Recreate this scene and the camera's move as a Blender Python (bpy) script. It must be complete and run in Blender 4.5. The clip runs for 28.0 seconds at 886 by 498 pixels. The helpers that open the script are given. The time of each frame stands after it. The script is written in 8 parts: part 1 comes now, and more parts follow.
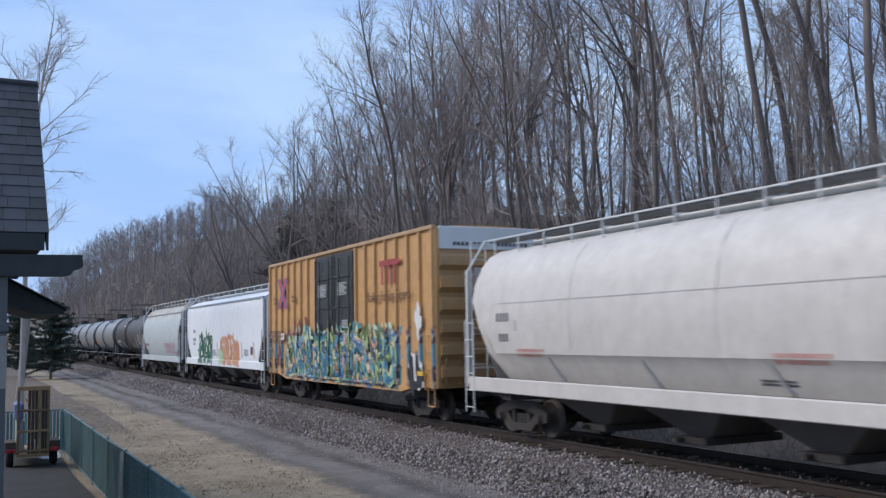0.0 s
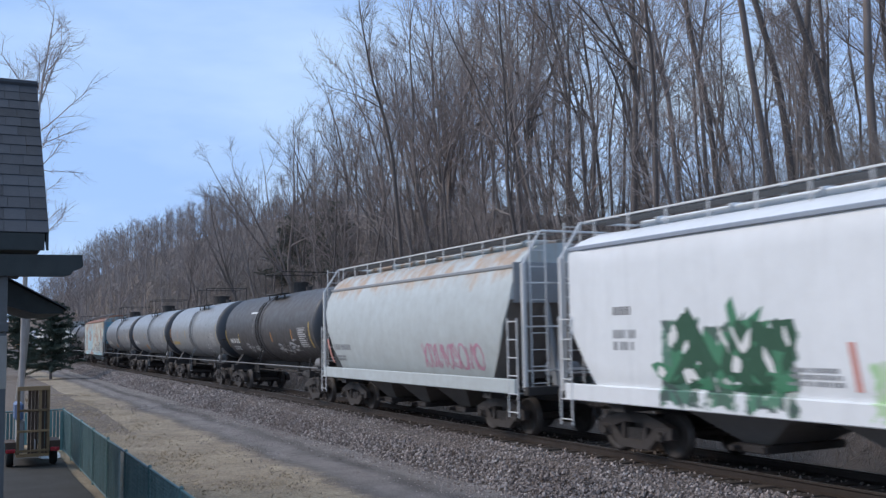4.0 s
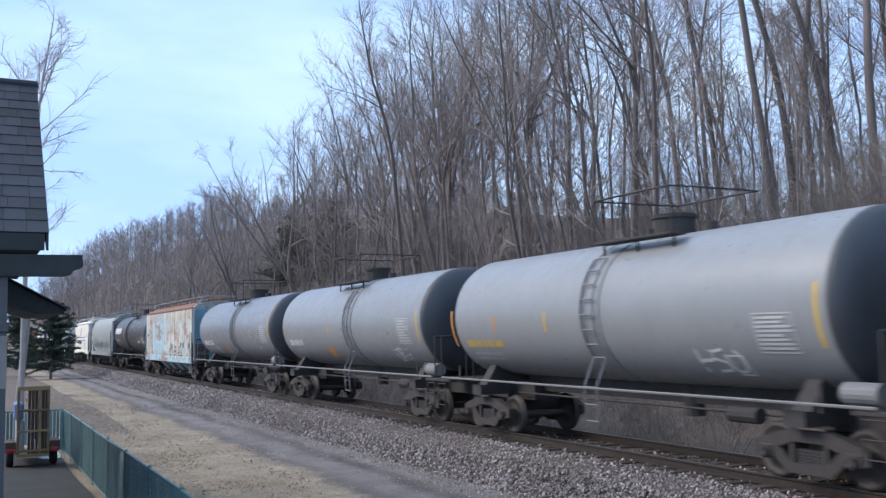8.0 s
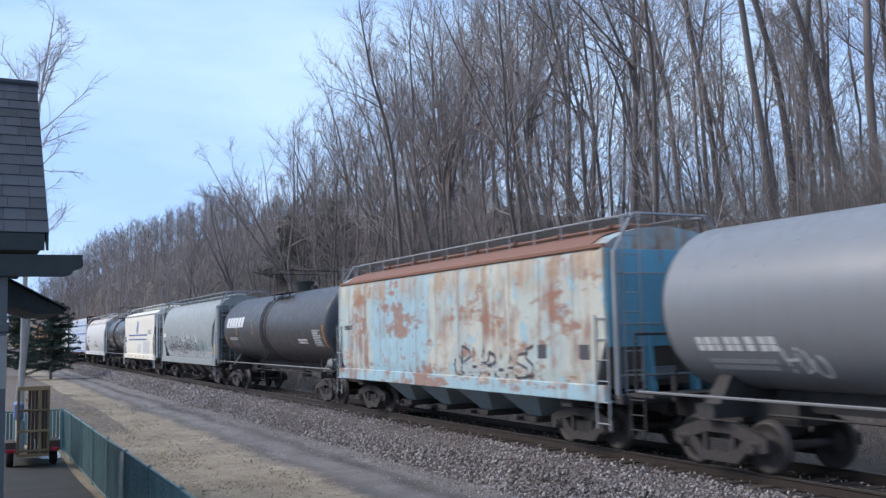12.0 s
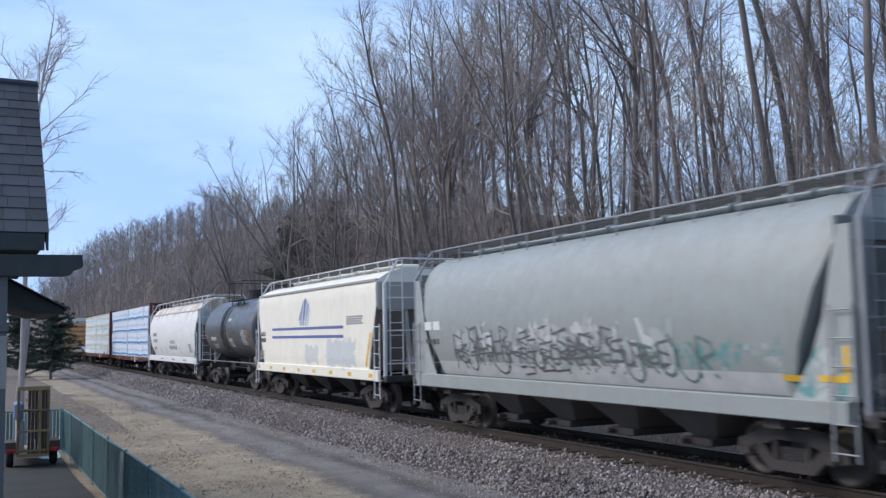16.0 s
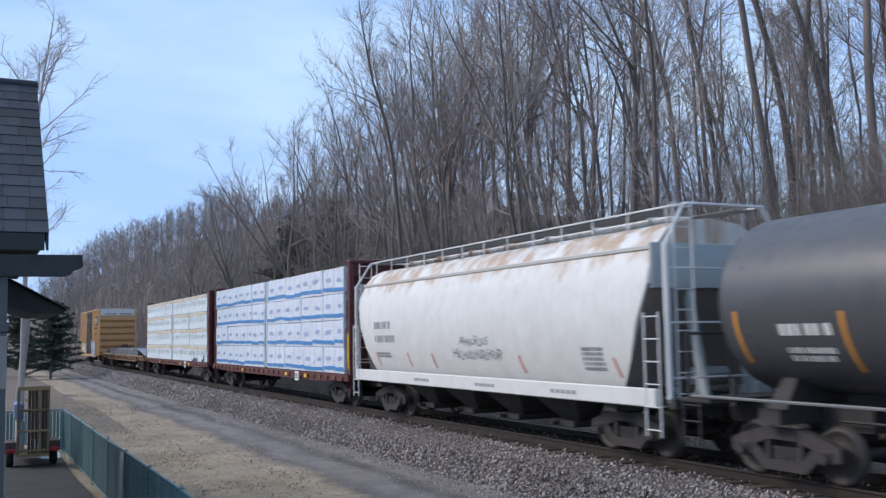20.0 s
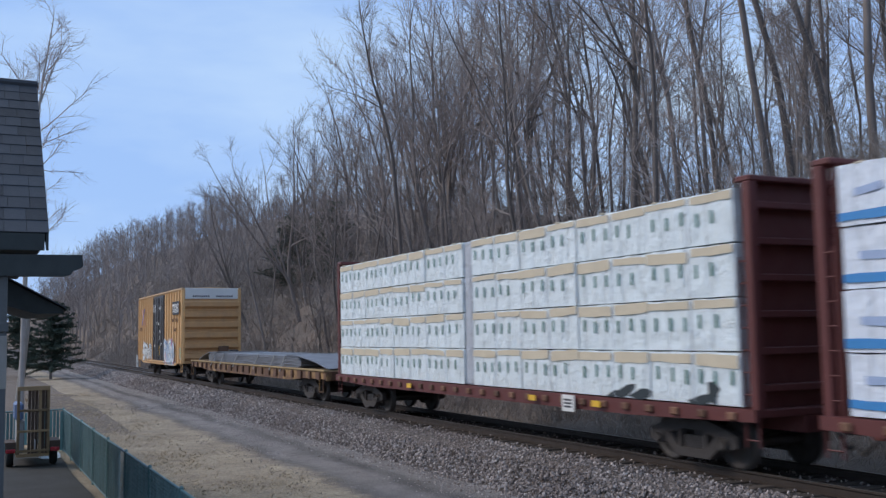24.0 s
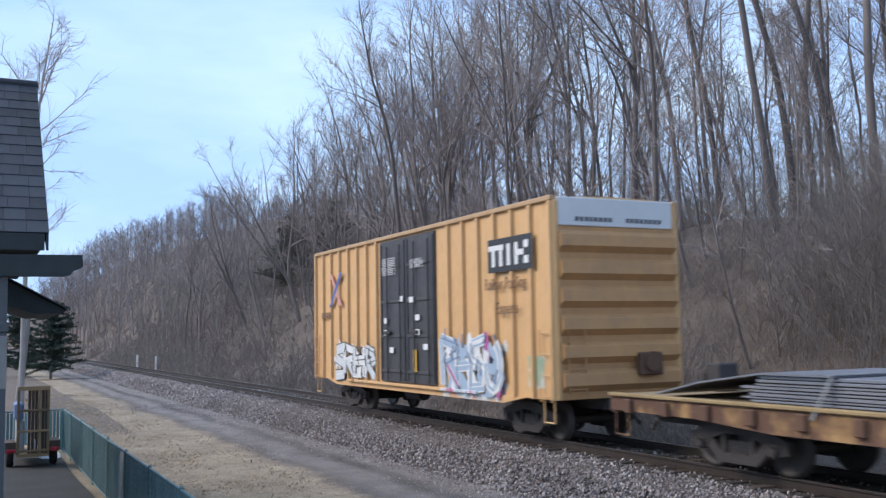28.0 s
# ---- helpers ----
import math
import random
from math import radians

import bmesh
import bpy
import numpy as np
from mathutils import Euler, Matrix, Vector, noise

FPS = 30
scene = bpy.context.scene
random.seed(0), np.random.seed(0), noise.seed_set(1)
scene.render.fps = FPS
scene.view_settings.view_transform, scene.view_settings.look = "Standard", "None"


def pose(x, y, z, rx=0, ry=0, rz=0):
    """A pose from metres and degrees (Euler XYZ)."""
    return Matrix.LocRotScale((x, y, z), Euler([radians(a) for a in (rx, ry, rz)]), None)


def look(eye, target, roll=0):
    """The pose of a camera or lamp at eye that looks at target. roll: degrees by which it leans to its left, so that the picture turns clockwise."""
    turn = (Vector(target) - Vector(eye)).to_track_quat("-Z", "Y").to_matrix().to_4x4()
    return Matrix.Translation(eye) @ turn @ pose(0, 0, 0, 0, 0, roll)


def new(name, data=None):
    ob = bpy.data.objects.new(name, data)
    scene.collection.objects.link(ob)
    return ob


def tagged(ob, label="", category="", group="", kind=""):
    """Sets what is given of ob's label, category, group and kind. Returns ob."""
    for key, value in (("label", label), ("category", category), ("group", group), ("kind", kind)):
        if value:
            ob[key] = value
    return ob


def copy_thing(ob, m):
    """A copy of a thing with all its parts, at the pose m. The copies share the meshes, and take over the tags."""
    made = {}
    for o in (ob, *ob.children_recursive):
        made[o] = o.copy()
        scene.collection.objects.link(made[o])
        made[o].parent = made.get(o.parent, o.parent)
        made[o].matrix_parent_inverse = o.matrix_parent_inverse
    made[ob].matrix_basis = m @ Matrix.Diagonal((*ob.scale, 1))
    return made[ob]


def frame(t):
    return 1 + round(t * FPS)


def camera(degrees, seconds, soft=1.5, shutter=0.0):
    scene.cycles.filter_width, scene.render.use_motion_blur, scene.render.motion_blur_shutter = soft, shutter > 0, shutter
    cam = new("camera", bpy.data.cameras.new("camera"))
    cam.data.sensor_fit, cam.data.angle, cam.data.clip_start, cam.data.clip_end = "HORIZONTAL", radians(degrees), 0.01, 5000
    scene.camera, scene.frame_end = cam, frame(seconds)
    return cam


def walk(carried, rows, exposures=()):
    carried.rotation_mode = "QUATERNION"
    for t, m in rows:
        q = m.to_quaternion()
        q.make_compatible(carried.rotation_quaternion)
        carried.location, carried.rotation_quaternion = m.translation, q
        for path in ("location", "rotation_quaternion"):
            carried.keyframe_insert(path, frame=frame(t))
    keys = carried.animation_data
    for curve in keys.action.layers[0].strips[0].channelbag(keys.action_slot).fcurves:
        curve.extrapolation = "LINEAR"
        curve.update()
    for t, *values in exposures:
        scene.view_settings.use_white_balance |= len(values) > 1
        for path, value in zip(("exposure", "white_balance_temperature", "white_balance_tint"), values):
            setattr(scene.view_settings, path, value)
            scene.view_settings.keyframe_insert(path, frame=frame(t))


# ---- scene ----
# Metres. The railway runs along x (rail tops at z = 0); the train comes from -x.
cam = camera(49.34, 28.0, soft=1.35, shutter=0.42)
EYE = (0.0, -12.787, 2.415)
YAW, PITCH = radians(26.305), radians(5.039)
AIM = (EYE[0] - 100 * math.cos(YAW), EYE[1] + 100 * math.sin(YAW), EYE[2] + 100 * math.tan(PITCH))
VIEW = look(EYE, AIM, -0.995)
walk(cam, [(0.0, VIEW), (28.0, VIEW)], exposures=[(0.0, 0.06), (2.0, 0.14), (3.5, 0.08), (6.0, 0.36), (7.0, 0.5), (8.0, 0.54), (12.0, 0.40), (15.0, 0.36), (17.0, 0.13), (18.0, -0.02), (19.0, 0.16), (20.0, 0.25), (21.0, 0.0), (24.0, 0.0), (25.0, 0.03), (26.0, 0.38), (27.0, 0.52), (28.0, 0.5)])

# ---------------------------------------------------------------- light
SUN_DIR = Vector((-0.42, -0.72, 0.62)).normalized()
sun_data = bpy.data.lights.new("sun", "SUN")
sun_data.energy, sun_data.angle, sun_data.color = 2.1, radians(25), (1.0, 0.89, 0.80)
sun_lamp = new("sun", sun_data)
sun_lamp.matrix_world = look((0, 0, 60), Vector((0, 0, 60)) - SUN_DIR)

world = bpy.data.worlds.new("world")
scene.world = world
world.use_nodes = True
wn, wl = world.node_tree.nodes, world.node_tree.links
sky = wn.new("ShaderNodeTexSky")
sky.sky_type, sky.sun_disc = "NISHITA", False
sky.sun_elevation, sky.sun_rotation = math.asin(SUN_DIR.z), math.atan2(SUN_DIR.x, SUN_DIR.y)
sky.air_density, sky.dust_density, sky.ozone_density = 1.0, 0.6, 1.6
coord = wn.new("ShaderNodeTexCoord")
stretch = wn.new("ShaderNodeMapping")
stretch.inputs["Scale"].default_value = (1.0, 1.0, 3.4)
stretch.inputs["Location"].default_value = (0.35, 0.1, 0.2)
cloud = wn.new("ShaderNodeTexNoise")
cloud.inputs["Scale"].default_value, cloud.inputs["Detail"].default_value, cloud.inputs["Roughness"].default_value = 1.9, 6.0, 0.5
thick = wn.new("ShaderNodeValToRGB")
thick.color_ramp.elements[0].position, thick.color_ramp.elements[1].position = 0.40, 0.64
thick.color_ramp.elements[0].color, thick.color_ramp.elements[1].color = (3.85, 6.05, 10.6, 1), (6.5, 8.6, 11.5, 1)
veil = wn.new("ShaderNodeMixRGB")
veil.inputs["Fac"].default_value = 0.82
ground_side = wn["Background"]
ground_side.inputs["Strength"].default_value = 0.098
wl.new(coord.outputs["Generated"], stretch.inputs["Vector"])
wl.new(stretch.outputs["Vector"], cloud.inputs["Vector"])
wl.new(cloud.outputs["Fac"], thick.inputs["Fac"])
wl.new(thick.outputs["Color"], veil.inputs["Color2"])
wl.new(sky.outputs["Color"], veil.inputs["Color1"])
wl.new(veil.outputs["Color"], ground_side.inputs["Color"])

# ---------------------------------------------------------------- materials
class Nodes:
    """A few words for building node materials."""

    def __init__(self, name):
        self.mat = bpy.data.materials.new(name)
        self.mat.use_nodes = True
        self.n, self.l = self.mat.node_tree.nodes, self.mat.node_tree.links
        self.bsdf = self.n["Principled BSDF"]
        self.obj = self.n.new("ShaderNodeTexCoord").outputs["Object"]

    def put(self, socket, value):
        if isinstance(value, bpy.types.NodeSocket):
            self.l.new(value, socket)
        elif isinstance(value, (tuple, list)) and len(value) == 3 and socket.type == "RGBA":
            socket.default_value = (*value, 1)
        else:
            socket.default_value = value

    def scaled(self, vec, s, loc=(0, 0, 0)):
        m = self.n.new("ShaderNodeMapping")
        self.put(m.inputs["Vector"], vec)
        m.inputs["Scale"].default_value, m.inputs["Location"].default_value = s, loc
        return m.outputs["Vector"]

    def noise(self, scale, detail=4.0, rough=0.6, vec=None):
        t = self.n.new("ShaderNodeTexNoise")
        self.put(t.inputs["Vector"], vec or self.obj)
        t.inputs["Scale"].default_value, t.inputs["Detail"].default_value, t.inputs["Roughness"].default_value = scale, detail, rough
        return t.outputs["Fac"]

    def cells(self, scale, vec=None, feature="F1", out="Color"):
        t = self.n.new("ShaderNodeTexVoronoi")
        t.feature = feature
        self.put(t.inputs["Vector"], vec or self.obj)
        t.inputs["Scale"].default_value = scale
        return t.outputs[out]

    def ramp(self, fac, stops, hard=False):
        r = self.n.new("ShaderNodeValToRGB")
        r.color_ramp.interpolation = "CONSTANT" if hard else "LINEAR"
        e = r.color_ramp.elements
        while len(e) < len(stops):
            e.new(0.5)
        for k, (p, c) in enumerate(stops):
            e[k].position = p
            e[k].color = (c, c, c, 1) if isinstance(c, (int, float)) else (*c, 1)
        self.put(r.inputs["Fac"], fac)
        return r.outputs["Color"]

    def mix(self, fac, a, b, how="MIX"):
        m = self.n.new("ShaderNodeMixRGB")
        m.blend_type = how
        self.put(m.inputs["Fac"], fac), self.put(m.inputs["Color1"], a), self.put(m.inputs["Color2"], b)
        return m.outputs["Color"]

    def calc(self, op, a, b=0.0, c=None):
        m = self.n.new("ShaderNodeMath")
        m.operation = op
        self.put(m.inputs[0], a), self.put(m.inputs[1], b)
        if c is not None:
            self.put(m.inputs[2], c)
        return m.outputs[0]

    def axes(self, vec=None):
        s = self.n.new("ShaderNodeSeparateXYZ")
        self.put(s.inputs[0], vec or self.obj)
        return s.outputs

    def bump(self, height, strength, distance):
        b = self.n.new("ShaderNodeBump")
        self.put(b.inputs["Height"], height)
        b.inputs["Strength"].default_value, b.inputs["Distance"].default_value = strength, distance
        self.put(self.bsdf.inputs["Normal"], b.outputs["Normal"])

    def random(self):
        return self.n.new("ShaderNodeObjectInfo").outputs["Random"]

    def island(self):
        return self.n.new("ShaderNodeNewGeometry").outputs["Random Per Island"]

    def done(self, color, rough=0.7, metal=0.0):
        self.put(self.bsdf.inputs["Base Color"], color)
        self.put(self.bsdf.inputs["Roughness"], rough)
        self.put(self.bsdf.inputs["Metallic"], metal)
        return self.mat


def times(c, k):
    return tuple(min(1.0, v * k) for v in c)


def plain(name, color, rough=0.6, metal=0.0, var=0.18, scale=2.5, fine=40.0, relief=0.003, spread=None):
    """Paint, wood or metal with blotches at two scales and a fine relief. spread: 'piece' or 'island' for tone from piece to piece."""
    k = Nodes(name)
    col = k.mix(k.noise(scale), times(color, 1 - var), times(color, 1 + var))
    col = k.mix(k.calc("MULTIPLY", k.noise(fine, 3), 0.5), col, times(color, 1 - 1.6 * var))
    if spread:
        r = k.random() if spread == "piece" else k.island()
        col = k.mix(1.0, col, k.ramp(r, [(0, 0.62), (1, 1.3)]), "MULTIPLY")
    k.bump(k.noise(fine, 4), 0.5, relief)
    return k.done(col, k.ramp(k.noise(scale * 1.7), [(0.3, max(0.0, rough - 0.1)), (0.7, min(1.0, rough + 0.1))]), metal)


RUST = (0.23, 0.095, 0.045)


def paint(name, color, rough=0.5, rust=0.0, dust=0.25, low=1.6, zones=(), rust_color=RUST, top_rust=None, panel=None, patchy=False):
    """Freight car paint in the car's own space: fading, streaks down the sides, road dust towards the wheels, rust,
    and sprayed lettering. zones: (x0, x1, z0, z1, colours, cell size, cover, outline colour)."""
    k = Nodes(name)
    x, y, z = k.axes()
    col = k.mix(k.noise(0.7, 5), times(color, 0.88), times(color, 1.07))
    streak = k.noise(1.0, 5, 0.65, k.scaled(k.obj, (5.0, 5.0, 0.35)))
    col = k.mix(k.ramp(streak, [(0.5, 0.0), (0.8, 0.28)]), col, times(color, 0.62))
    if panel:
        band = k.calc("LESS_THAN", k.calc("ABSOLUTE", k.calc("SUBTRACT", z, panel[0])), panel[1])
        col = k.mix(band, col, panel[2])
    for i, (x0, x1, z0, z1, colours, size, cover, outline) in enumerate(zones):
        wob = k.calc("MULTIPLY", k.calc("SUBTRACT", k.noise(3.2, 3, 0.6, k.scaled(k.obj, (1, 1, 1), (i * 7.3, 0, i))), 0.5), min(0.9, 0.5 * (x1 - x0)))
        dx = k.calc("SUBTRACT", (x1 - x0) / 2, k.calc("ABSOLUTE", k.calc("SUBTRACT", x, (x0 + x1) / 2)))
        dz = k.calc("SUBTRACT", (z1 - z0) / 2, k.calc("ABSOLUTE", k.calc("SUBTRACT", z, (z0 + z1) / 2)))
        inside = k.ramp(k.calc("ADD", k.calc("MINIMUM", dx, dz), wob), [(0.0, 0.0), (0.05, 1.0)])
        skew = k.scaled(k.obj, (1.0 / size, 0.15, 0.62 / size), (i * 3.1, 0, i * 1.7))
        warp = k.n.new("ShaderNodeTexNoise")
        k.put(warp.inputs["Vector"], skew)
        warp.inputs["Scale"].default_value, warp.inputs["Detail"].default_value = 1.3, 2.0
        bent = k.mix(0.55, skew, warp.outputs["Color"], "ADD")
        shade = k.cells(1.0, bent)
        pick = k.calc("FRACT", k.calc("MULTIPLY", k.axes(shade)[0], 3.0))
        n = len(colours)
        hue = k.ramp(pick, [(j / n, c) for j, c in enumerate(colours)], True)
        line = k.calc("LESS_THAN", k.cells(1.0, bent, "DISTANCE_TO_EDGE", "Distance"), 0.055)
        hue = k.mix(line, hue, outline)
        if n > 3:
            hue = k.mix(k.ramp(k.noise(2.6 / size, 3, 0.6, k.scaled(k.obj, (1, 1, 0.5), (i * 2.0, 7, 1))), [(0.56, 0.0), (0.62, 0.75)]), hue, (0.62, 0.66, 0.62))
            hue = k.mix(k.ramp(k.noise(3.4 / size, 2, 0.5, k.scaled(k.obj, (1, 1, 0.6), (i, 3, 8))), [(0.62, 0.0), (0.66, 0.8)]), hue, times(colours[1], 0.4))
        gap = k.ramp(k.noise(1.6 / size, 3, 0.6, k.scaled(k.obj, (1.3, 1, 0.8), (i * 5.0, 2, 0))), [(0.62 - cover * 0.3, 0.0), (0.66 - cover * 0.3, 0.92)])
        if cover >= 1:
            gap = 0.94
        near = k.calc("LESS_THAN", y, 0.0)
        col = k.mix(k.calc("MULTIPLY", k.calc("MULTIPLY", inside, gap), near), col, hue)
    if rust:
        spots = k.noise(0.85, 6, 0.62, k.scaled(k.obj, (1.0, 1.0, 0.8), (4, 1, 2)))
        run = k.noise(1.0, 5, 0.6, k.scaled(k.obj, (3.2, 3.2, 0.22), (1, 9, 3)))
        amount = k.calc("ADD", k.calc("MULTIPLY", spots, 0.6), k.calc("MULTIPLY", run, 0.4))
        mask = k.ramp(amount, [(0.66 - rust * 0.26, 0.0), (0.74 - rust * 0.2, 0.9)])
        col = k.mix(mask, col, k.mix(k.noise(9), rust_color, times(rust_color, 1.9)))
        if patchy:
            level = k.noise(1.0, 6, 0.7, k.scaled(k.obj, (0.55, 1.0, 1.5), (8, 3, 5)))
            ragged = k.noise(1.0, 5, 0.7, k.scaled(k.obj, (4.0, 4.0, 1.6), (2, 6, 1)))
            sore = k.calc("ADD", k.calc("MULTIPLY", level, 0.72), k.calc("MULTIPLY", ragged, 0.28))
            col = k.mix(k.ramp(sore, [(0.525, 0.0), (0.57, 0.85)]), col, k.mix(k.noise(6), rust_color, times(rust_color, 2.2)))
    if top_rust:
        edge = k.calc("ADD", k.calc("SUBTRACT", z, top_rust), k.calc("MULTIPLY", k.calc("SUBTRACT", k.noise(2.2, 4), 0.5), 1.4))
        run = k.noise(1.0, 5, 0.6, k.scaled(k.obj, (2.0, 2.0, 0.2), (3, 2, 3)))
        spot = k.calc("MULTIPLY", k.ramp(edge, [(0.0, 0.0), (0.4, 1.0)]), k.ramp(run, [(0.43, 0.0), (0.60, 0.85)]))
        col = k.mix(spot, col, k.mix(k.noise(3), (0.36, 0.2, 0.1), (0.5, 0.36, 0.24)))
    grime = k.calc("MULTIPLY", k.ramp(k.calc("ADD", z, k.calc("MULTIPLY", k.noise(1.5, 5), 0.8)), [(0.0, 1.0), (1.0, 0.0)]), dust)
    soil = k.calc("MULTIPLY", k.ramp(k.noise(2.0, 6, 0.7), [(0.35, 0.0), (0.75, 1.0)]), dust)
    col = k.mix(k.calc("MAXIMUM", grime, soil), col, (0.17, 0.14, 0.115))
    k.bump(k.noise(1.0, 3), 0.10, 0.02)
    return k.done(col, k.ramp(k.noise(4), [(0.3, rough - 0.08), (0.7, rough + 0.14)]))


# ---------------------------------------------------------------- mesh helpers
def box(bm, x0, x1, y0, y1, z0, z1, m=None):
    vs = [bm.verts.new((x, y, z)) for x in (x0, x1) for y in (y0, y1) for z in (z0, z1)]
    if m is not None:
        for v in vs:
            v.co = m @ v.co
    for f in ((0, 1, 3, 2), (4, 6, 7, 5), (0, 4, 5, 1), (2, 3, 7, 6), (0, 2, 6, 4), (1, 5, 7, 3)):
        bm.faces.new([vs[i] for i in f])
    return vs


def soft_box(bm, x0, x1, y0, y1, z0, z1, r=0.02, m=None):
    """A box with its twelve edges bevelled."""
    c = Vector(((x0 + x1) / 2, (y0 + y1) / 2, (z0 + z1) / 2))
    h = Vector((abs(x1 - x0) / 2, abs(y1 - y0) / 2, abs(z1 - z0) / 2))
    r = min(r, 0.45 * min(h))
    pts = {}
    for sx in (-1, 1):
        for sy in (-1, 1):
            for sz in (-1, 1):
                for a in range(3):
                    d = [h[0] - r, h[1] - r, h[2] - r]
                    d[a] = h[a]
                    co = c + Vector((sx * d[0], sy * d[1], sz * d[2]))
                    pts[sx, sy, sz, a] = bm.verts.new(m @ co if m is not None else co)

    def face(keys):
        bm.faces.new([pts[k] for k in keys])
    for a in range(3):
        b, e = (a + 1) % 3, (a + 2) % 3
        for s in (-1, 1):
            def key(u, v, axis):
                q = [0, 0, 0]
                q[a], q[b], q[e] = s, u, v
                return (*q, axis)
            ring = [key(-1, -1, a), key(1, -1, a), key(1, 1, a), key(-1, 1, a)]
            face(ring if s > 0 else ring[::-1])
        for u in (-1, 1):
            for v in (-1, 1):
                def at(w, axis):
                    q = [0, 0, 0]
                    q[a], q[b], q[e] = w, u, v
                    return (*q, axis)
                face([at(-1, b), at(1, b), at(1, e), at(-1, e)])
    for sx in (-1, 1):
        for sy in (-1, 1):
            for sz in (-1, 1):
                face([(sx, sy, sz, i) for i in range(3)])


def rod(bm, p, q, r, sides=6, r2=None, caps=True):
    p, q = Vector(p), Vector(q)
    d = (q - p).normalized()
    u = d.orthogonal().normalized()
    v = d.cross(u)
    r2 = r if r2 is None else r2
    a, b = [], []
    for i in range(sides):
        t = 2 * math.pi * i / sides
        o = u * math.cos(t) + v * math.sin(t)
        a.append(bm.verts.new(p + o * r)), b.append(bm.verts.new(q + o * r2))
    for i in range(sides):
        bm.faces.new((a[i], a[(i + 1) % sides], b[(i + 1) % sides], b[i]))
    if caps:
        bm.faces.new(a[::-1]), bm.faces.new(b)


def pipe(bm, pts, r, sides=6):
    for p, q in zip(pts, pts[1:]):
        rod(bm, p, q, r, sides)


def loft(bm, rings, closed=True, caps=True, smooth=False):
    """Skins a row of rings, each a list of as many points."""
    vs = [[bm.verts.new(p) for p in ring] for ring in rings]
    n = len(vs[0])
    for a, b in zip(vs, vs[1:]):
        for i in range(n if closed else n - 1):
            f = bm.faces.new((a[i], a[(i + 1) % n], b[(i + 1) % n], b[i]))
            f.smooth = smooth
    if caps:
        bm.faces.new(vs[0][::-1]), bm.faces.new(vs[-1])
    return vs


def prism(bm, outline, y0, y1):
    """An outline in x and z, given thickness along y."""
    loft(bm, [[(x, y0, z) for x, z in outline], [(x, y1, z) for x, z in outline]])


def lathe_y(bm, profile, cx=0.0, cz=0.0, seg=20):
    """Turns a profile of (radius, y) round an axis along y."""
    rings = []
    for i in range(seg):
        t = 2 * math.pi * i / seg
        rings.append([(cx + r * math.cos(t), y, cz + r * math.sin(t)) for r, y in profile])
    vs = [[bm.verts.new(p) for p in ring] for ring in rings]
    for i in range(seg):
        a, b = vs[i], vs[(i + 1) % seg]
        for j in range(len(profile) - 1):
            bm.faces.new((a[j], b[j], b[j + 1], a[j + 1])).smooth = True


def mesh_of(bm, material, name="mesh"):
    bmesh.ops.recalc_face_normals(bm, faces=bm.faces)
    me = bpy.data.meshes.new(name)
    bm.to_mesh(me)
    bm.free()
    me.materials.append(material)
    return me


def part(name, bm, material, parent, label=""):
    ob = new(name, mesh_of(bm, material, name) if isinstance(bm, bmesh.types.BMesh) else bm)
    ob.parent = parent
    return tagged(ob, label)


def thing(name, label, category, group="", kind=""):
    ob = new(name)
    ob.empty_display_size = 0.3
    return tagged(ob, label, category, group, kind)


def solid(name, bm, material, label="", category="", group="", kind=""):
    return tagged(new(name, mesh_of(bm, material, name)), label, category, group, kind)


def raw(name, verts, faces, material, smooth=False):
    me = bpy.data.meshes.new(name)
    me.from_pydata(verts, [], faces)
    me.materials.append(material)
    if smooth:
        me.polygons.foreach_set("use_smooth", [True] * len(me.polygons))
    return me

# ---------------------------------------------------------------- land
LOW = -0.9            # level of the yard beside the track


def ease(a, b, v):
    t = min(1.0, max(0.0, (v - a) / (b - a)))
    return t * t * (3 - 2 * t)


def land(x, y):
    """Height of the ground: flat yard, ditch behind the track, wooded bank rising beyond it."""
    z = LOW
    if y > 3.0:
        n = noise.noise(Vector((x * 0.06, y * 0.06, 0))) * 0.9 + noise.noise(Vector((x * 0.21, y * 0.21, 5))) * 0.35
        near = ease(-60, 0, x)
        z += ease(5.0 - near, 21.0 - 3.0 * near, y) * (8.0 + 0.2 * near + n) + ease(20, 90, y) * 9.0 + ease(3, 8, y) * n * 0.5
        z += ease(-90, -200, x) * 6.0 * ease(4, 24, y) + ease(-100, -240, x) * 9.0 * ease(14, 80, y) + ease(-165, -330, x) * 11.0 * ease(6, 34, y)
    if y < -14 and x < -30:
        z += ease(-14, -60, y) * 3.0
    if y < -4:
        z += noise.noise(Vector((x * 0.25, y * 0.25, 2))) * 0.05
    return z


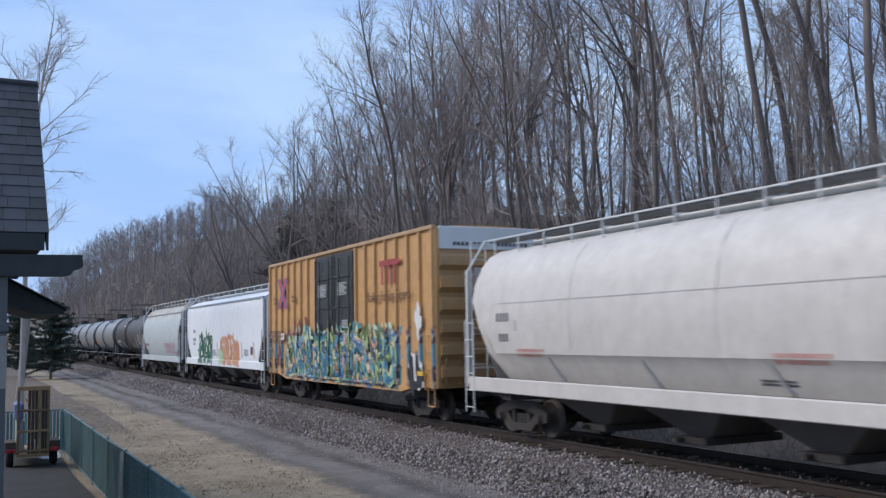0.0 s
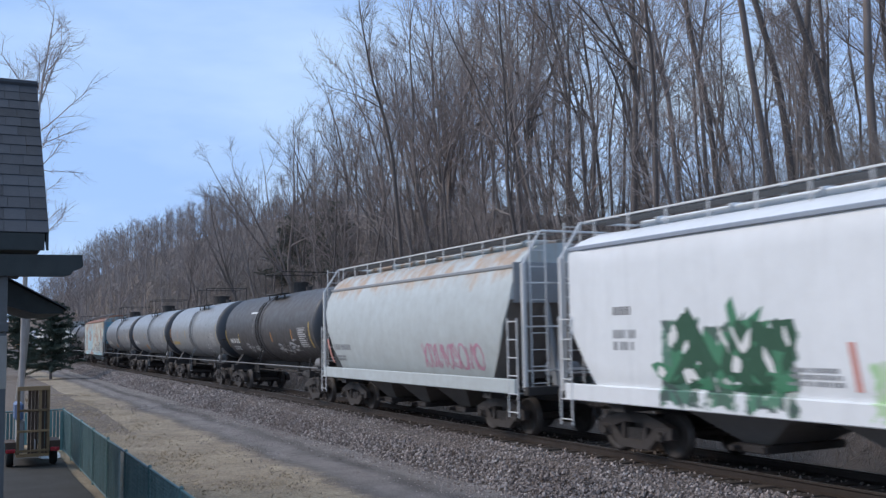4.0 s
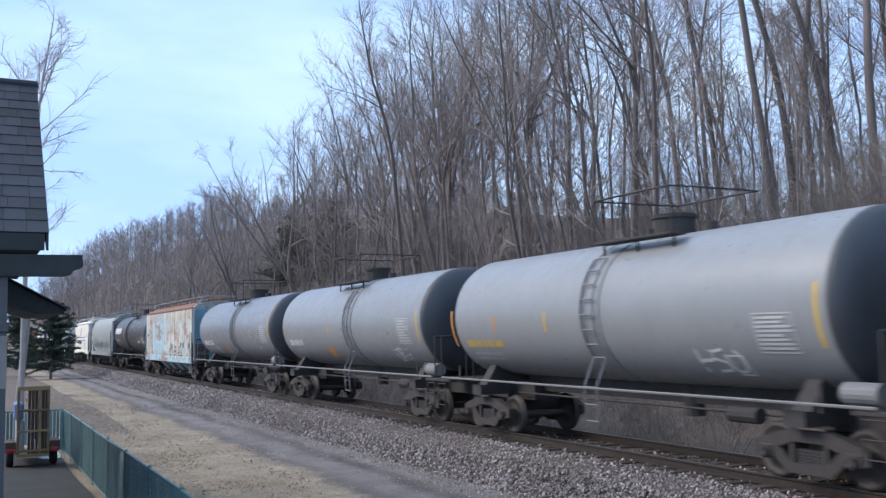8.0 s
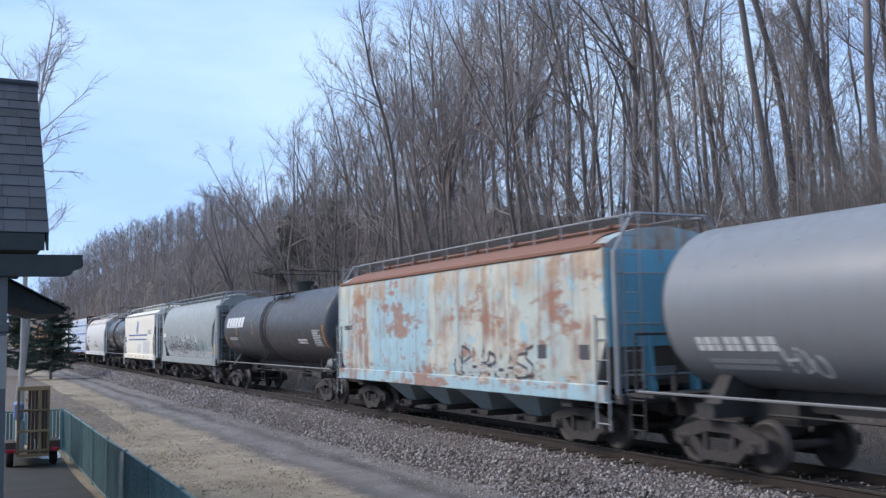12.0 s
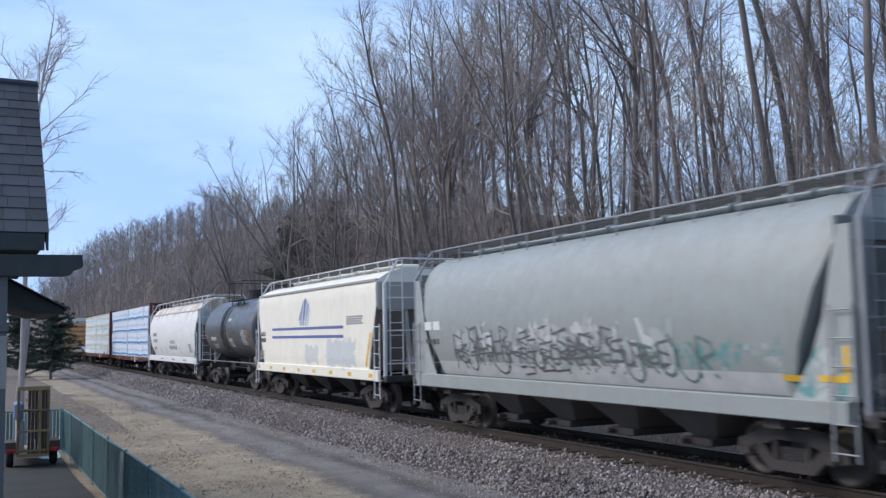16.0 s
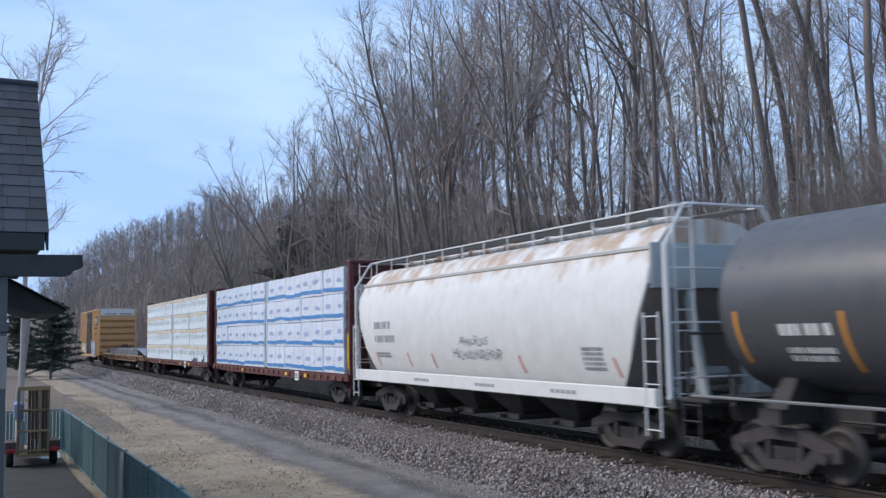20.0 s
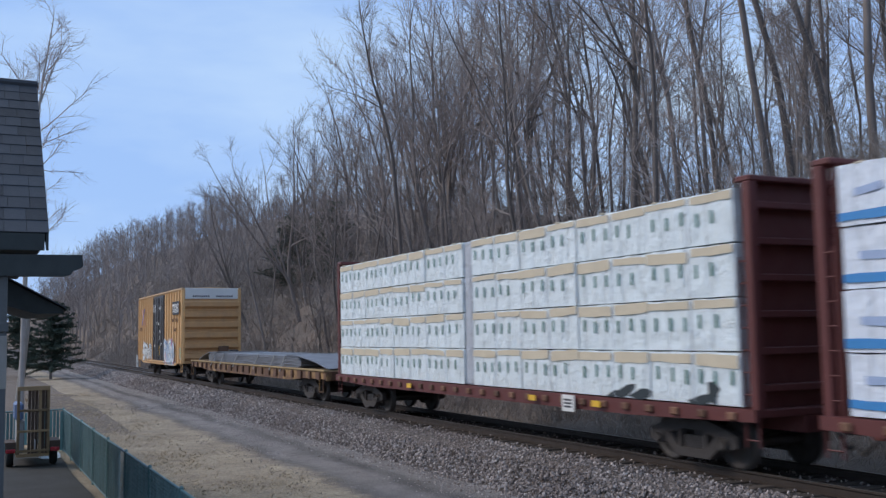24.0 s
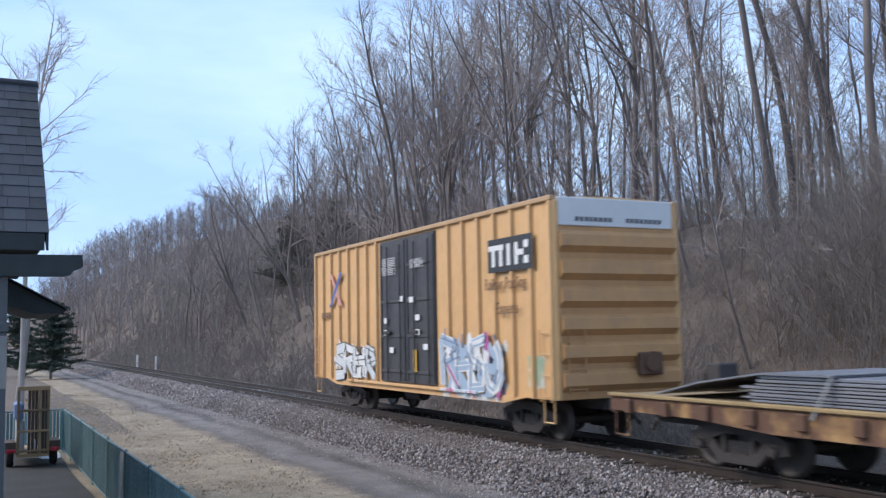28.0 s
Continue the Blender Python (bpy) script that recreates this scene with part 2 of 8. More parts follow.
def straw(k):
    """Worn winter grass: tan straw, bare brown soil and darker damp patches."""
    col = k.mix(k.ramp(k.noise(0.5, 8, 0.7), [(0.36, 0.0), (0.64, 1.0)]), (0.285, 0.225, 0.155), (0.45, 0.365, 0.25))
    col = k.mix(k.ramp(k.noise(1.4, 7, 0.75), [(0.48, 0.0), (0.64, 0.7)]), col, (0.21, 0.16, 0.115))
    col = k.mix(k.ramp(k.noise(0.33, 6, 0.65), [(0.47, 0.0), (0.62, 0.6)]), col, (0.235, 0.185, 0.13))
    col = k.mix(k.ramp(k.noise(9, 5, 0.75), [(0.47, 0.0), (0.64, 0.7)]), col, (0.16, 0.122, 0.088))
    return k.mix(k.ramp(k.noise(24, 4, 0.75), [(0.54, 0.0), (0.68, 0.75)]), col, (0.40, 0.345, 0.27))


def m_ground():
    k = Nodes("dry_ground")
    x, y, z = k.axes()
    leaves = k.mix(k.noise(1.3, 6), (0.108, 0.085, 0.069), (0.178, 0.138, 0.112))
    leaves = k.mix(k.ramp(k.cells(5.0, None, "F1", "Distance"), [(0.1, 0.6), (0.6, 0.0)]), leaves, (0.19, 0.152, 0.124))
    leaves = k.mix(k.ramp(k.noise(0.35, 4), [(0.5, 0.0), (0.7, 0.5)]), leaves, (0.072, 0.055, 0.039))
    # far yard turns to leaf litter, its darker tone also painting the shade there
    yard = k.mix(k.ramp(k.calc("ADD", k.calc("MULTIPLY", x, -0.02), k.calc("MULTIPLY", k.noise(0.25, 5), 0.5)), [(0.95, 0.0), (1.55, 0.9)]), straw(k), leaves)
    col = k.mix(k.ramp(k.calc("ADD", y, k.calc("MULTIPLY", k.noise(0.9), 1.5)), [(0.2, 0.0), (1.0, 1.0)]), yard, leaves)
    k.bump(k.noise(18, 6, 0.7), 0.9, 0.06)
    return k.done(col, 0.95)


def m_gravel():
    k = Nodes("gravel_road")
    x, y, z = k.axes()
    wob = k.calc("MULTIPLY", k.calc("SUBTRACT", k.noise(0.18, 3), 0.5), 1.3)
    fray = k.calc("MULTIPLY", k.calc("SUBTRACT", k.noise(2.2, 6, 0.7), 0.5), 0.9)
    lane = k.calc("ADD", y, k.calc("ADD", wob, k.calc("MULTIPLY", fray, 0.6)))
    col = k.mix(k.ramp(k.noise(0.9, 7, 0.7), [(0.3, 0.0), (0.7, 1.0)]), (0.175, 0.15, 0.135), (0.33, 0.295, 0.27))
    col = k.mix(k.ramp(k.noise(30, 4, 0.75), [(0.4, 0.0), (0.64, 0.7)]), col, (0.085, 0.073, 0.065))
    col = k.mix(k.ramp(k.noise(42, 3, 0.7), [(0.55, 0.0), (0.7, 0.6)]), col, (0.36, 0.325, 0.30))
    for at, width in ((-3.9, 0.16), (-5.4, 0.24)):
        rut = k.ramp(k.calc("ABSOLUTE", k.calc("SUBTRACT", lane, at)), [(0.0, 0.85), (width, 0.65), (width * 2.6, 0.0)])
        rut = k.calc("MULTIPLY", rut, k.ramp(k.noise(0.35, 4), [(0.3, 0.45), (0.6, 1.0)]))
        col = k.mix(rut, col, (0.060, 0.050, 0.045))
    verge = k.ramp(k.calc("SUBTRACT", k.calc("MULTIPLY", k.calc("ADD", lane, 5.1), -1.0), k.calc("MULTIPLY", fray, 0.8)), [(0.0, 0.0), (0.55, 1.0)])
    col = k.mix(verge, col, straw(k))
    k.bump(k.noise(18, 6, 0.7), 0.9, 0.06)
    return k.done(col, 0.93)


def m_ballast():
    k = Nodes("ballast")
    col = k.ramp(k.axes(k.cells(15.0))[0], [(0.0, (0.085, 0.07, 0.064)), (0.5, (0.165, 0.138, 0.126)), (1.0, (0.29, 0.25, 0.232))])
    col = k.mix(k.ramp(k.cells(15.0, None, "DISTANCE_TO_EDGE", "Distance"), [(0.0, 0.85), (0.16, 0.0)]), col, (0.03, 0.026, 0.024))
    col = k.mix(k.ramp(k.noise(0.5, 4), [(0.4, 0.0), (0.7, 0.5)]), col, (0.11, 0.085, 0.07))
    x, y, z = k.axes()
    # darker within 1.35 m of the track's middle
    mid_dark = k.ramp(k.calc("ABSOLUTE", y), [(0.0, 0.8), (0.9, 0.75), (1.0, 0.6)])
    col = k.mix(k.calc("MULTIPLY", mid_dark, k.calc("LESS_THAN", k.calc("ABSOLUTE", y), 1.35)), col, (0.045, 0.038, 0.033))
    k.bump(k.cells(15.0, None, "F1", "Distance"), 1.0, 0.08)
    return k.done(col, 0.9)


def m_stone():
    k = Nodes("ballast_stone")
    col = k.ramp(k.island(), [(0.0, (0.125, 0.10, 0.09)), (0.35, (0.255, 0.215, 0.195)), (0.7, (0.35, 0.296, 0.27)), (1.0, (0.52, 0.46, 0.425))])
    col = k.mix(k.ramp(k.noise(0.5, 4), [(0.42, 0.0), (0.7, 0.45)]), col, (0.14, 0.10, 0.085))
    k.bump(k.noise(60), 0.5, 0.01)
    return k.done(col, 0.85)


M_GROUND, M_GRAVEL, M_BALLAST, M_STONE = m_ground(), m_gravel(), m_ballast(), m_stone()
M_BARK = plain("bark", (0.195, 0.165, 0.152), 0.92, 0, 0.35, 1.2, 26, 0.03, "piece")
M_TWIG = plain("twigs", (0.31, 0.258, 0.235), 0.9, 0, 0.3, 0.5, 20, 0.0, "piece")
# paler than the near bark and twigs: distance haze put into the colour
M_FAR_HAZE = plain("far_twigs", (0.32, 0.268, 0.245), 0.95, 0, 0.25, 0.05, 3, 0.0, "island")
M_PALE_BARK = plain("pale_bark", (0.38, 0.35, 0.33), 0.9, 0, 0.35, 1.5, 18, 0.02)
M_BRUSH = plain("brush_stems", (0.335, 0.278, 0.238), 0.95, 0, 0.35, 0.4, 12, 0.0, "island")
M_STRAW = plain("dead_straw", (0.40, 0.32, 0.215), 0.95, 0, 0.25, 1.0, 12, 0.0, "island")
M_RAIL = plain("rail_steel", (0.065, 0.050, 0.042), 0.55, 0.5, 0.3, 4, 30, 0.002)
M_RAILTOP = plain("rail_head", (0.30, 0.28, 0.265), 0.42, 1.0, 0.12, 6, 60, 0.0005)
M_TIE = plain("tie_wood", (0.075, 0.058, 0.046), 0.95, 0, 0.4, 6, 50, 0.008, "piece")
M_NEEDLE = plain("pine_needles", (0.052, 0.075, 0.055), 0.85, 0, 0.4, 1.0, 8, 0.0, "island")


def build_ground():
    xs = [-3000, -1500, -800, -500, -400] + [-340 + 5 * i for i in range(44)] + [-120 + 2.5 * i for i in range(60)] + [40, 60, 100, 250, 700, 1600, 3000]
    ys = [-3000, -1200, -500, -200, -100, -60, -40, -28, -20] + [-16 + 1.0 * i for i in range(60)] + [48, 54, 62, 72, 86, 110, 160, 260, 500, 1200, 3000]
    verts = [(x, y, land(x, y) if abs(y) < 400 else land(x, math.copysign(400, y))) for y in ys for x in xs]
    n = len(xs)
    faces = [(j * n + i, j * n + i + 1, (j + 1) * n + i + 1, (j + 1) * n + i) for j in range(len(ys) - 1) for i in range(n - 1)]
    tagged(new("ground", raw("ground", verts, faces, M_GROUND, True)), "straw-coloured winter grass and leaf-littered bank", "ground", "", "structure")


def build_road():
    verts, faces = [], []
    xs = [-420 + 4 * i for i in range(118)]
    for i, x in enumerate(xs):
        w = noise.noise(Vector((x * 0.07, 3, 0))) * 0.35
        for y in (-7.2 + w, -5.0, -4.0, -3.0, -2.3):
            verts.append((x, y, land(x, y) + (0.004 if y < -6 else 0.05 + 0.03 * noise.noise(Vector((x * 0.3, y, 1))))))
        if i:
            a, b = (i - 1) * 5, i * 5
            faces += [(a + j, b + j, b + j + 1, a + j + 1) for j in range(4)]
    tagged(new("road", raw("road", verts, faces, M_GRAVEL, True)), "grey gravel track with dark wheel ruts along the railway", "road", "", "structure")


def build_track():
    bed = bmesh.new()
    prof = [(-2.75, LOW - 0.05), (-1.75, -0.27), (-1.35, -0.19), (1.35, -0.19), (1.75, -0.27), (2.9, LOW - 0.05)]
    rings = []
    for i in range(105):
        x = -400 + 5 * i
        rings.append([(x, y + (noise.noise(Vector((x * 0.3, y, 0))) * 0.16 if abs(y) > 1.5 else 0), z) for y, z in prof])
    loft(bed, rings)
    track = solid("railway_track", bed, M_BALLAST, "single railway track on a grey ballast bed", "railway", "", "structure")
    for s in (-1, 1):
        bm, head = bmesh.new(), bmesh.new()
        c = s * 0.755
        web = [(-0.07, -0.172), (0.07, -0.172), (0.07, -0.16), (0.012, -0.14), (0.012, -0.05), (0.036, -0.035), (0.036, -0.004), (-0.036, -0.004), (-0.036, -0.035), (-0.012, -0.05), (-0.012, -0.14), (-0.07, -0.16)]
        loft(bm, [[(x, c + y, z) for y, z in web] for x in (-400, -200, 0, 120)])
        rail = part("rail", bm, M_RAIL, track, "rust-brown steel rail")
        box(head, -400, 120, c - 0.03, c + 0.03, -0.004, 0.0)
        part("rail_head", head, M_RAILTOP, rail, "worn bright running surface")
    bm = bmesh.new()
    soft_box(bm, -0.115, 0.115, -1.3, 1.3, -0.33, -0.165, 0.015)
    tie = mesh_of(bm, M_TIE, "tie")
    rng = random.Random(4)
    for i in range(210):
        ob = part("tie", tie, None, track)
        ob.matrix_basis = pose(-98 + 0.52 * i + rng.uniform(-0.03, 0.03), rng.uniform(-0.05, 0.05), rng.uniform(-0.012, 0.004), 0, 0, rng.uniform(-1.5, 1.5))
    return track


def build_stones():
    rng = random.Random(11)
    ico = [(0, 0, 1), (0.9, 0, 0.3), (-0.4, 0.85, 0.25), (-0.5, -0.8, 0.3), (0.45, 0.7, -0.5), (0.5, -0.75, -0.45), (-0.85, 0.05, -0.4), (0, 0, -0.9)]
    tri = [(0, 1, 2), (0, 2, 3), (0, 3, 1), (1, 4, 2), (2, 6, 3), (3, 5, 1), (1, 5, 4), (2, 4, 6), (3, 6, 5), (4, 5, 7), (5, 6, 7), (6, 4, 7)]
    base = np.array(ico)
    verts, faces = [], []

    def stone(x, y, z, r):
        a, b = rng.uniform(0, 6.28), rng.uniform(0, 6.28)
        rot = np.array(Euler((a, b, a * 1.7)).to_matrix())
        p = (base * (r * np.array([rng.uniform(0.8, 1.35), rng.uniform(0.7, 1.1), rng.uniform(0.55, 0.9)]))) @ rot.T + (x, y, z)
        o = len(verts)
        verts.extend(map(tuple, p))
        faces.extend([(i + o, j + o, k + o) for i, j, k in tri])
    for _ in range(19000):
        x = -48 + 52 * rng.random() ** 0.8
        t = rng.random()
        y = -1.3 - 1.55 * t
        z = -0.17 + (-0.12 * t / 0.28 if t < 0.28 else -0.12 - 0.56 * (t - 0.28) / 0.72)
        stone(x, y, z + rng.uniform(-0.02, 0.03), rng.uniform(0.022, 0.05))
    for _ in range(7000):
        x = -112 + 66 * rng.random() ** 0.8
        t = rng.random()
        stone(x, -1.3 - 1.55 * t, -0.16 + (-0.12 * t / 0.28 if t < 0.28 else -0.12 - 0.56 * (t - 0.28) / 0.72), rng.uniform(0.04, 0.075))
    for _ in range(9000):
        x = -4 - 52 * rng.random() ** 1.4
        y = rng.uniform(-6.2, -2.6)
        if noise.noise(Vector((x * 0.3, y * 1.3, 4))) > rng.uniform(-0.4, 0.5):
            stone(x, y, LOW + 0.05, rng.uniform(0.009, 0.024))
    for _ in range(2600):
        x = -50 + 50 * rng.random()
        stone(x, -2.7 - abs(rng.gauss(0, 0.55)), LOW + 0.05, rng.uniform(0.015, 0.04))
    for _ in range(2000):
        stone(-48 + 52 * rng.random(), rng.uniform(-1.2, 1.2), -0.17, rng.uniform(0.02, 0.045))
    tagged(new("ballast_stones", raw("ballast_stones", verts, faces, M_STONE)), "loose angular grey ballast stones on the track shoulder", "ballast", "", "stuff")


# ---------------------------------------------------------------- bare trees
def sweep(out, pts, radii, sides):
    """A tapered limb through pts, added to out = (verts, faces); thin ends close in a point."""
    verts, faces = out
    start = len(verts)
    n = len(pts)
    pointed = radii[-1] < 0.03
    for i, p in enumerate(pts):
        if pointed and i == n - 1:
            verts.append(tuple(p))
            continue
        d = (pts[min(i + 1, n - 1)] - pts[max(i - 1, 0)]).normalized()
        u = d.orthogonal().normalized()
        v = d.cross(u)
        for s in range(sides):
            t = 6.2832 * s / sides
            verts.append(tuple(p + (u * math.cos(t) + v * math.sin(t)) * radii[i]))
    for i in range(n - 1):
        for s in range(sides):
            a, b = start + i * sides + s, start + i * sides + (s + 1) % sides
            faces.append((a, b, start + (n - 1) * sides) if pointed and i == n - 2 else (a, b, b + sides, a + sides))


def grow(rng, p, d, length, bits, bend, lift):
    pts = [p.copy()]
    d = d.normalized()
    for _ in range(bits):
        d = (d + Vector((rng.gauss(0, bend), rng.gauss(0, bend), rng.gauss(0, bend) + lift))).normalized()
        p = p + d * (length / bits)
        pts.append(p.copy())
    return pts


def taper(r0, r1, n):
    return [r0 + (r1 - r0) * i / (n - 1) for i in range(n)]


def aside(rng, d, angle):
    """A direction turned by angle from d, to a random side."""
    u = d.orthogonal().normalized()
    v = d.cross(u)
    t = rng.uniform(0, 6.283)
    return (d * math.cos(angle) + (u * math.cos(t) + v * math.sin(t)) * math.sin(angle)).normalized()


def bare_tree(seed, height, bole, forks=2, limbs=18, sub=8, twigs=7, r0=0.2, spread=1.0, droop=0.0, sway=0.04, lows=4, fan=(0.14, 0.38)):
    """A bare tree: a stem that forks into rising leaders, limbs that leave them at an angle and curve up, branchlets and fine twigs."""
    rng = random.Random(seed)
    trunk, crown = ([], []), ([], [])
    stem = grow(rng, Vector((0, 0, -0.4)), Vector((rng.gauss(0, sway), rng.gauss(0, sway), 1)), height * bole, 7, sway, 0.05)
    sweep(trunk, stem, [r0 * 1.4] + taper(r0 * 1.05, r0 * 0.74, 7), 8)
    leaders = []
    for f in range(forks):
        d = aside(rng, (stem[-1] - stem[-2]).normalized(), rng.uniform(0.04, 0.14) if f == 0 else rng.uniform(*fan))
        ln = height * (1 - bole) * (1.0 if f == 0 else rng.uniform(0.72, 0.97))
        start = stem[-1] if f < 2 else stem[-2]
        lead = grow(rng, start, d, ln, 9, 0.075, 0.05)
        rad = taper(r0 * (0.72 if f == 0 else 0.5), 0.012, 10)
        sweep(trunk, lead, rad, 6)
        leaders.append((lead, rad, ln))

    def twig_spray(br, r, many):
        n = len(br) - 1
        for k in range(many):
            u = n * (0.15 + 0.85 * (k + rng.random()) / many)
            j = min(n - 1, int(u))
            q = br[j].lerp(br[j + 1], u - j)
            tw = grow(rng, q, aside(rng, (br[j + 1] - br[j]).normalized(), rng.uniform(0.35, 0.95)), rng.uniform(0.35, 1.1), 2, 0.2, 0.05 - droop)
            sweep(crown, tw, (r, r * 0.7, r * 0.3), 3)

    def limb_from(q, d, ln, r, many):
        limb = grow(rng, q, d, ln, 5, 0.10, 0.065 - droop)
        sweep(trunk if r > 0.045 else crown, limb, taper(r, 0.010, 6), 5 if r > 0.045 else 4)
        for k in range(many):
            u = 5 * (0.18 + 0.8 * (k + rng.random()) / many)
            j = min(4, int(u))
            e = aside(rng, (limb[j + 1] - limb[j]).normalized(), rng.uniform(0.45, 0.95))
            br = grow(rng, limb[j].lerp(limb[j + 1], u - j), e, ln * (0.46 * (1 - u / 5) + 0.20) * rng.uniform(0.7, 1.2), 3, 0.11, 0.06 - droop)
            sweep(crown, br, taper(min(r * 0.5, 0.02), 0.007, 4), 3)
            twig_spray(br, 0.0068, twigs)
        twig_spray(limb[2:], 0.009, 4)

    for lead, rad, ln in leaders:
        many = limbs // forks
        for k in range(many):
            u = 9 * (0.04 + 0.9 * (k + rng.random()) / many)
            j = min(8, int(u))
            v = u / 9
            e = aside(rng, (lead[j + 1] - lead[j]).normalized(), rng.uniform(0.5, 0.95) * (1.12 - 0.35 * v))
            limb_from(lead[j].lerp(lead[j + 1], u - j), e, ln * (0.52 * (1 - v) + 0.15) * rng.uniform(0.65, 1.1) * spread, max(0.016, rad[j] * 0.55), sub)
        twig_spray(lead[6:], 0.009, 10)
    for k in range(lows):
        j = rng.randrange(3, 7)
        e = aside(rng, Vector((0, 0, 1)), rng.uniform(0.8, 1.35))
        limb_from(stem[j].lerp(stem[j + 1], rng.random()), e, rng.uniform(1.2, 3.4) * spread, 0.03, max(2, sub // 2))
    return trunk, crown


def tree_thing(name, label, seed, bark, twig, **kw):
    trunk, crown = bare_tree(seed, **kw)
    t = thing(name, label, "tree", "bare trees on the bank")
    part("trunk", raw("trunk", *trunk, bark, True), None, t, "grey-brown trunk and main limbs")
    part("crown", raw("crown", *crown, twig), None, t, "bare twigs")
    return t


# how high the woods stand above the horizon, by bearing from the track as seen from the station (degrees, rise per metre)
SKYLINE = [(0.0, 0.085), (4.5, 0.088), (6.2, 0.108), (7.8, 0.122), (11.0, 0.142), (13.0, 0.158), (15.2, 0.172), (16.6, 0.22), (19.4, 0.27), (21.4, 0.31), (23.0, 0.36), (24.2, 0.6), (90.0, 0.8)]


def canopy(x, y):
    """Height of the tree tops above the ground at a place: the woods thin out and sink towards the valley."""
    away = math.hypot(x - EYE[0], y - EYE[1])
    b = math.degrees(math.atan2(y - EYE[1], EYE[0] - x))
    for (b0, e0), (b1, e1) in zip(SKYLINE, SKYLINE[1:]):
        if b <= b1:
            break
    rise = e0 + (e1 - e0) * max(0.0, b - b0) / (b1 - b0)
    return min(27.0, max(3.0, EYE[2] + away * rise - land(x, y)))


# the trees that stand out at the front of the woods: x, y, kind, lean towards the track in degrees, height
MAIN_TREES = [(-29.3, 17.0, 0, 7.5, 25.0), (-30.1, 19.0, 1, 5.5, 25.0), (-37.7, 22.0, 4, 2.0, 25.0), (-36.4, 18.0, 5, 6.5, 24.0), (-36.2, 15.0, 2, 4.0, 24.0), (-52.5, 24.0, 6, 5.0, 24.0),
              (-48.5, 17.0, 3, 4.5, 24.0), (-58.6, 20.0, 5, 5.0, 24.0), (-31.7, 22.0, 1, 8.0, 24.0), (-27.4, 19.0, 4, 4.0, 24.0), (-23.4, 16.0, 0, 6.0, 25.0), (-56.9, 16.0, 7, 6.0, 22.0), (-65.0, 15.0, 8, 7.0, 21.0),
              (-55.3, 14.5, 2, 8.0, 23.0), (-83.4, 14.0, 9, 9.0, 19.5), (-76.9, 16.0, 8, 5.0, 21.5), (-86.2, 22.0, 7, 4.0, 19.0), (-71.5, 20.0, 9, 5.0, 20.0), (-91.0, 17.0, 8, 6.0, 15.5), (-80.0, 24.0, 7, 4.0, 18.0)]
TREE_HEIGHTS = [25.0, 24.0, 22.5, 23.5, 25.0, 24.0, 22.0, 21.0, 20.0, 19.0, 9.5, 11.0, 12.5, 14.0]


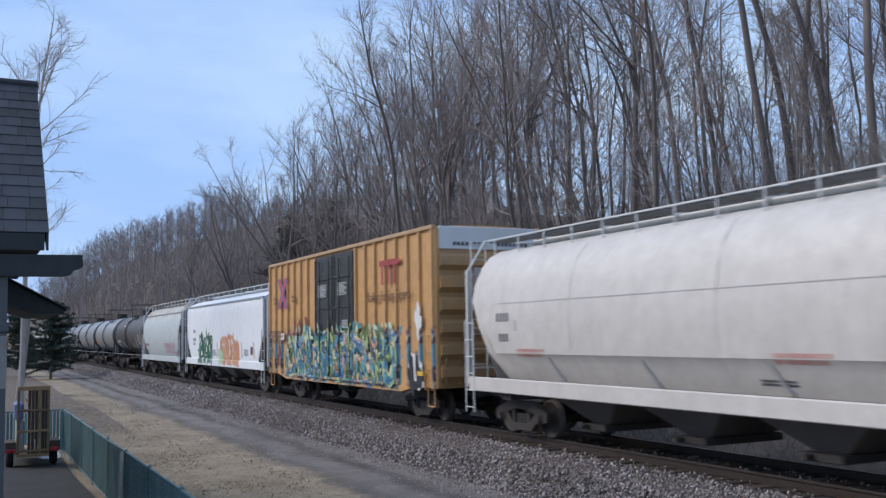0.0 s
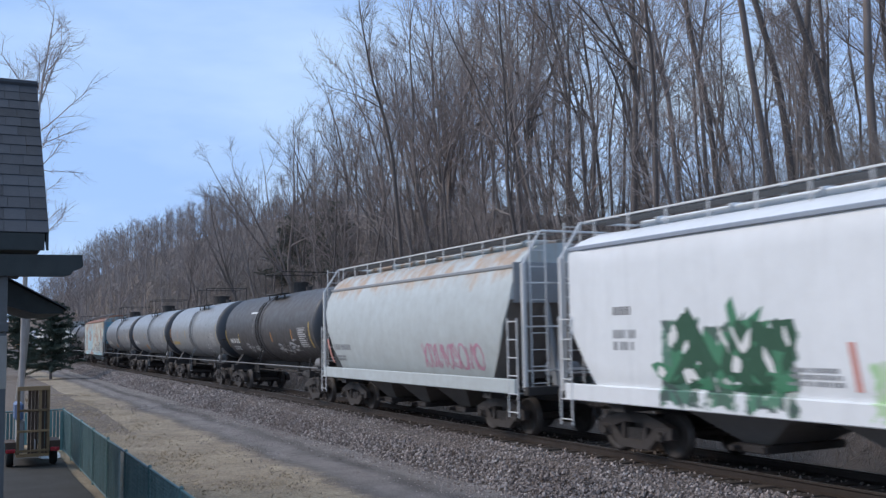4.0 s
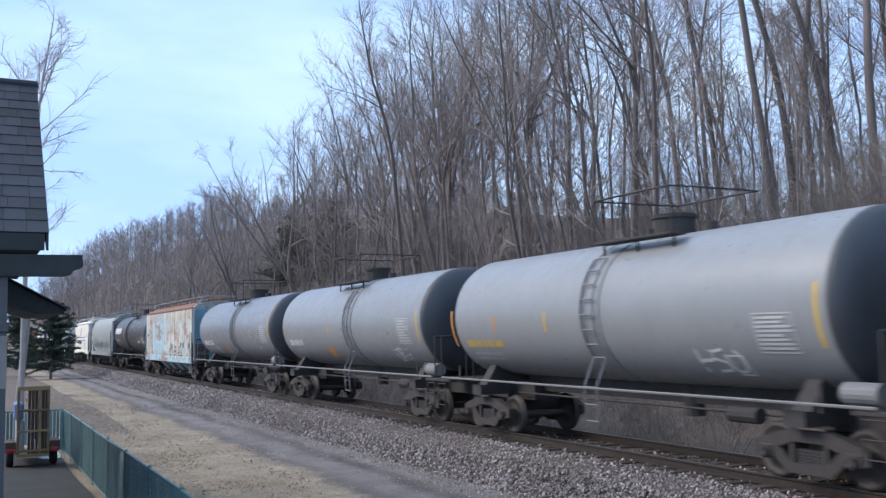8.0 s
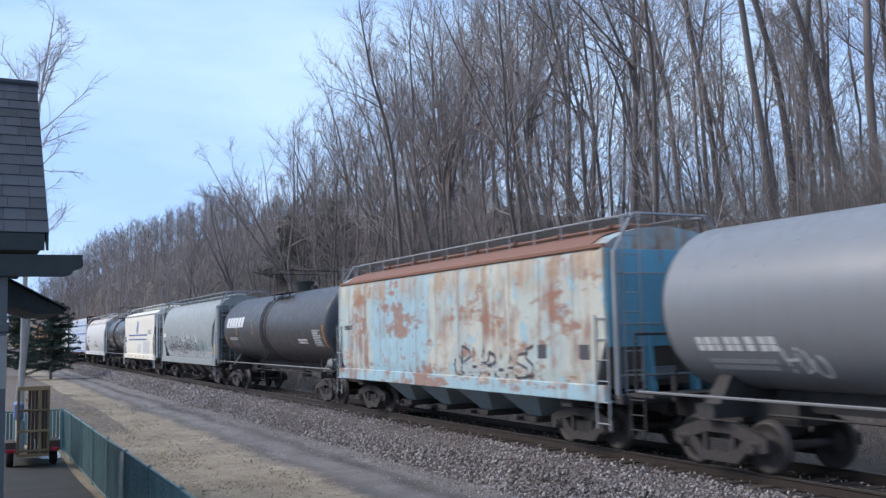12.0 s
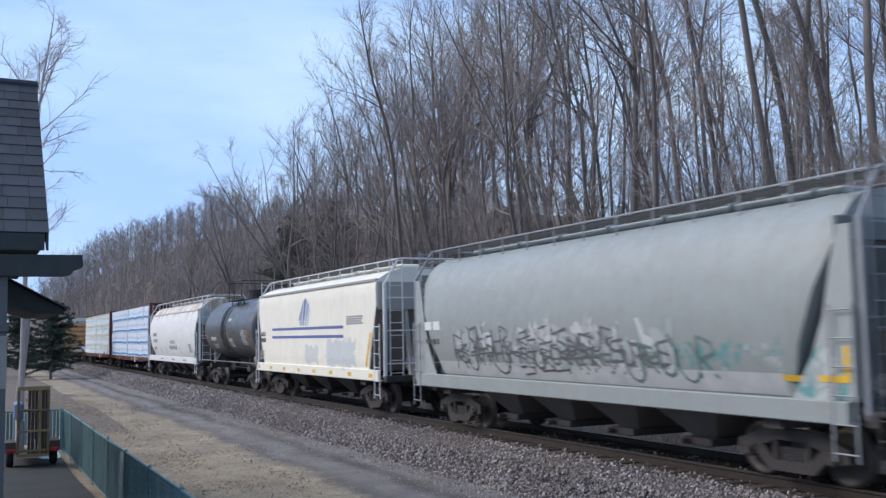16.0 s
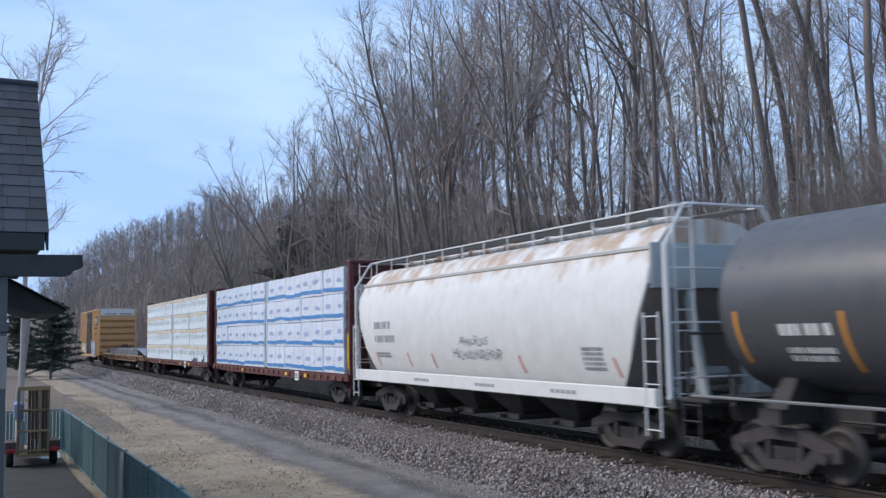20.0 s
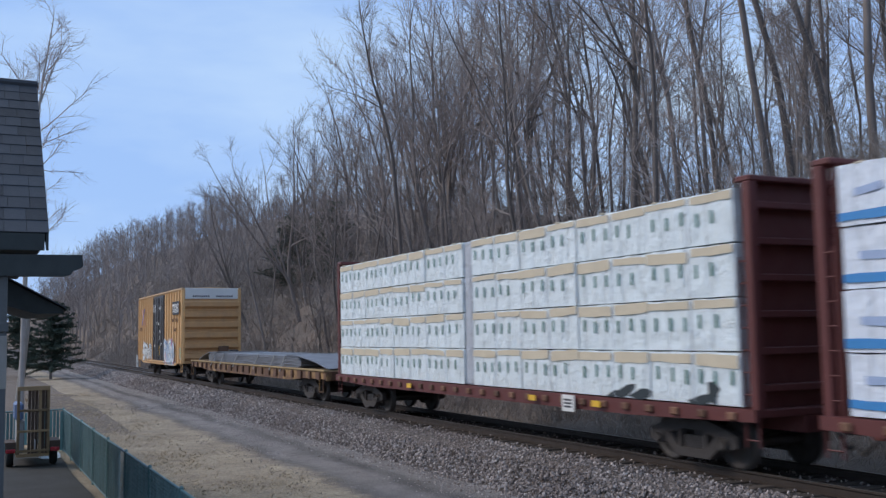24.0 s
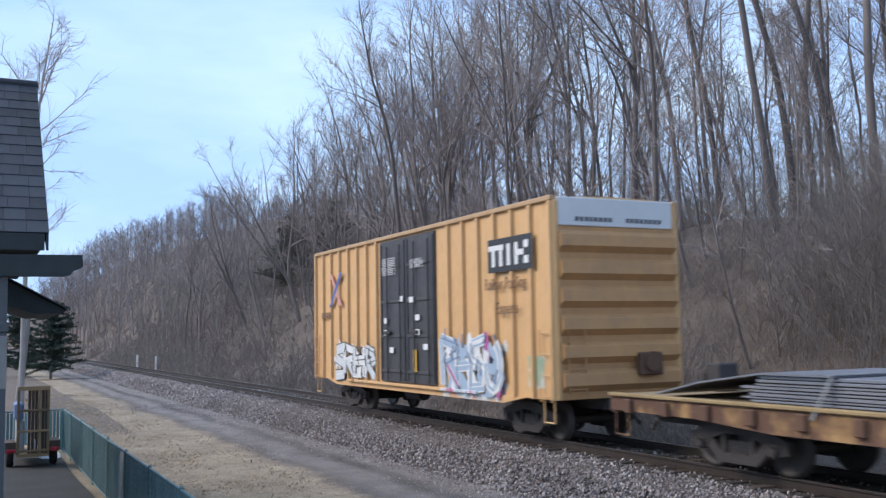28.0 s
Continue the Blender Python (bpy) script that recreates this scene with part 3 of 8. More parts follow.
def build_woods():
    rng = random.Random(21)
    tall = "tall bare deciduous tree with a grey-brown trunk on the bank"
    wide = "spreading bare tree that forks low, at the edge of the woods"
    slim = "slender bare young tree leaning on the wooded bank"
    kinds = []
    for i, h in enumerate(TREE_HEIGHTS):
        if i < 7:
            t = tree_thing("bare_tree", tall, 100 + i, M_BARK, M_TWIG, height=h, bole=(0.50, 0.56, 0.36, 0.40, 0.45, 0.33, 0.42)[i], forks=(1, 1, 3, 2, 2, 3, 2)[i], limbs=(14, 13, 18, 17, 16, 18, 16)[i], r0=(0.155, 0.145, 0.155, 0.145, 0.16, 0.135, 0.13)[i], spread=(0.8, 0.8, 0.9, 0.9, 0.85, 1.0, 0.95)[i])
        elif i < 10:
            t = tree_thing("bare_tree", wide, 130 + i, M_BARK, M_TWIG, height=h, bole=(0.30, 0.26, 0.22)[i - 7], forks=(4, 4, 5)[i - 7], limbs=24, r0=0.20, spread=1.05, lows=2, fan=(0.2, 0.52))
        else:
            t = tree_thing("young_tree", slim, 200 + i, M_BARK, M_TWIG, height=h, bole=0.4, limbs=11, sub=5, twigs=5, r0=0.07, spread=0.85, forks=1 + i % 2, lows=3)
        t.matrix_basis = pose(-60 + 9 * i, 60, land(-60 + 9 * i, 60))
        kinds.append(t)
    spots = []

    def place(kind, x, y, s, lean, full=None):
        spots.append((x, y))
        top = full or canopy(x, y) * 0.97
        if kind < 10 and top < TREE_HEIGHTS[kind] * 0.6:
            kind = 10 + kind % 4
        s = full / TREE_HEIGHTS[kind] if full else min(s, top * rng.uniform(0.84, 1.0) / TREE_HEIGHTS[kind])
        copy_thing(kinds[kind], pose(x, y, land(x, y) - 0.1, lean, rng.gauss(0, 2.0), 0) @ pose(0, 0, 0, 0, 0, rng.uniform(0, 360)) @ Matrix.Scale(s, 4))

    def free(x, y, gap):
        return all((x - a) ** 2 + (y - b) ** 2 > gap * gap for a, b in spots)

    def scatter(count, x0, x1, y0, y1, gap, pick, size, power=1.0, lean=4.0):
        made = 0
        while made < count:
            x, y = rng.uniform(x0, x1), y0 + (y1 - y0) * rng.random() ** power
            if (x > -22 and y < 11) or not free(x, y, gap):
                continue
            place(pick(), x, y, rng.uniform(*size), rng.gauss(lean, 3.2))
            made += 1
    for x, y, kind, lean, high in MAIN_TREES:
        place(kind, x, y, 1.0, lean, high)
    scatter(46, -128, -52, 9.0, 46, 2.6, lambda: rng.randrange(2, 10), (0.8, 1.08), 1.3)
    scatter(60, -66, 4, 17.0, 58, 2.4, lambda: rng.randrange(7), (0.8, 1.1))
    scatter(30, -84, -10, 36.0, 70, 3.0, lambda: rng.randrange(2, 7), (0.8, 1.1))
    made = 0
    while made < 12:
        b, away = radians(rng.uniform(25.2, 37.5)), rng.uniform(52, 100)
        x, y = EYE[0] - away * math.cos(b), EYE[1] + away * math.sin(b)
        if free(x, y, 1.8):
            place(rng.randrange(2, 8), x, y, rng.uniform(0.95, 1.15), rng.gauss(3.0, 3.0))
            made += 1
    scatter(50, -130, 2, 9.0, 34, 1.6, lambda: 10 + rng.randrange(4), (0.7, 1.15))
    scatter(30, -68, -22, 8.4, 15.0, 1.4, lambda: rng.choice((1, 6, 6, 10, 11, 12, 13)), (0.62, 0.95), 1.0, 9.0)
    scatter(34, -48, 0, 10.0, 30, 1.2, lambda: 10 + rng.randrange(4), (0.4, 0.95))


def build_far_woods():
    """The woods beyond the end of the straight, one mass of bare trees."""
    rng = random.Random(8)
    out = ([], [])
    made = 0
    while made < 900:
        x = rng.uniform(-330, -122)
        y = rng.uniform(-40, 95)
        if made < 110:
            x, y = rng.uniform(-270, -112), rng.uniform(-36, -9.5)
        elif made < 260:
            x, y = rng.uniform(-360, -200), rng.uniform(6, 30)
        if -8.5 < y < 6.0 or (made >= 260 and y < 0 and x > -150) or (y > 12 and x > -128):
            continue
        made += 1
        h = min(22.0 if math.atan2(y - EYE[1], -x) < radians(15.2) else rng.uniform(4.0, 8.5), canopy(x, y) * rng.uniform(0.72, 0.97))
        p = Vector((x, y, land(x, y) - 0.2))
        stem = grow(rng, p, Vector((rng.gauss(0, 0.06), rng.gauss(-0.03, 0.06), 1)), h * 0.9, 6, 0.05, 0.05)
        sweep(out, stem, taper(rng.uniform(0.10, 0.19), 0.03, 7), 4)
        for k in range(15):
            u = 6 * (0.22 + 0.76 * (k + rng.random()) / 15)
            j = min(5, int(u))
            q = stem[j].lerp(stem[j + 1], u - j)
            limb = grow(rng, q, aside(rng, Vector((0, 0, 1)), rng.uniform(0.55, 1.1)), h * rng.uniform(0.7, 1.1) * (0.30 - 0.03 * u), 2, 0.14, 0.12)
            sweep(out, limb, taper(0.045, 0.016, 3), 3)
            for _ in range(6):
                j = rng.randrange(0, 2)
                tw = grow(rng, limb[j].lerp(limb[j + 1], rng.random()), aside(rng, (limb[j + 1] - limb[j]).normalized(), rng.uniform(0.4, 1.0)), rng.uniform(0.7, 1.8), 1, 0.1, 0.08)
                sweep(out, tw, (0.024, 0.010), 3)
    tagged(new("far_woods", raw("far_woods", *out, M_FAR_HAZE)), "distant mass of bare brown winter woods", "woods", "", "stuff")


def build_brush():
    """Bare shrubs and brambles along the foot of the bank."""
    rng = random.Random(5)
    out = ([], [])
    for i in range(2400):
        if 1600 <= i < 1850:
            x, y, r = rng.uniform(-210, -105), rng.uniform(4.8, 26.0), 0.034
        elif i >= 1850:
            x, y, r = rng.uniform(-52, 5), 5.0 + 10.0 * rng.random() ** 1.4, 0.0065
        elif i < 750:
            x, y = rng.uniform(-150, 5), 5.0 + abs(rng.gauss(0, 8.0))
            r = 0.014 if x < -50 else 0.007
        elif i < 1200:
            x = rng.uniform(-46, 4)
            y, r = rng.uniform(6.0, 23.0), 0.0065
        else:
            x, y, r = rng.uniform(-150, -45), 4.8 + abs(rng.gauss(0, 4.0)), 0.02
        base = Vector((x, y, land(x, y) - 0.05))
        tallness = rng.uniform(0.8, 2.4) + (0.9 if y > 12 else 0.0)
        for _ in range(rng.randrange(9, 16)):
            d = aside(rng, Vector((0, 0, 1)), rng.uniform(0.05, 0.9))
            st = grow(rng, base + Vector((rng.gauss(0, 0.5), rng.gauss(0, 0.5), 0)), d, tallness * rng.uniform(0.5, 1.1), 2, 0.25, -0.02)
            sweep(out, st, (r, r * 0.7, r * 0.3), 3)
            for _ in range(2 if x < -46 else 4):
                j = rng.randrange(0, 2)
                tw = grow(rng, st[j].lerp(st[j + 1], rng.random()), aside(rng, d, 0.7), tallness * 0.45, 1, 0.2, 0)
                sweep(out, tw, (r * 0.8, r * 0.25), 3)
    for i in range(150):
        x, y = rng.gauss(-18.6, 1.6), rng.uniform(8.6, 13.5)
        base = Vector((x, y, land(x, y) - 0.05))
        for _ in range(9):
            d = aside(rng, Vector((0, 0, 1)), rng.uniform(0.05, 0.5))
            st = grow(rng, base + Vector((rng.gauss(0, 0.4), rng.gauss(0, 0.4), 0)), d, rng.uniform(2.5, 5.6), 4, 0.14, -0.02)
            sweep(out, st, taper(0.0085, 0.003, 5), 3)
            for _ in range(10):
                j = rng.randrange(1, 4)
                tw = grow(rng, st[j].lerp(st[j + 1], rng.random()), aside(rng, d, rng.uniform(0.4, 0.9)), rng.uniform(0.5, 1.3), 1, 0.2, 0)
                sweep(out, tw, (0.0045, 0.0015), 3)
    tagged(new("undergrowth", raw("undergrowth", *out, M_BRUSH)), "tangled bare brown shrubs and brambles along the bank", "undergrowth", "", "stuff")


def build_grass():
    """Tufts of dead grass and scraps of litter on the verge beside the fence."""
    rng = random.Random(33)
    verts, faces = [], []
    for _ in range(15000):
        x = -7 - 58 * rng.random() ** 1.5
        y = rng.uniform(-9.9, -5.5 + rng.gauss(0, 0.35))
        if noise.noise(Vector((x * 0.35, y * 0.6, 9))) < rng.uniform(-0.5, 0.25):
            continue
        z = land(x, y) + 0.01
        h = rng.uniform(0.02, 0.075)
        for _ in range(4):
            a, r = rng.uniform(0, 6.283), rng.uniform(0.0, 0.06)
            bx, by, w = x + r * math.cos(a), y + r * math.sin(a), rng.uniform(0.006, 0.014)
            t = rng.uniform(0.6, 2.2) * h
            o = len(verts)
            verts += [(bx - w * math.sin(a), by + w * math.cos(a), z), (bx + w * math.sin(a), by - w * math.cos(a), z), (bx + t * math.cos(a), by + t * math.sin(a), z + h * rng.uniform(0.4, 1.0))]
            faces.append((o, o + 1, o + 2))
    tagged(new("dead_grass", raw("dead_grass", verts, faces, M_STRAW)), "flattened tufts of dead straw-coloured grass", "grass", "", "stuff")


build_ground()
build_grass()
build_road()
build_track()
build_stones()
def build_understorey():
    """Saplings and tall shrubs that fill the woods between the trunks."""
    rng = random.Random(17)
    out = ([], [])
    for i in range(1150):
        x = rng.uniform(-150, 2) if i < 420 else rng.uniform(-235, -60) if i < 720 else rng.uniform(-72, 4)
        y = rng.uniform(7.0, 42.0) if i < 420 else rng.uniform(5.5, 50.0) if i < 720 else rng.uniform(15.0, 62.0)
        h = min(rng.uniform(2.5, 7.5) if i < 720 else rng.uniform(3.5, 10.5), canopy(x, y) * 0.6)
        fat = 0.8 if x > -60 else 1.7
        stem = grow(rng, Vector((x, y, land(x, y) - 0.1)), Vector((rng.gauss(0, 0.15), rng.gauss(0, 0.15), 1)), h, 4, 0.1, 0.04)
        sweep(out, stem, taper(0.035 * fat, 0.01, 5), 3)
        for _ in range(15):
            j = rng.randrange(0, 4)
            limb = grow(rng, stem[j].lerp(stem[j + 1], rng.random()), aside(rng, Vector((0, 0, 1)), rng.uniform(0.4, 1.0)), h * rng.uniform(0.15, 0.4), 1, 0.15, 0.1)
            sweep(out, limb, (0.015 * fat, 0.006 * fat), 3)
            for _ in range(5):
                tw = grow(rng, limb[0].lerp(limb[1], rng.uniform(0.2, 1.0)), aside(rng, (limb[1] - limb[0]).normalized(), rng.uniform(0.4, 1.0)), rng.uniform(0.4, 1.0), 1, 0.1, 0.05)
                sweep(out, tw, (0.012 * fat, 0.003 * fat), 3)
    tagged(new("saplings", raw("saplings", *out, M_BRUSH)), "thin bare saplings filling the woods", "undergrowth", "", "stuff")


build_woods()
build_understorey()
build_far_woods()
build_brush()

# ---------------------------------------------------------------- freight cars
SPEED, GAIN, WHEEL_R = 9.712, 0.0059, 0.44


def along(t):
    """How far the train has gone after t seconds."""
    return SPEED * t + 0.5 * GAIN * t * (t - 28.0)


M_CAST = plain("cast_steel", (0.058, 0.050, 0.047), 0.8, 0.1, 0.35, 4, 30, 0.006)
M_WHEEL = plain("wheel_steel", (0.070, 0.060, 0.055), 0.6, 0.3, 0.3, 5, 30, 0.002)
M_TREAD = plain("bearing_steel", (0.12, 0.105, 0.097), 0.5, 0.4, 0.2, 5, 30, 0.002)
M_UNDER = plain("underframe_black", (0.048, 0.044, 0.043), 0.8, 0.0, 0.4, 3, 25, 0.004)
M_WHITE = plain("white_marking", (0.72, 0.72, 0.70), 0.6, 0, 0.12, 3, 20, 0.0)
M_YELLOW = plain("yellow_marking", (0.75, 0.45, 0.04), 0.5, 0, 0.15, 3, 20, 0.0)
M_ORANGE = plain("orange_marking", (0.62, 0.27, 0.05), 0.5, 0, 0.15, 3, 20, 0.0)
M_DULL_WHITE = plain("dull_white_marking", (0.50, 0.50, 0.50), 0.6, 0, 0.2, 5, 30, 0.0)
M_DULL_YELLOW = plain("dull_yellow_marking", (0.62, 0.42, 0.09), 0.6, 0, 0.2, 3, 20, 0.0)
M_DARKMARK = plain("dark_marking", (0.07, 0.07, 0.08), 0.6, 0, 0.2, 3, 20, 0.0)
M_REDMARK = plain("faded_red_marking", (0.62, 0.30, 0.26), 0.6, 0, 0.2, 3, 20, 0.0)
M_BLUEMARK = plain("blue_marking", (0.10, 0.14, 0.36), 0.6, 0, 0.2, 3, 20, 0.0)
M_GREY_STEEL = plain("grey_painted_steel", (0.30, 0.31, 0.32), 0.6, 0.1, 0.2, 2, 25, 0.002)
M_WHITE_STEEL = plain("white_painted_steel", (0.66, 0.66, 0.65), 0.55, 0, 0.15, 2, 25, 0.002)
M_BROWN_TEXT = plain("brown_lettering", (0.17, 0.095, 0.05), 0.7, 0, 0.2, 3, 20, 0.0)


def make_truck_meshes():
    out = {}
    bm = bmesh.new()
    soft_box(bm, -0.2, 0.2, -0.92, 0.92, 0.46, 0.76, 0.03)
    soft_box(bm, -0.34, 0.34, -0.3, 0.3, 0.72, 0.82, 0.02)
    for s in (-1, 1):
        box(bm, s * 0.42 - 0.04, s * 0.42 + 0.04, -0.8, 0.8, 0.3, 0.42)
    out["truck"] = mesh_of(bm, M_CAST, "truck")
    bm = bmesh.new()
    top = [(-1.14, 0.40), (-1.14, 0.60), (-0.86, 0.70), (-0.42, 0.82), (0.42, 0.82), (0.86, 0.70), (1.14, 0.60), (1.14, 0.40), (0.98, 0.36), (0.76, 0.40), (0.60, 0.54), (0.30, 0.64), (-0.30, 0.64), (-0.60, 0.54), (-0.76, 0.40), (-0.98, 0.36)]
    low = [(-0.80, 0.46), (-0.60, 0.56), (-0.36, 0.31), (0.36, 0.31), (0.60, 0.56), (0.80, 0.46), (0.44, 0.15), (-0.44, 0.15)]
    prism(bm, top, -0.08, 0.08)
    prism(bm, low, -0.07, 0.07)
    for s in (-1, 1):
        box(bm, s * 0.34 - 0.045, s * 0.34 + 0.045, -0.06, 0.06, 0.29, 0.66)
        soft_box(bm, s * 0.865 - 0.15, s * 0.865 + 0.15, -0.11, 0.1, 0.34, 0.57, 0.03)
    out["side_frame"] = mesh_of(bm, M_CAST, "side_frame")
    bm = bmesh.new()
    for x in (-0.2, -0.07, 0.07, 0.2):
        for i in range(5):
            rod(bm, (x, 0, 0.31 + 0.045 * i), (x, 0, 0.335 + 0.045 * i), 0.062, 8)
        rod(bm, (x, 0, 0.3), (x, 0, 0.53), 0.045, 6)
    out["spring_nest"] = mesh_of(bm, M_TREAD, "spring_nest")
    bm = bmesh.new()
    prof = [(0.085, 0.655), (0.14, 0.67), (0.17, 0.70), (0.35, 0.715), (0.375, 0.69), (0.47, 0.69), (0.475, 0.712), (0.445, 0.728), (0.437, 0.82), (0.38, 0.826), (0.355, 0.80), (0.18, 0.83), (0.14, 0.86), (0.085, 0.865)]
    lathe_y(bm, prof, 0, 0, 18)
    lathe_y(bm, [(r, -y) for r, y in prof], 0, 0, 18)
    rod(bm, (0, -1.0, 0), (0, 1.0, 0), 0.085, 12)
    for s in (-1, 1):
        rod(bm, (0, s * 0.98, 0), (0, s * 1.15, 0), 0.115, 12)
        rod(bm, (0, s * 1.15, 0), (0, s * 1.19, 0), 0.085, 12)
        for i in range(3):
            t = 2.094 * i
            rod(bm, (0.07 * math.cos(t), s * 1.15, 0.07 * math.sin(t)), (0.07 * math.cos(t), s * 1.21, 0.07 * math.sin(t)), 0.018, 6)
    out["wheelset"] = mesh_of(bm, M_WHEEL, "wheelset")
    bm = bmesh.new()
    soft_box(bm, -0.5, 0.3, -0.09, 0.09, 0.76, 0.94, 0.03)
    soft_box(bm, 0.24, 0.5, -0.16, 0.12, 0.7, 1.0, 0.06)
    soft_box(bm, 0.4, 0.58, 0.02, 0.16, 0.72, 0.98, 0.05)
    out["coupler"] = mesh_of(bm, M_CAST, "coupler")
    bm = bmesh.new()
    pipe(bm, [(0, 0.25, 0.85), (0.2, 0.27, 0.6), (0.42, 0.22, 0.42), (0.6, 0.12, 0.5)], 0.03, 6)
    out["air_hose"] = mesh_of(bm, M_UNDER, "air_hose")
    return out


TRUCK = make_truck_meshes()
WHEELS, CARS = [], []


def running_gear(car, half, truck_x):
    """Two trucks with their wheelsets, and the couplers, under a car."""
    for s in (-1, 1):
        t = part("truck", TRUCK["truck"], None, car, "dirt-brown cast steel freight truck")
        t.matrix_basis = pose(s * truck_x, 0, 0)
        for e in (-1, 1):
            f = part("side_frame", TRUCK["side_frame"], None, t)
            f.matrix_basis = pose(0, e * 1.02, 0)
            n = part("spring_nest", TRUCK["spring_nest"], None, t)
            n.matrix_basis = pose(0, e * 1.0, 0)
            w = part("wheelset", TRUCK["wheelset"], None, t)
            w.matrix_basis = pose(e * 0.865, 0, WHEEL_R)
            WHEELS.append((w, e * 0.865, random.Random(len(WHEELS)).uniform(0, 360)))
        c = part("coupler", TRUCK["coupler"], None, car)
        c.matrix_basis = pose(s * (half + 0.18), 0, 0, 0, 0, 0 if s > 0 else 180)
        h = part("air_hose", TRUCK["air_hose"], None, car)
        h.matrix_basis = pose(s * (half - 0.1), 0, 0, 0, 0, 0 if s > 0 else 180)


def width_at(profile):
    def hw(z):
        for (z0, w0), (z1, w1) in zip(profile, profile[1:]):
            if z <= z1:
                return w0 + (w1 - w0) * max(0.0, (z - z0) / (z1 - z0))
        return profile[-1][1]
    return hw


def sheet(bm, x0, x1, z0, z1, hw, lift=0.006, slant=0.0):
    """A painted patch that follows the near side of a car."""
    n = max(1, int((z1 - z0) / 0.15))
    rows = []
    for i in range(n + 1):
        z = z0 + (z1 - z0) * i / n
        o = slant * i / n
        rows.append((bm.verts.new((x0 + o, -hw(z) - lift, z)), bm.verts.new((x1 + o, -hw(z) - lift, z))))
    for a, b in zip(rows, rows[1:]):
        bm.faces.new((a[0], a[1], b[1], b[0]))


def lettering(car, x0, x1, z0, z1, rows, material, hw, seed=1, label="painted lettering bars", fill=0.72):
    rng = random.Random(seed)
    bm = bmesh.new()
    step = (z1 - z0) / rows
    for r in range(rows):
        z = z1 - step * (r + 1)
        x, end = x0, x1 - rng.uniform(0, 0.12) * (x1 - x0) * (rows > 1)
        unit = step * fill * 0.62
        while x < end - unit * 0.5:
            w = unit * rng.choice((0.8, 1.0, 1.0, 1.2))
            sheet(bm, x, min(x + w, end), z, z + step * fill, hw)
            x += w + unit * rng.choice((0.36, 0.36, 0.36, 0.9))
    return part("lettering", bm, material, car, label)


def patch(car, x0, x1, z0, z1, material, hw, name="marking", label="", slant=0.0):
    bm = bmesh.new()
    sheet(bm, x0, x1, z0, z1, hw, 0.006, slant)
    return part(name, bm, material, car, label)


def data_plate(car, x0, x1, z0, z1, hw, seed=3):
    """A stencilled block of small print."""
    rng = random.Random(seed)
    n = 8
    for i in range(n):
        z = z0 + (z1 - z0) * (i + 0.2) / n
        bm = bmesh.new()
        sheet(bm, x0, x1 - rng.choice((0.0, 0.04, 0.12, 0.25)) * (x1 - x0), z, z + (z1 - z0) * 0.58 / n, hw)
        part("stencil_line", bm, M_DULL_WHITE, car, "white line of small print")
    if x1 - x0 < 0.9:
        bm = bmesh.new()
        for a, b, c, d in ((x0 - 0.05, x1 + 0.05, z1 + 0.02, z1 + 0.045), (x0 - 0.05, x1 + 0.05, z0 - 0.045, z0 - 0.02), (x0 - 0.05, x0 - 0.025, z0 - 0.045, z1 + 0.045), (x1 + 0.025, x1 + 0.05, z0 - 0.045, z1 + 0.045)):
            sheet(bm, a, b, c, d, hw, 0.008)
        part("stencil_frame", bm, M_DULL_WHITE, car, "thin white stencil frame")


def tag(car, x0, x1, z0, z1, material, hw, strokes=7, width=0.05, seed=1, label="sprayed tag"):
    """Sprayed strokes, looping like quick handwriting."""
    rng = random.Random(seed)
    bm = bmesh.new()
    for s in range(strokes):
        cx = x0 + (x1 - x0) * (s + 0.5) / strokes
        w = (x1 - x0) / strokes * 0.8
        h = (z1 - z0)
        a, b, p = rng.uniform(0.6, 1.6), rng.uniform(0.8, 2.2), rng.uniform(0, 6)
        line = []
        for i in range(15):
            t = i / 14
            x = cx + w * 0.62 * math.sin(p + a * 6.28 * t)
            z = z0 + h * (0.5 + 0.48 * math.sin(p * 1.7 + b * 6.28 * t)) * rng.uniform(0.94, 1.0)
            line.append(Vector((x, 0, min(max(z, z0), z1))))
        last = None
        for i, q in enumerate(line):
            d = line[min(i + 1, 14)] - line[max(i - 1, 0)]
            n = Vector((-d.z, 0, d.x)).normalized() * width / 2
            pair = [bm.verts.new((v.x, -hw(v.z) - 0.007, v.z)) for v in (q + n, q - n)]
            if last:
                bm.faces.new((last[0], last[1], pair[1], pair[0]))
            last = pair
    return tagged(part("sprayed_tag", bm, material, car, label), kind="stuff")


def ribbon(bm, line, width, lateral):
    """A flat sprayed stroke through points (x, z)."""
    last = None
    for i, (x, z) in enumerate(line):
        (xa, za), (xb, zb) = line[max(i - 1, 0)], line[min(i + 1, len(line) - 1)]
        d = math.hypot(xb - xa, zb - za) or 1.0
        ox, oz = -(zb - za) / d * width / 2, (xb - xa) / d * width / 2
        pair = [bm.verts.new((x + s * ox, -lateral(z + s * oz), z + s * oz)) for s in (1, -1)]
        if last:
            bm.faces.new((last[0], last[1], pair[1], pair[0]))
        last = pair


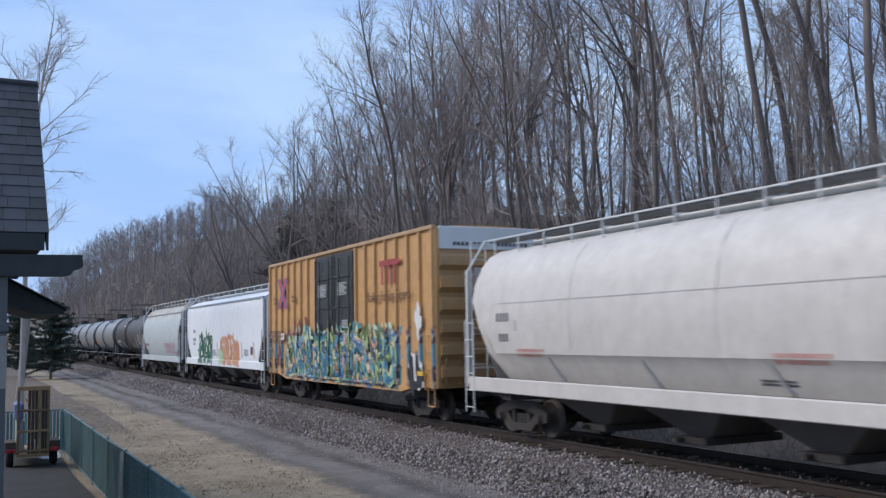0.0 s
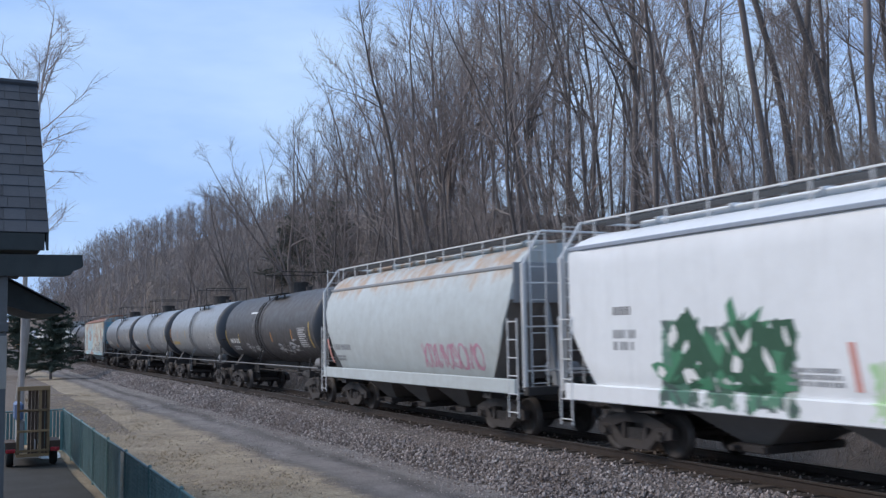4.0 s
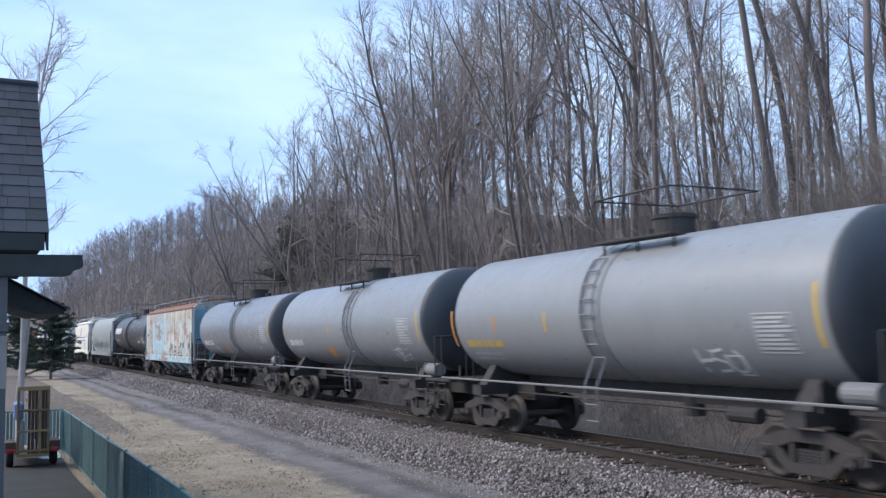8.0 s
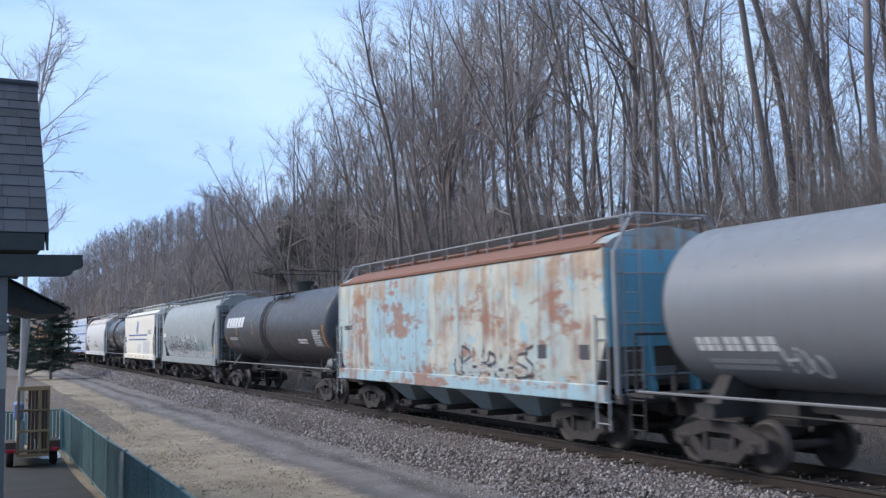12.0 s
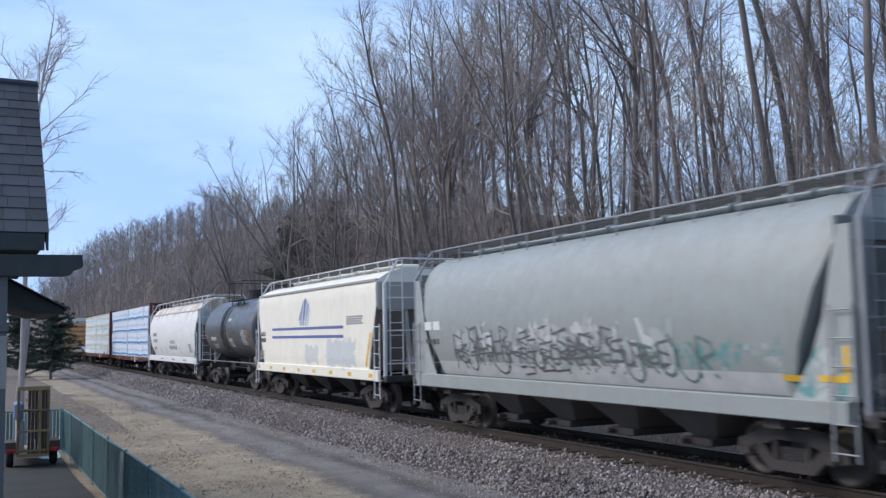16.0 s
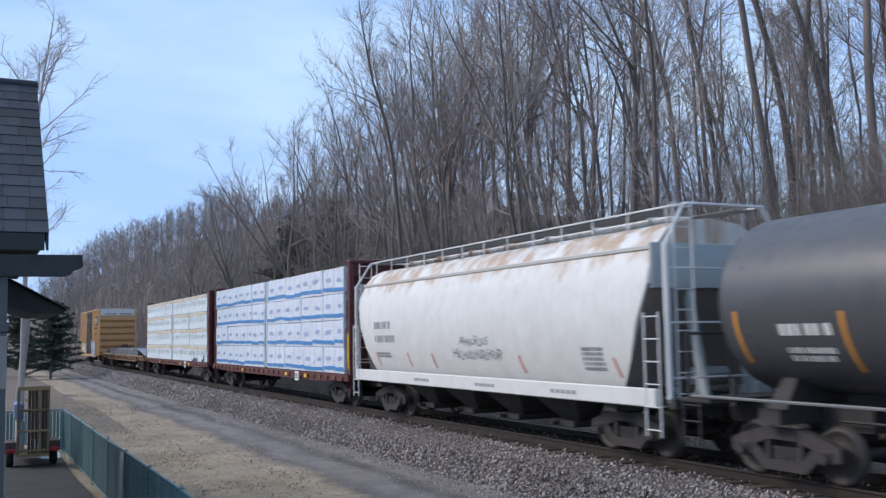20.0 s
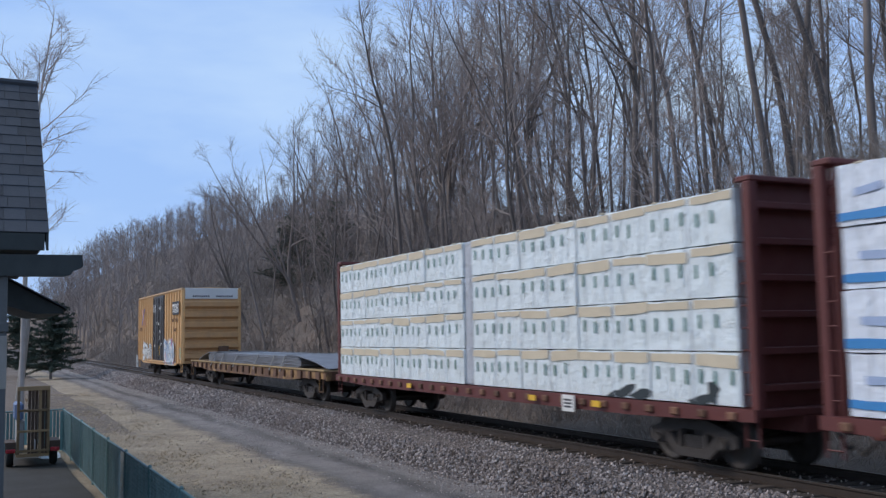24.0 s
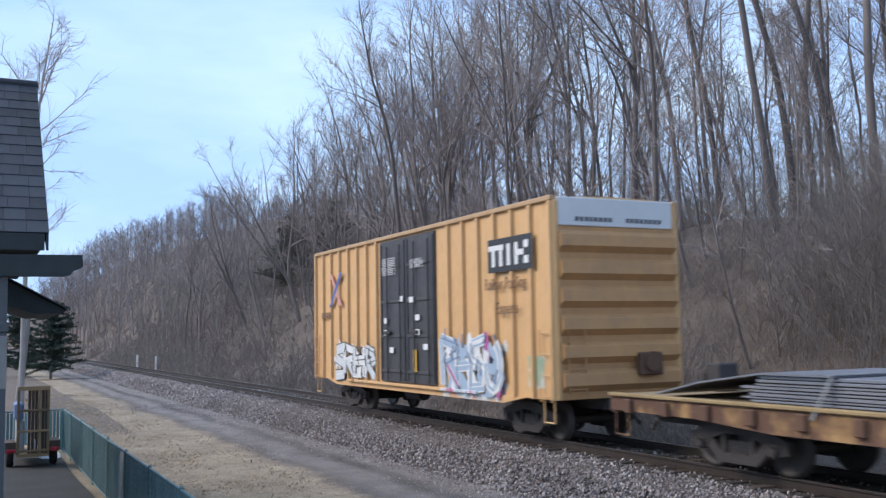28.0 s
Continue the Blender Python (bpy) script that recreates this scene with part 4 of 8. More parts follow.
def strokes_of(rng, x, w, z0, h):
    """Two to four strokes that look like one sprayed letter."""
    out = []
    kind = rng.randrange(5)
    lean = rng.uniform(-0.12, 0.2) * w
    bar = [(x + lean, z0 + h), (x + 0.5 * lean, z0 + 0.5 * h), (x, z0)]
    bow = [(x + w * (0.5 + 0.5 * math.sin(a)), z0 + h * (0.5 + 0.5 * math.cos(a))) for a in [0.4 + 0.55 * i for i in range(10)]]
    if kind == 0:
        out = [bar, [(x + lean, z0 + h), (x + w * 0.9, z0 + h * 0.85), (x + w, z0 + h * 0.6), (x + w * 0.2, z0 + h * 0.45)], [(x + w * 0.3, z0 + h * 0.45), (x + w, z0)]]
    elif kind == 1:
        out = [bow]
    elif kind == 2:
        out = [[(x, z0), (x + w * 0.45, z0 + h), (x + w * 0.95, z0)], [(x + w * 0.2, z0 + h * 0.4), (x + w * 0.8, z0 + h * 0.42)]]
    elif kind == 3:
        out = [[(x + w, z0 + h), (x + w * 0.2, z0 + h * 0.9), (x + w * 0.1, z0 + h * 0.6), (x + w * 0.9, z0 + h * 0.4), (x + w * 0.8, z0 + h * 0.05), (x, z0)]]
    else:
        out = [bar, [(x + w, z0 + h), (x + w * 0.95, z0)], [(x, z0 + h * 0.5), (x + w, z0 + h * 0.55)]]
    return out


def scrawl(car, x0, x1, z0, z1, material, hw, seed, label="sprayed tag", width=0.055):
    """A quick sprayed signature: angular looping letters that overlap."""
    rng = random.Random(seed)
    bm = bmesh.new()
    h = z1 - z0
    n = max(3, int((x1 - x0) / (0.55 * h)))
    w = (x1 - x0) / n
    for k in range(n):
        zz = z0 + rng.uniform(0, 0.25) * h
        for line in strokes_of(rng, x0 + k * w, w * rng.uniform(0.8, 1.3), zz, h * rng.uniform(0.6, 0.95)):
            ribbon(bm, line, width * rng.uniform(0.8, 1.4), (lambda z: hw(z) + 0.007))
    return tagged(part("sprayed_tag", bm, material, car, label), kind="stuff")


def piece(car, x0, x1, z0, z1, letters, fills, edge, shine, ink, hw, seed, label):
    """A large sprayed piece: wide letters with a pale edge, changing fill, highlights and dark cuts."""
    rng = random.Random(seed)
    w = (x1 - x0) / letters
    layers = {}

    def draw(material, line, width, level):
        layers.setdefault((level, material.name), (material, bmesh.new()))
        ribbon(layers[(level, material.name)][1], line, width, (lambda z: hw(z) + 0.006 + 0.003 * level))
    for k in range(letters):
        lo, h = z0 + rng.uniform(0.0, 0.12), (z1 - z0) * rng.uniform(0.78, 1.0)
        for line in strokes_of(rng, x0 + (k + 0.08) * w, w * rng.uniform(0.85, 1.15), lo, h):
            wide = w * rng.uniform(0.26, 0.36)
            draw(edge, line, wide + 0.07, 0)
            draw(fills[rng.randrange(len(fills))], line, wide, 1)
            mid = [(x + rng.uniform(-0.05, 0.05), z) for x, z in line]
            draw(fills[rng.randrange(len(fills))], mid[:max(2, len(mid) - 1)], wide * 0.5, 2)
            draw(shine if rng.random() < 0.35 else ink, [(x + wide * 0.28, z + 0.02) for x, z in mid], 0.028, 3)
        for _ in range(3):
            cx, cz = x0 + (k + rng.random()) * w, lo + h * rng.random()
            draw(ink, [(cx, cz), (cx + rng.uniform(-0.2, 0.2), cz + rng.uniform(0.1, 0.35))], 0.06, 4)
    for level, name in sorted(layers):
        tagged(part("sprayed_letters", layers[level, name][1], layers[level, name][0], car, label), kind="stuff")


RUNGS = {}


def rung_mesh(width, r, axis, material):
    key = (round(width, 3), r, axis, material.name)
    if key not in RUNGS:
        bm = bmesh.new()
        d = Vector((width / 2, 0, 0)) if axis == "x" else Vector((0, width / 2, 0))
        rod(bm, -d, d, r, 5)
        RUNGS[key] = mesh_of(bm, material, "rung")
    return RUNGS[key]


def ladder(car, x, y, z0, z1, material, axis="x", width=0.42, rung=0.38, r=0.014):
    bm = bmesh.new()
    dx, dy = (width / 2, 0) if axis == "x" else (0, width / 2)
    for s in (-1, 1):
        soft_box(bm, x + s * dx - 0.016, x + s * dx + 0.016, y + s * dy - 0.016, y + s * dy + 0.016, z0, z1, 0.005)
    lad = part("ladder", bm, material, car)
    n = int((z1 - z0) / rung)
    for i in range(n + 1):
        o = part("rung", rung_mesh(width, r, axis, material), None, lad)
        o.matrix_basis = pose(x, y, z0 + 0.12 + i * (z1 - z0 - 0.2) / n)
    return lad


def crisp(bm, angle=0.55):
    """Keep hard edges hard where faces meet at a clear angle."""
    bm.normal_update()
    for e in bm.edges:
        if len(e.link_faces) == 2 and e.calc_face_angle(0.0) > angle:
            e.smooth = False


def blob(bm, cx, cz, rx, rz, lateral, rng, turn=0.0, corners=9, rough=0.35, floor=0.0):
    """An uneven sprayed shape on a car's near side."""
    ring = []
    for i in range(corners):
        a = 6.2832 * (i + rng.uniform(-0.25, 0.25)) / corners
        k = 1 + rng.uniform(-rough, rough)
        x, z = rx * k * math.cos(a), rz * k * math.sin(a)
        ring.append((cx + x * math.cos(turn) - z * math.sin(turn), max(floor, cz + x * math.sin(turn) + z * math.cos(turn))))
    hub = bm.verts.new((cx, -lateral(cz), cz))
    vs = [bm.verts.new((x, -lateral(z), z)) for x, z in ring]
    for i in range(corners):
        bm.faces.new((hub, vs[i - 1], vs[i]))


def graffiti(car, x0, x1, z0, z1, colours, hw, seed, many=60, size=0.3, label="sprayed graffiti shapes"):
    """Layered sprayed lettering: slanted shards and curves of several colours, paler edges beneath."""
    rng = random.Random(seed)
    for n, (mat, share, scale) in enumerate(colours):
        bm = bmesh.new()
        for _ in range(int(many * share)):
            u = rng.random()
            cx, cz = x0 + (x1 - x0) * u, rng.uniform(z0, z1)
            edge = min(1.0, 0.55 + 2.5 * min(u, 1 - u))
            blob(bm, cx, cz, size * scale * rng.uniform(0.25, 0.6), size * scale * rng.uniform(0.7, 1.7) * edge, (lambda z, k=n: hw(z) + 0.008 + 0.003 * k), rng, rng.choice((-0.6, -0.35, 0.3, 0.55, 0.1, 1.2)), rng.choice((5, 7, 10)), 0.4, z0 - 0.1)
        tagged(part("sprayed_shape", bm, mat, car, label), kind="stuff")


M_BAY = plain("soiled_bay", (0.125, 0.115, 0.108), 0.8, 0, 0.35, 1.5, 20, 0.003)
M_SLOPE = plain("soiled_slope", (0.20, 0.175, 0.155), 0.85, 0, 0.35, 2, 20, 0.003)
M_GRATING = plain("dull_grating", (0.13, 0.135, 0.14), 0.7, 0.2, 0.25, 3, 25, 0.002)
M_SEAM = plain("weld_seam", (0.52, 0.50, 0.475), 0.7, 0, 0.2, 3, 25, 0.0)
M_SOFTMARK = plain("worn_dark_lettering", (0.21, 0.21, 0.21), 0.7, 0, 0.3, 6, 30, 0.0)


def seams(car, xs, z0, z1, hw, level=None, half=7.0):
    for x in xs:
        patch(car, x, x + 0.025, z0, z1, M_SEAM, (lambda z: hw(z) - 0.003), "weld_seam", "faint vertical weld seam")
    if level:
        patch(car, -half, half, level, level + 0.012, M_SEAM, (lambda z: hw(z) - 0.003), "weld_seam", "faint level weld seam")


def hopper(label, half, profile, body_mat, end_mat, trim_mat, bays=3, slope_x=1.5, slope_z=2.8, sill=(1.02, 1.36), roof_mat=None, eave=None, bay_mat=None, truck_in=1.9, inset=0.5, slope_mat=None, eave_mat=None):
    """A covered hopper: body with sloping ends, side sills, outlet bays, roof hatch, running boards, end ladders."""
    car = thing("covered_hopper", label, "freight car", "cars of the train")
    hw = width_at(profile)
    zt, zb = profile[-1][0], profile[0][0]
    xe = half - inset
    bm = bmesh.new()
    fr = [0, 0.06, 0.12, 0.172, 0.187, 0.25, 0.38, 0.5, 0.62, 0.72, 0.8, 0.87, 0.93, 0.97, 1.0]
    rings = []
    for x in [-xe, -xe + slope_x * 0.33, -xe + slope_x * 0.66, -xe + slope_x] + [(-1 + 2 * i / 12) * (xe - slope_x - 0.05) for i in range(1, 12)] + [xe - slope_x, xe - slope_x * 0.66, xe - slope_x * 0.33, xe]:
        rise = max(0.0, (abs(x) - (xe - slope_x)) / slope_x)
        low = zb + rise * (slope_z - zb)
        pts = [(x, -hw(low + (zt - low) * f), low + (zt - low) * f) for f in fr]
        rings.append(pts + [(p[0], -p[1], p[2]) for p in reversed(pts[:-1])])
    loft(bm, rings, smooth=True)
    crisp(bm)
    body = part("body", bm, body_mat, car)
    for s in (-1, 1):
        # dark underside of the end slope
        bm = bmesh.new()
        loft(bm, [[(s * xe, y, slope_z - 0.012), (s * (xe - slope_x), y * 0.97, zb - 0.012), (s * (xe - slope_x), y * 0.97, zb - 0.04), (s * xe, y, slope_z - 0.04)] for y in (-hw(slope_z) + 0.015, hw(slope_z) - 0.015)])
        part("slope_sheet", bm, slope_mat or M_SLOPE, car, "dark sloping end sheet")
    for s in (-1, 1):
        bm = bmesh.new()
        soft_box(bm, -half + 0.3, half - 0.3, s * 1.55 - 0.05, s * 1.55 + 0.05, sill[0], sill[1], 0.02)
        box(bm, -half + 0.3, half - 0.3, s * 1.42 - 0.1, s * 1.42 + 0.1, sill[0], sill[0] + 0.03)
        part("side_sill", bm, body_mat, car)
    bm = bmesh.new()
    box(bm, -half, half, -0.32, 0.32, 0.8, 1.12)
    for s in (-1, 1):
        soft_box(bm, s * half - 0.12, s * half + 0.12, -1.5, 1.5, 1.0, 1.2, 0.02)
        box(bm, s * (half - 0.9), s * half, -1.4, 1.4, 1.12, 1.16)
        box(bm, s * (half - truck_in) - 0.2, s * (half - truck_in) + 0.2, -1.45, 1.45, 0.86, 1.14)
    part("center_sill", bm, M_UNDER, car)
    # outlet bays
    span = 2 * (half - truck_in - 1.25)
    bw = span / bays
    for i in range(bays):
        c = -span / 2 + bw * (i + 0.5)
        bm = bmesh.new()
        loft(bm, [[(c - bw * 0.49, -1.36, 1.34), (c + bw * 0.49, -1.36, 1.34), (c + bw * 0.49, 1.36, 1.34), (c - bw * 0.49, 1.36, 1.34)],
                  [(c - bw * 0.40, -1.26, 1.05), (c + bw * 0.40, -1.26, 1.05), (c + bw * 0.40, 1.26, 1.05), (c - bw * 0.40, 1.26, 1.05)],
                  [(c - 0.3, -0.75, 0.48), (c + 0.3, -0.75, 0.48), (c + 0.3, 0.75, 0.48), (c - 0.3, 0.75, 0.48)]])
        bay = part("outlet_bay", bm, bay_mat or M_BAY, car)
        bm = bmesh.new()
        soft_box(bm, c - 0.38, c + 0.38, -0.95, 0.95, 0.34, 0.48, 0.02)
        rod(bm, (c - 0.2, -1.15, 0.42), (c - 0.2, 1.15, 0.42), 0.05, 8)
        part("outlet_gate", bm, M_CAST, bay, "rusty outlet gate")
    # roof
    bm = bmesh.new()
    soft_box(bm, -xe + 0.8, xe - 0.8, -0.3, 0.3, zt - 0.02, zt + 0.13, 0.04)
    for i in range(7):
        x = -xe + 1.4 + (2 * xe - 2.8) * i / 6
        soft_box(bm, x - 0.05, x + 0.05, -0.34, 0.34, zt + 0.02, zt + 0.17, 0.015)
    part("roof_hatch", bm, roof_mat or body_mat, car)
    if eave:
        for s in (-1, 1):
            bm = bmesh.new()
            soft_box(bm, -xe, xe, s * hw(eave) - 0.05, s * hw(eave) + 0.05, eave - 0.05, eave + 0.04, 0.015)
            # on the cream car the end_mat rail paints the shadow under the eave
            part("eave_rail", bm, eave_mat or end_mat, car, "roof edge rail")
    for s in (-1, 1):
        bm = bmesh.new()
        zr = zt + 0.2
        soft_box(bm, -half + 0.25, half - 0.25, s * 0.95 - 0.014, s * 0.95 + 0.014, zr - 0.018, zr + 0.018, 0.006)
        board = part("running_board", bm, trim_mat, car, "roof walkway with a thin edge rail")
        bm = bmesh.new()
        for j in range(9):
            y = s * (0.42 + 0.06 * j)
            box(bm, -half + 0.25, half - 0.25, y - 0.012, y + 0.012, zr - 0.06, zr - 0.03)
        part("grating", bm, M_GRATING, board, "dull steel grating")
        n = int(2 * xe / 1.15)
        for i in range(n + 1):
            x = -xe + 0.1 + (2 * xe - 0.2) * i / n
            bm = bmesh.new()
            soft_box(bm, x - 0.018, x + 0.018, s * 0.95 - 0.014, s * 0.95 + 0.014, min(zt - 0.25, eave or 9), zr, 0.006)
            part("bracket", bm, trim_mat, board)
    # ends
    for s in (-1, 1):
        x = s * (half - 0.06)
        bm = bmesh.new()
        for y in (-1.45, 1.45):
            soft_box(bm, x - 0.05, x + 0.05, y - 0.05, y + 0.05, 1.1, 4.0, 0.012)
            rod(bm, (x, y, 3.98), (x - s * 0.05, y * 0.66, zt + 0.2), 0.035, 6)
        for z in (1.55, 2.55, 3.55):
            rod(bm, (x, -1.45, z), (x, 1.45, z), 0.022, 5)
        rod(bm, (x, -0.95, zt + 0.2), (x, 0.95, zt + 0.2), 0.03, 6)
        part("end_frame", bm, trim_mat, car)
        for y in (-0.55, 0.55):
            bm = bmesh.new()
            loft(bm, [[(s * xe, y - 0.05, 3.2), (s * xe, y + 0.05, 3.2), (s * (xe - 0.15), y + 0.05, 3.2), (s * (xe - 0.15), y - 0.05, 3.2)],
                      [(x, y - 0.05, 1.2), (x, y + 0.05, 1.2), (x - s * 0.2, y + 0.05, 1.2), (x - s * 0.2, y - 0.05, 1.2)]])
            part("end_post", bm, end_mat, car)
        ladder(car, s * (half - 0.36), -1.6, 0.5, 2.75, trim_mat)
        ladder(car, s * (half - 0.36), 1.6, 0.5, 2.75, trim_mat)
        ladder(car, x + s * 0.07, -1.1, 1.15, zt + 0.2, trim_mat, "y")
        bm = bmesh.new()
        # end sheet above the slope and cross panel behind the posts; end_mat mostly has their shade in its colour
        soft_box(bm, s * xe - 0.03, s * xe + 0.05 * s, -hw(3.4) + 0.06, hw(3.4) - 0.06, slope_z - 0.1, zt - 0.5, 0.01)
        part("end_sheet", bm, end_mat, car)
    bm = bmesh.new()
    rod(bm, (half - 0.6, -0.5, 1.55), (half - 0.6, 0.3, 1.55), 0.17, 12)
    part("air_reservoir", bm, M_GREY_STEEL, car)
    bm = bmesh.new()
    rod(bm, (half - 0.05, 0.5, 2.3), (half + 0.04, 0.5, 2.3), 0.26, 14)
    part("brake_wheel", bm, trim_mat, car)
    running_gear(car, half, half - truck_in)
    return car, hw


def tank(label, half, shell_mat, head_mat, r=1.48, zc=2.83, pc=0.0, lx=-1.2, trim_mat=None, dome_mat=None, ladder_mat=None):
    """A tank car: shell, dished heads, saddles, top platform with its rails, bent ladder, side rails."""
    car = thing("tank_car", label, "freight car", "cars of the train")
    trim = trim_mat or M_UNDER
    xs = half - 0.75
    seg = 40

    def ring(x, rr):
        return [(x, rr * math.cos(6.28319 * i / seg), zc + rr * math.sin(6.28319 * i / seg)) for i in range(seg)]
    bm = bmesh.new()
    loft(bm, [ring(-xs + 0.36 + (2 * xs - 0.72) * i / 12, r) for i in range(13)], caps=False, smooth=True)
    part("shell", bm, shell_mat, car)
    for s in (-1, 1):
        bm = bmesh.new()
        loft(bm, [ring(s * (xs - 0.36 + 0.4 * math.sin(a)), r * (math.cos(a) ** 0.75)) for a in (0, 0.2, 0.42, 0.65, 0.88, 1.1, 1.3, 1.45, 1.55)], caps=True, smooth=True)
        part("head", bm, head_mat, car, "dished tank head")
    for x in (lx - 0.3, lx + 0.3):
        bm = bmesh.new()
        loft(bm, [ring(x - 0.05, r + 0.003), ring(x - 0.05, r + 0.02), ring(x + 0.05, r + 0.02), ring(x + 0.05, r + 0.003)], caps=False)
        part("shell_band", bm, shell_mat, car)
    # saddles, stub sills, platforms
    for s in (-1, 1):
        bm = bmesh.new()
        xt = s * (half - 1.95)
        box(bm, xt - 0.22, xt + 0.22, -1.35, 1.35, 0.9, 1.14)
        loft(bm, [[(xt - 0.2, -1.2, 1.1), (xt + 0.2, -1.2, 1.1), (xt + 0.2, 1.2, 1.1), (xt - 0.2, 1.2, 1.1)], [(xt - 0.15, -0.8, 1.7), (xt + 0.15, -0.8, 1.7), (xt + 0.15, 0.8, 1.7), (xt - 0.15, 0.8, 1.7)]])
        box(bm, min(s * half, s * (half - 3.1)), max(s * half, s * (half - 3.1)), -0.36, 0.36, 0.78, 1.2)
        part("saddle", bm, M_UNDER, car)
        bm = bmesh.new()
        xp = s * (half - 0.2)
        soft_box(bm, min(s * half, s * (half - 0.75)), max(s * half, s * (half - 0.75)), -1.5, 1.5, 1.16, 1.24, 0.015)
        part("end_platform", bm, trim, car)
        bm = bmesh.new()
        pipe(bm, [(xp, -1.45, 1.2), (xp, -1.45, 2.35), (xp, 1.45, 2.35), (xp, 1.45, 1.2)], 0.026)
        for y in (-0.5, 0.5):
            rod(bm, (xp, y, 1.2), (xp, y, 2.35), 0.02, 5)
        part("end_rail", bm, trim, car)
        ladder(car, s * (half - 0.32), -1.52, 0.45, 1.2, trim, rung=0.3)
        for y in (-1.47, 1.47):
            bm = bmesh.new()
            soft_box(bm, s * (half - 1.3) - 0.03, s * (half - 1.3) + 0.03, y - 0.02, y + 0.02, 1.15, 1.6, 0.008)
            part("strut", bm, M_UNDER, car)
    for y in (-1.5, 1.5):
        bm = bmesh.new()
        rod(bm, (-half + 0.3, y, 1.28), (half - 0.3, y, 1.28), 0.027, 6)
        part("side_rail", bm, trim if trim_mat else M_SOFTMARK, car, "pale grab rail along the side")
    bm = bmesh.new()
    box(bm, -half + 2.4, half - 2.4, -0.12, 0.12, 1.0, zc - r + 0.03)
    part("bottom_skid", bm, M_UNDER, car)
    bm = bmesh.new()
    rod(bm, (pc + 0.4, 0, zc - r + 0.05), (pc + 0.4, 0, 0.75), 0.2, 10)
    part("outlet_valve", bm, M_UNDER, car)
    bm = bmesh.new()
    rod(bm, (-half + 2.6, -0.5, 0.95), (half - 2.6, -0.5, 0.95), 0.025, 5)
    part("brake_rod", bm, M_UNDER, car)
    bm = bmesh.new()
    rod(bm, (half - 3.9, -0.8, 0.95), (half - 3.2, -0.8, 0.95), 0.14, 10)
    part("brake_cylinder", bm, M_UNDER, car)
    bm = bmesh.new()
    rod(bm, (half - 1.05, -1.2, 1.45), (half - 0.4, -1.2, 1.45), 0.17, 16)
    part("air_reservoir", bm, M_SOFTMARK, car)
    # top
    top = zc + r
    bm = bmesh.new()
    rod(bm, (pc, 0, top - 0.1), (pc, 0, top + 0.34), 0.42, 16)
    rod(bm, (pc, 0, top + 0.34), (pc, 0, top + 0.42), 0.46, 16)
    rod(bm, (pc + 0.85, 0.2, top - 0.1), (pc + 0.85, 0.2, top + 0.2), 0.14, 10)
    rod(bm, (pc - 0.55, -0.15, top - 0.1), (pc - 0.55, -0.15, top + 0.18), 0.12, 10)
    part("manway", bm, dome_mat or M_UNDER, car, "dark manway housing on top")
    for y in (-0.95, 0.95):
        bm = bmesh.new()
        soft_box(bm, pc - 1.2, pc + 1.2, y - 0.2, y + 0.2, top - 0.12, top - 0.07, 0.01)
        for x in (pc - 1.1, pc, pc + 1.1):
            rod(bm, (x, y, zc + math.sqrt(r * r - 0.9)), (x, y, top - 0.1), 0.025, 5)
        part("top_platform", bm, M_UNDER, car)
    bm = bmesh.new()
    zr = top + 0.8
    for y in (-1.1, 1.1):
        for x in (pc - 1.2, pc - 0.2, pc + 1.2):
            rod(bm, (x, y, top - 0.1), (x, y, zr), 0.02, 5)
        rod(bm, (pc - 1.2, y, zr), (pc + 1.2, y, zr), 0.02, 5)
    for x in (pc - 1.2, pc + 1.2):
        rod(bm, (x, -1.1, zr), (x, 1.1, zr), 0.02, 5)
    part("top_rail", bm, M_UNDER, car)
    bm = bmesh.new()
    arc = [(-(r + 0.08) * math.cos(a), zc + (r + 0.08) * math.sin(a)) for a in [0.75 - 0.2 * i for i in range(8)]]
    for dx in (-0.21, 0.21):
        pipe(bm, [(lx + dx, y, z) for y, z in arc] + [(lx + dx, -1.5, 1.3), (lx + dx, -1.45, 0.6)], 0.022, 5)
    side_ladder = part("ladder", bm, ladder_mat or trim, car)
    for y, z in arc + [(-1.5, 1.3), (-1.47, 0.95), (-1.45, 0.62)]:
        step = part("rung", rung_mesh(0.42, 0.018, "x", ladder_mat or trim), None, side_ladder)
        step.matrix_basis = pose(lx, y, z)
    running_gear(car, half, half - 1.95)

    def hw(z):
        return math.sqrt(max(0.02, r * r - (z - zc) ** 2))
    return car, hw


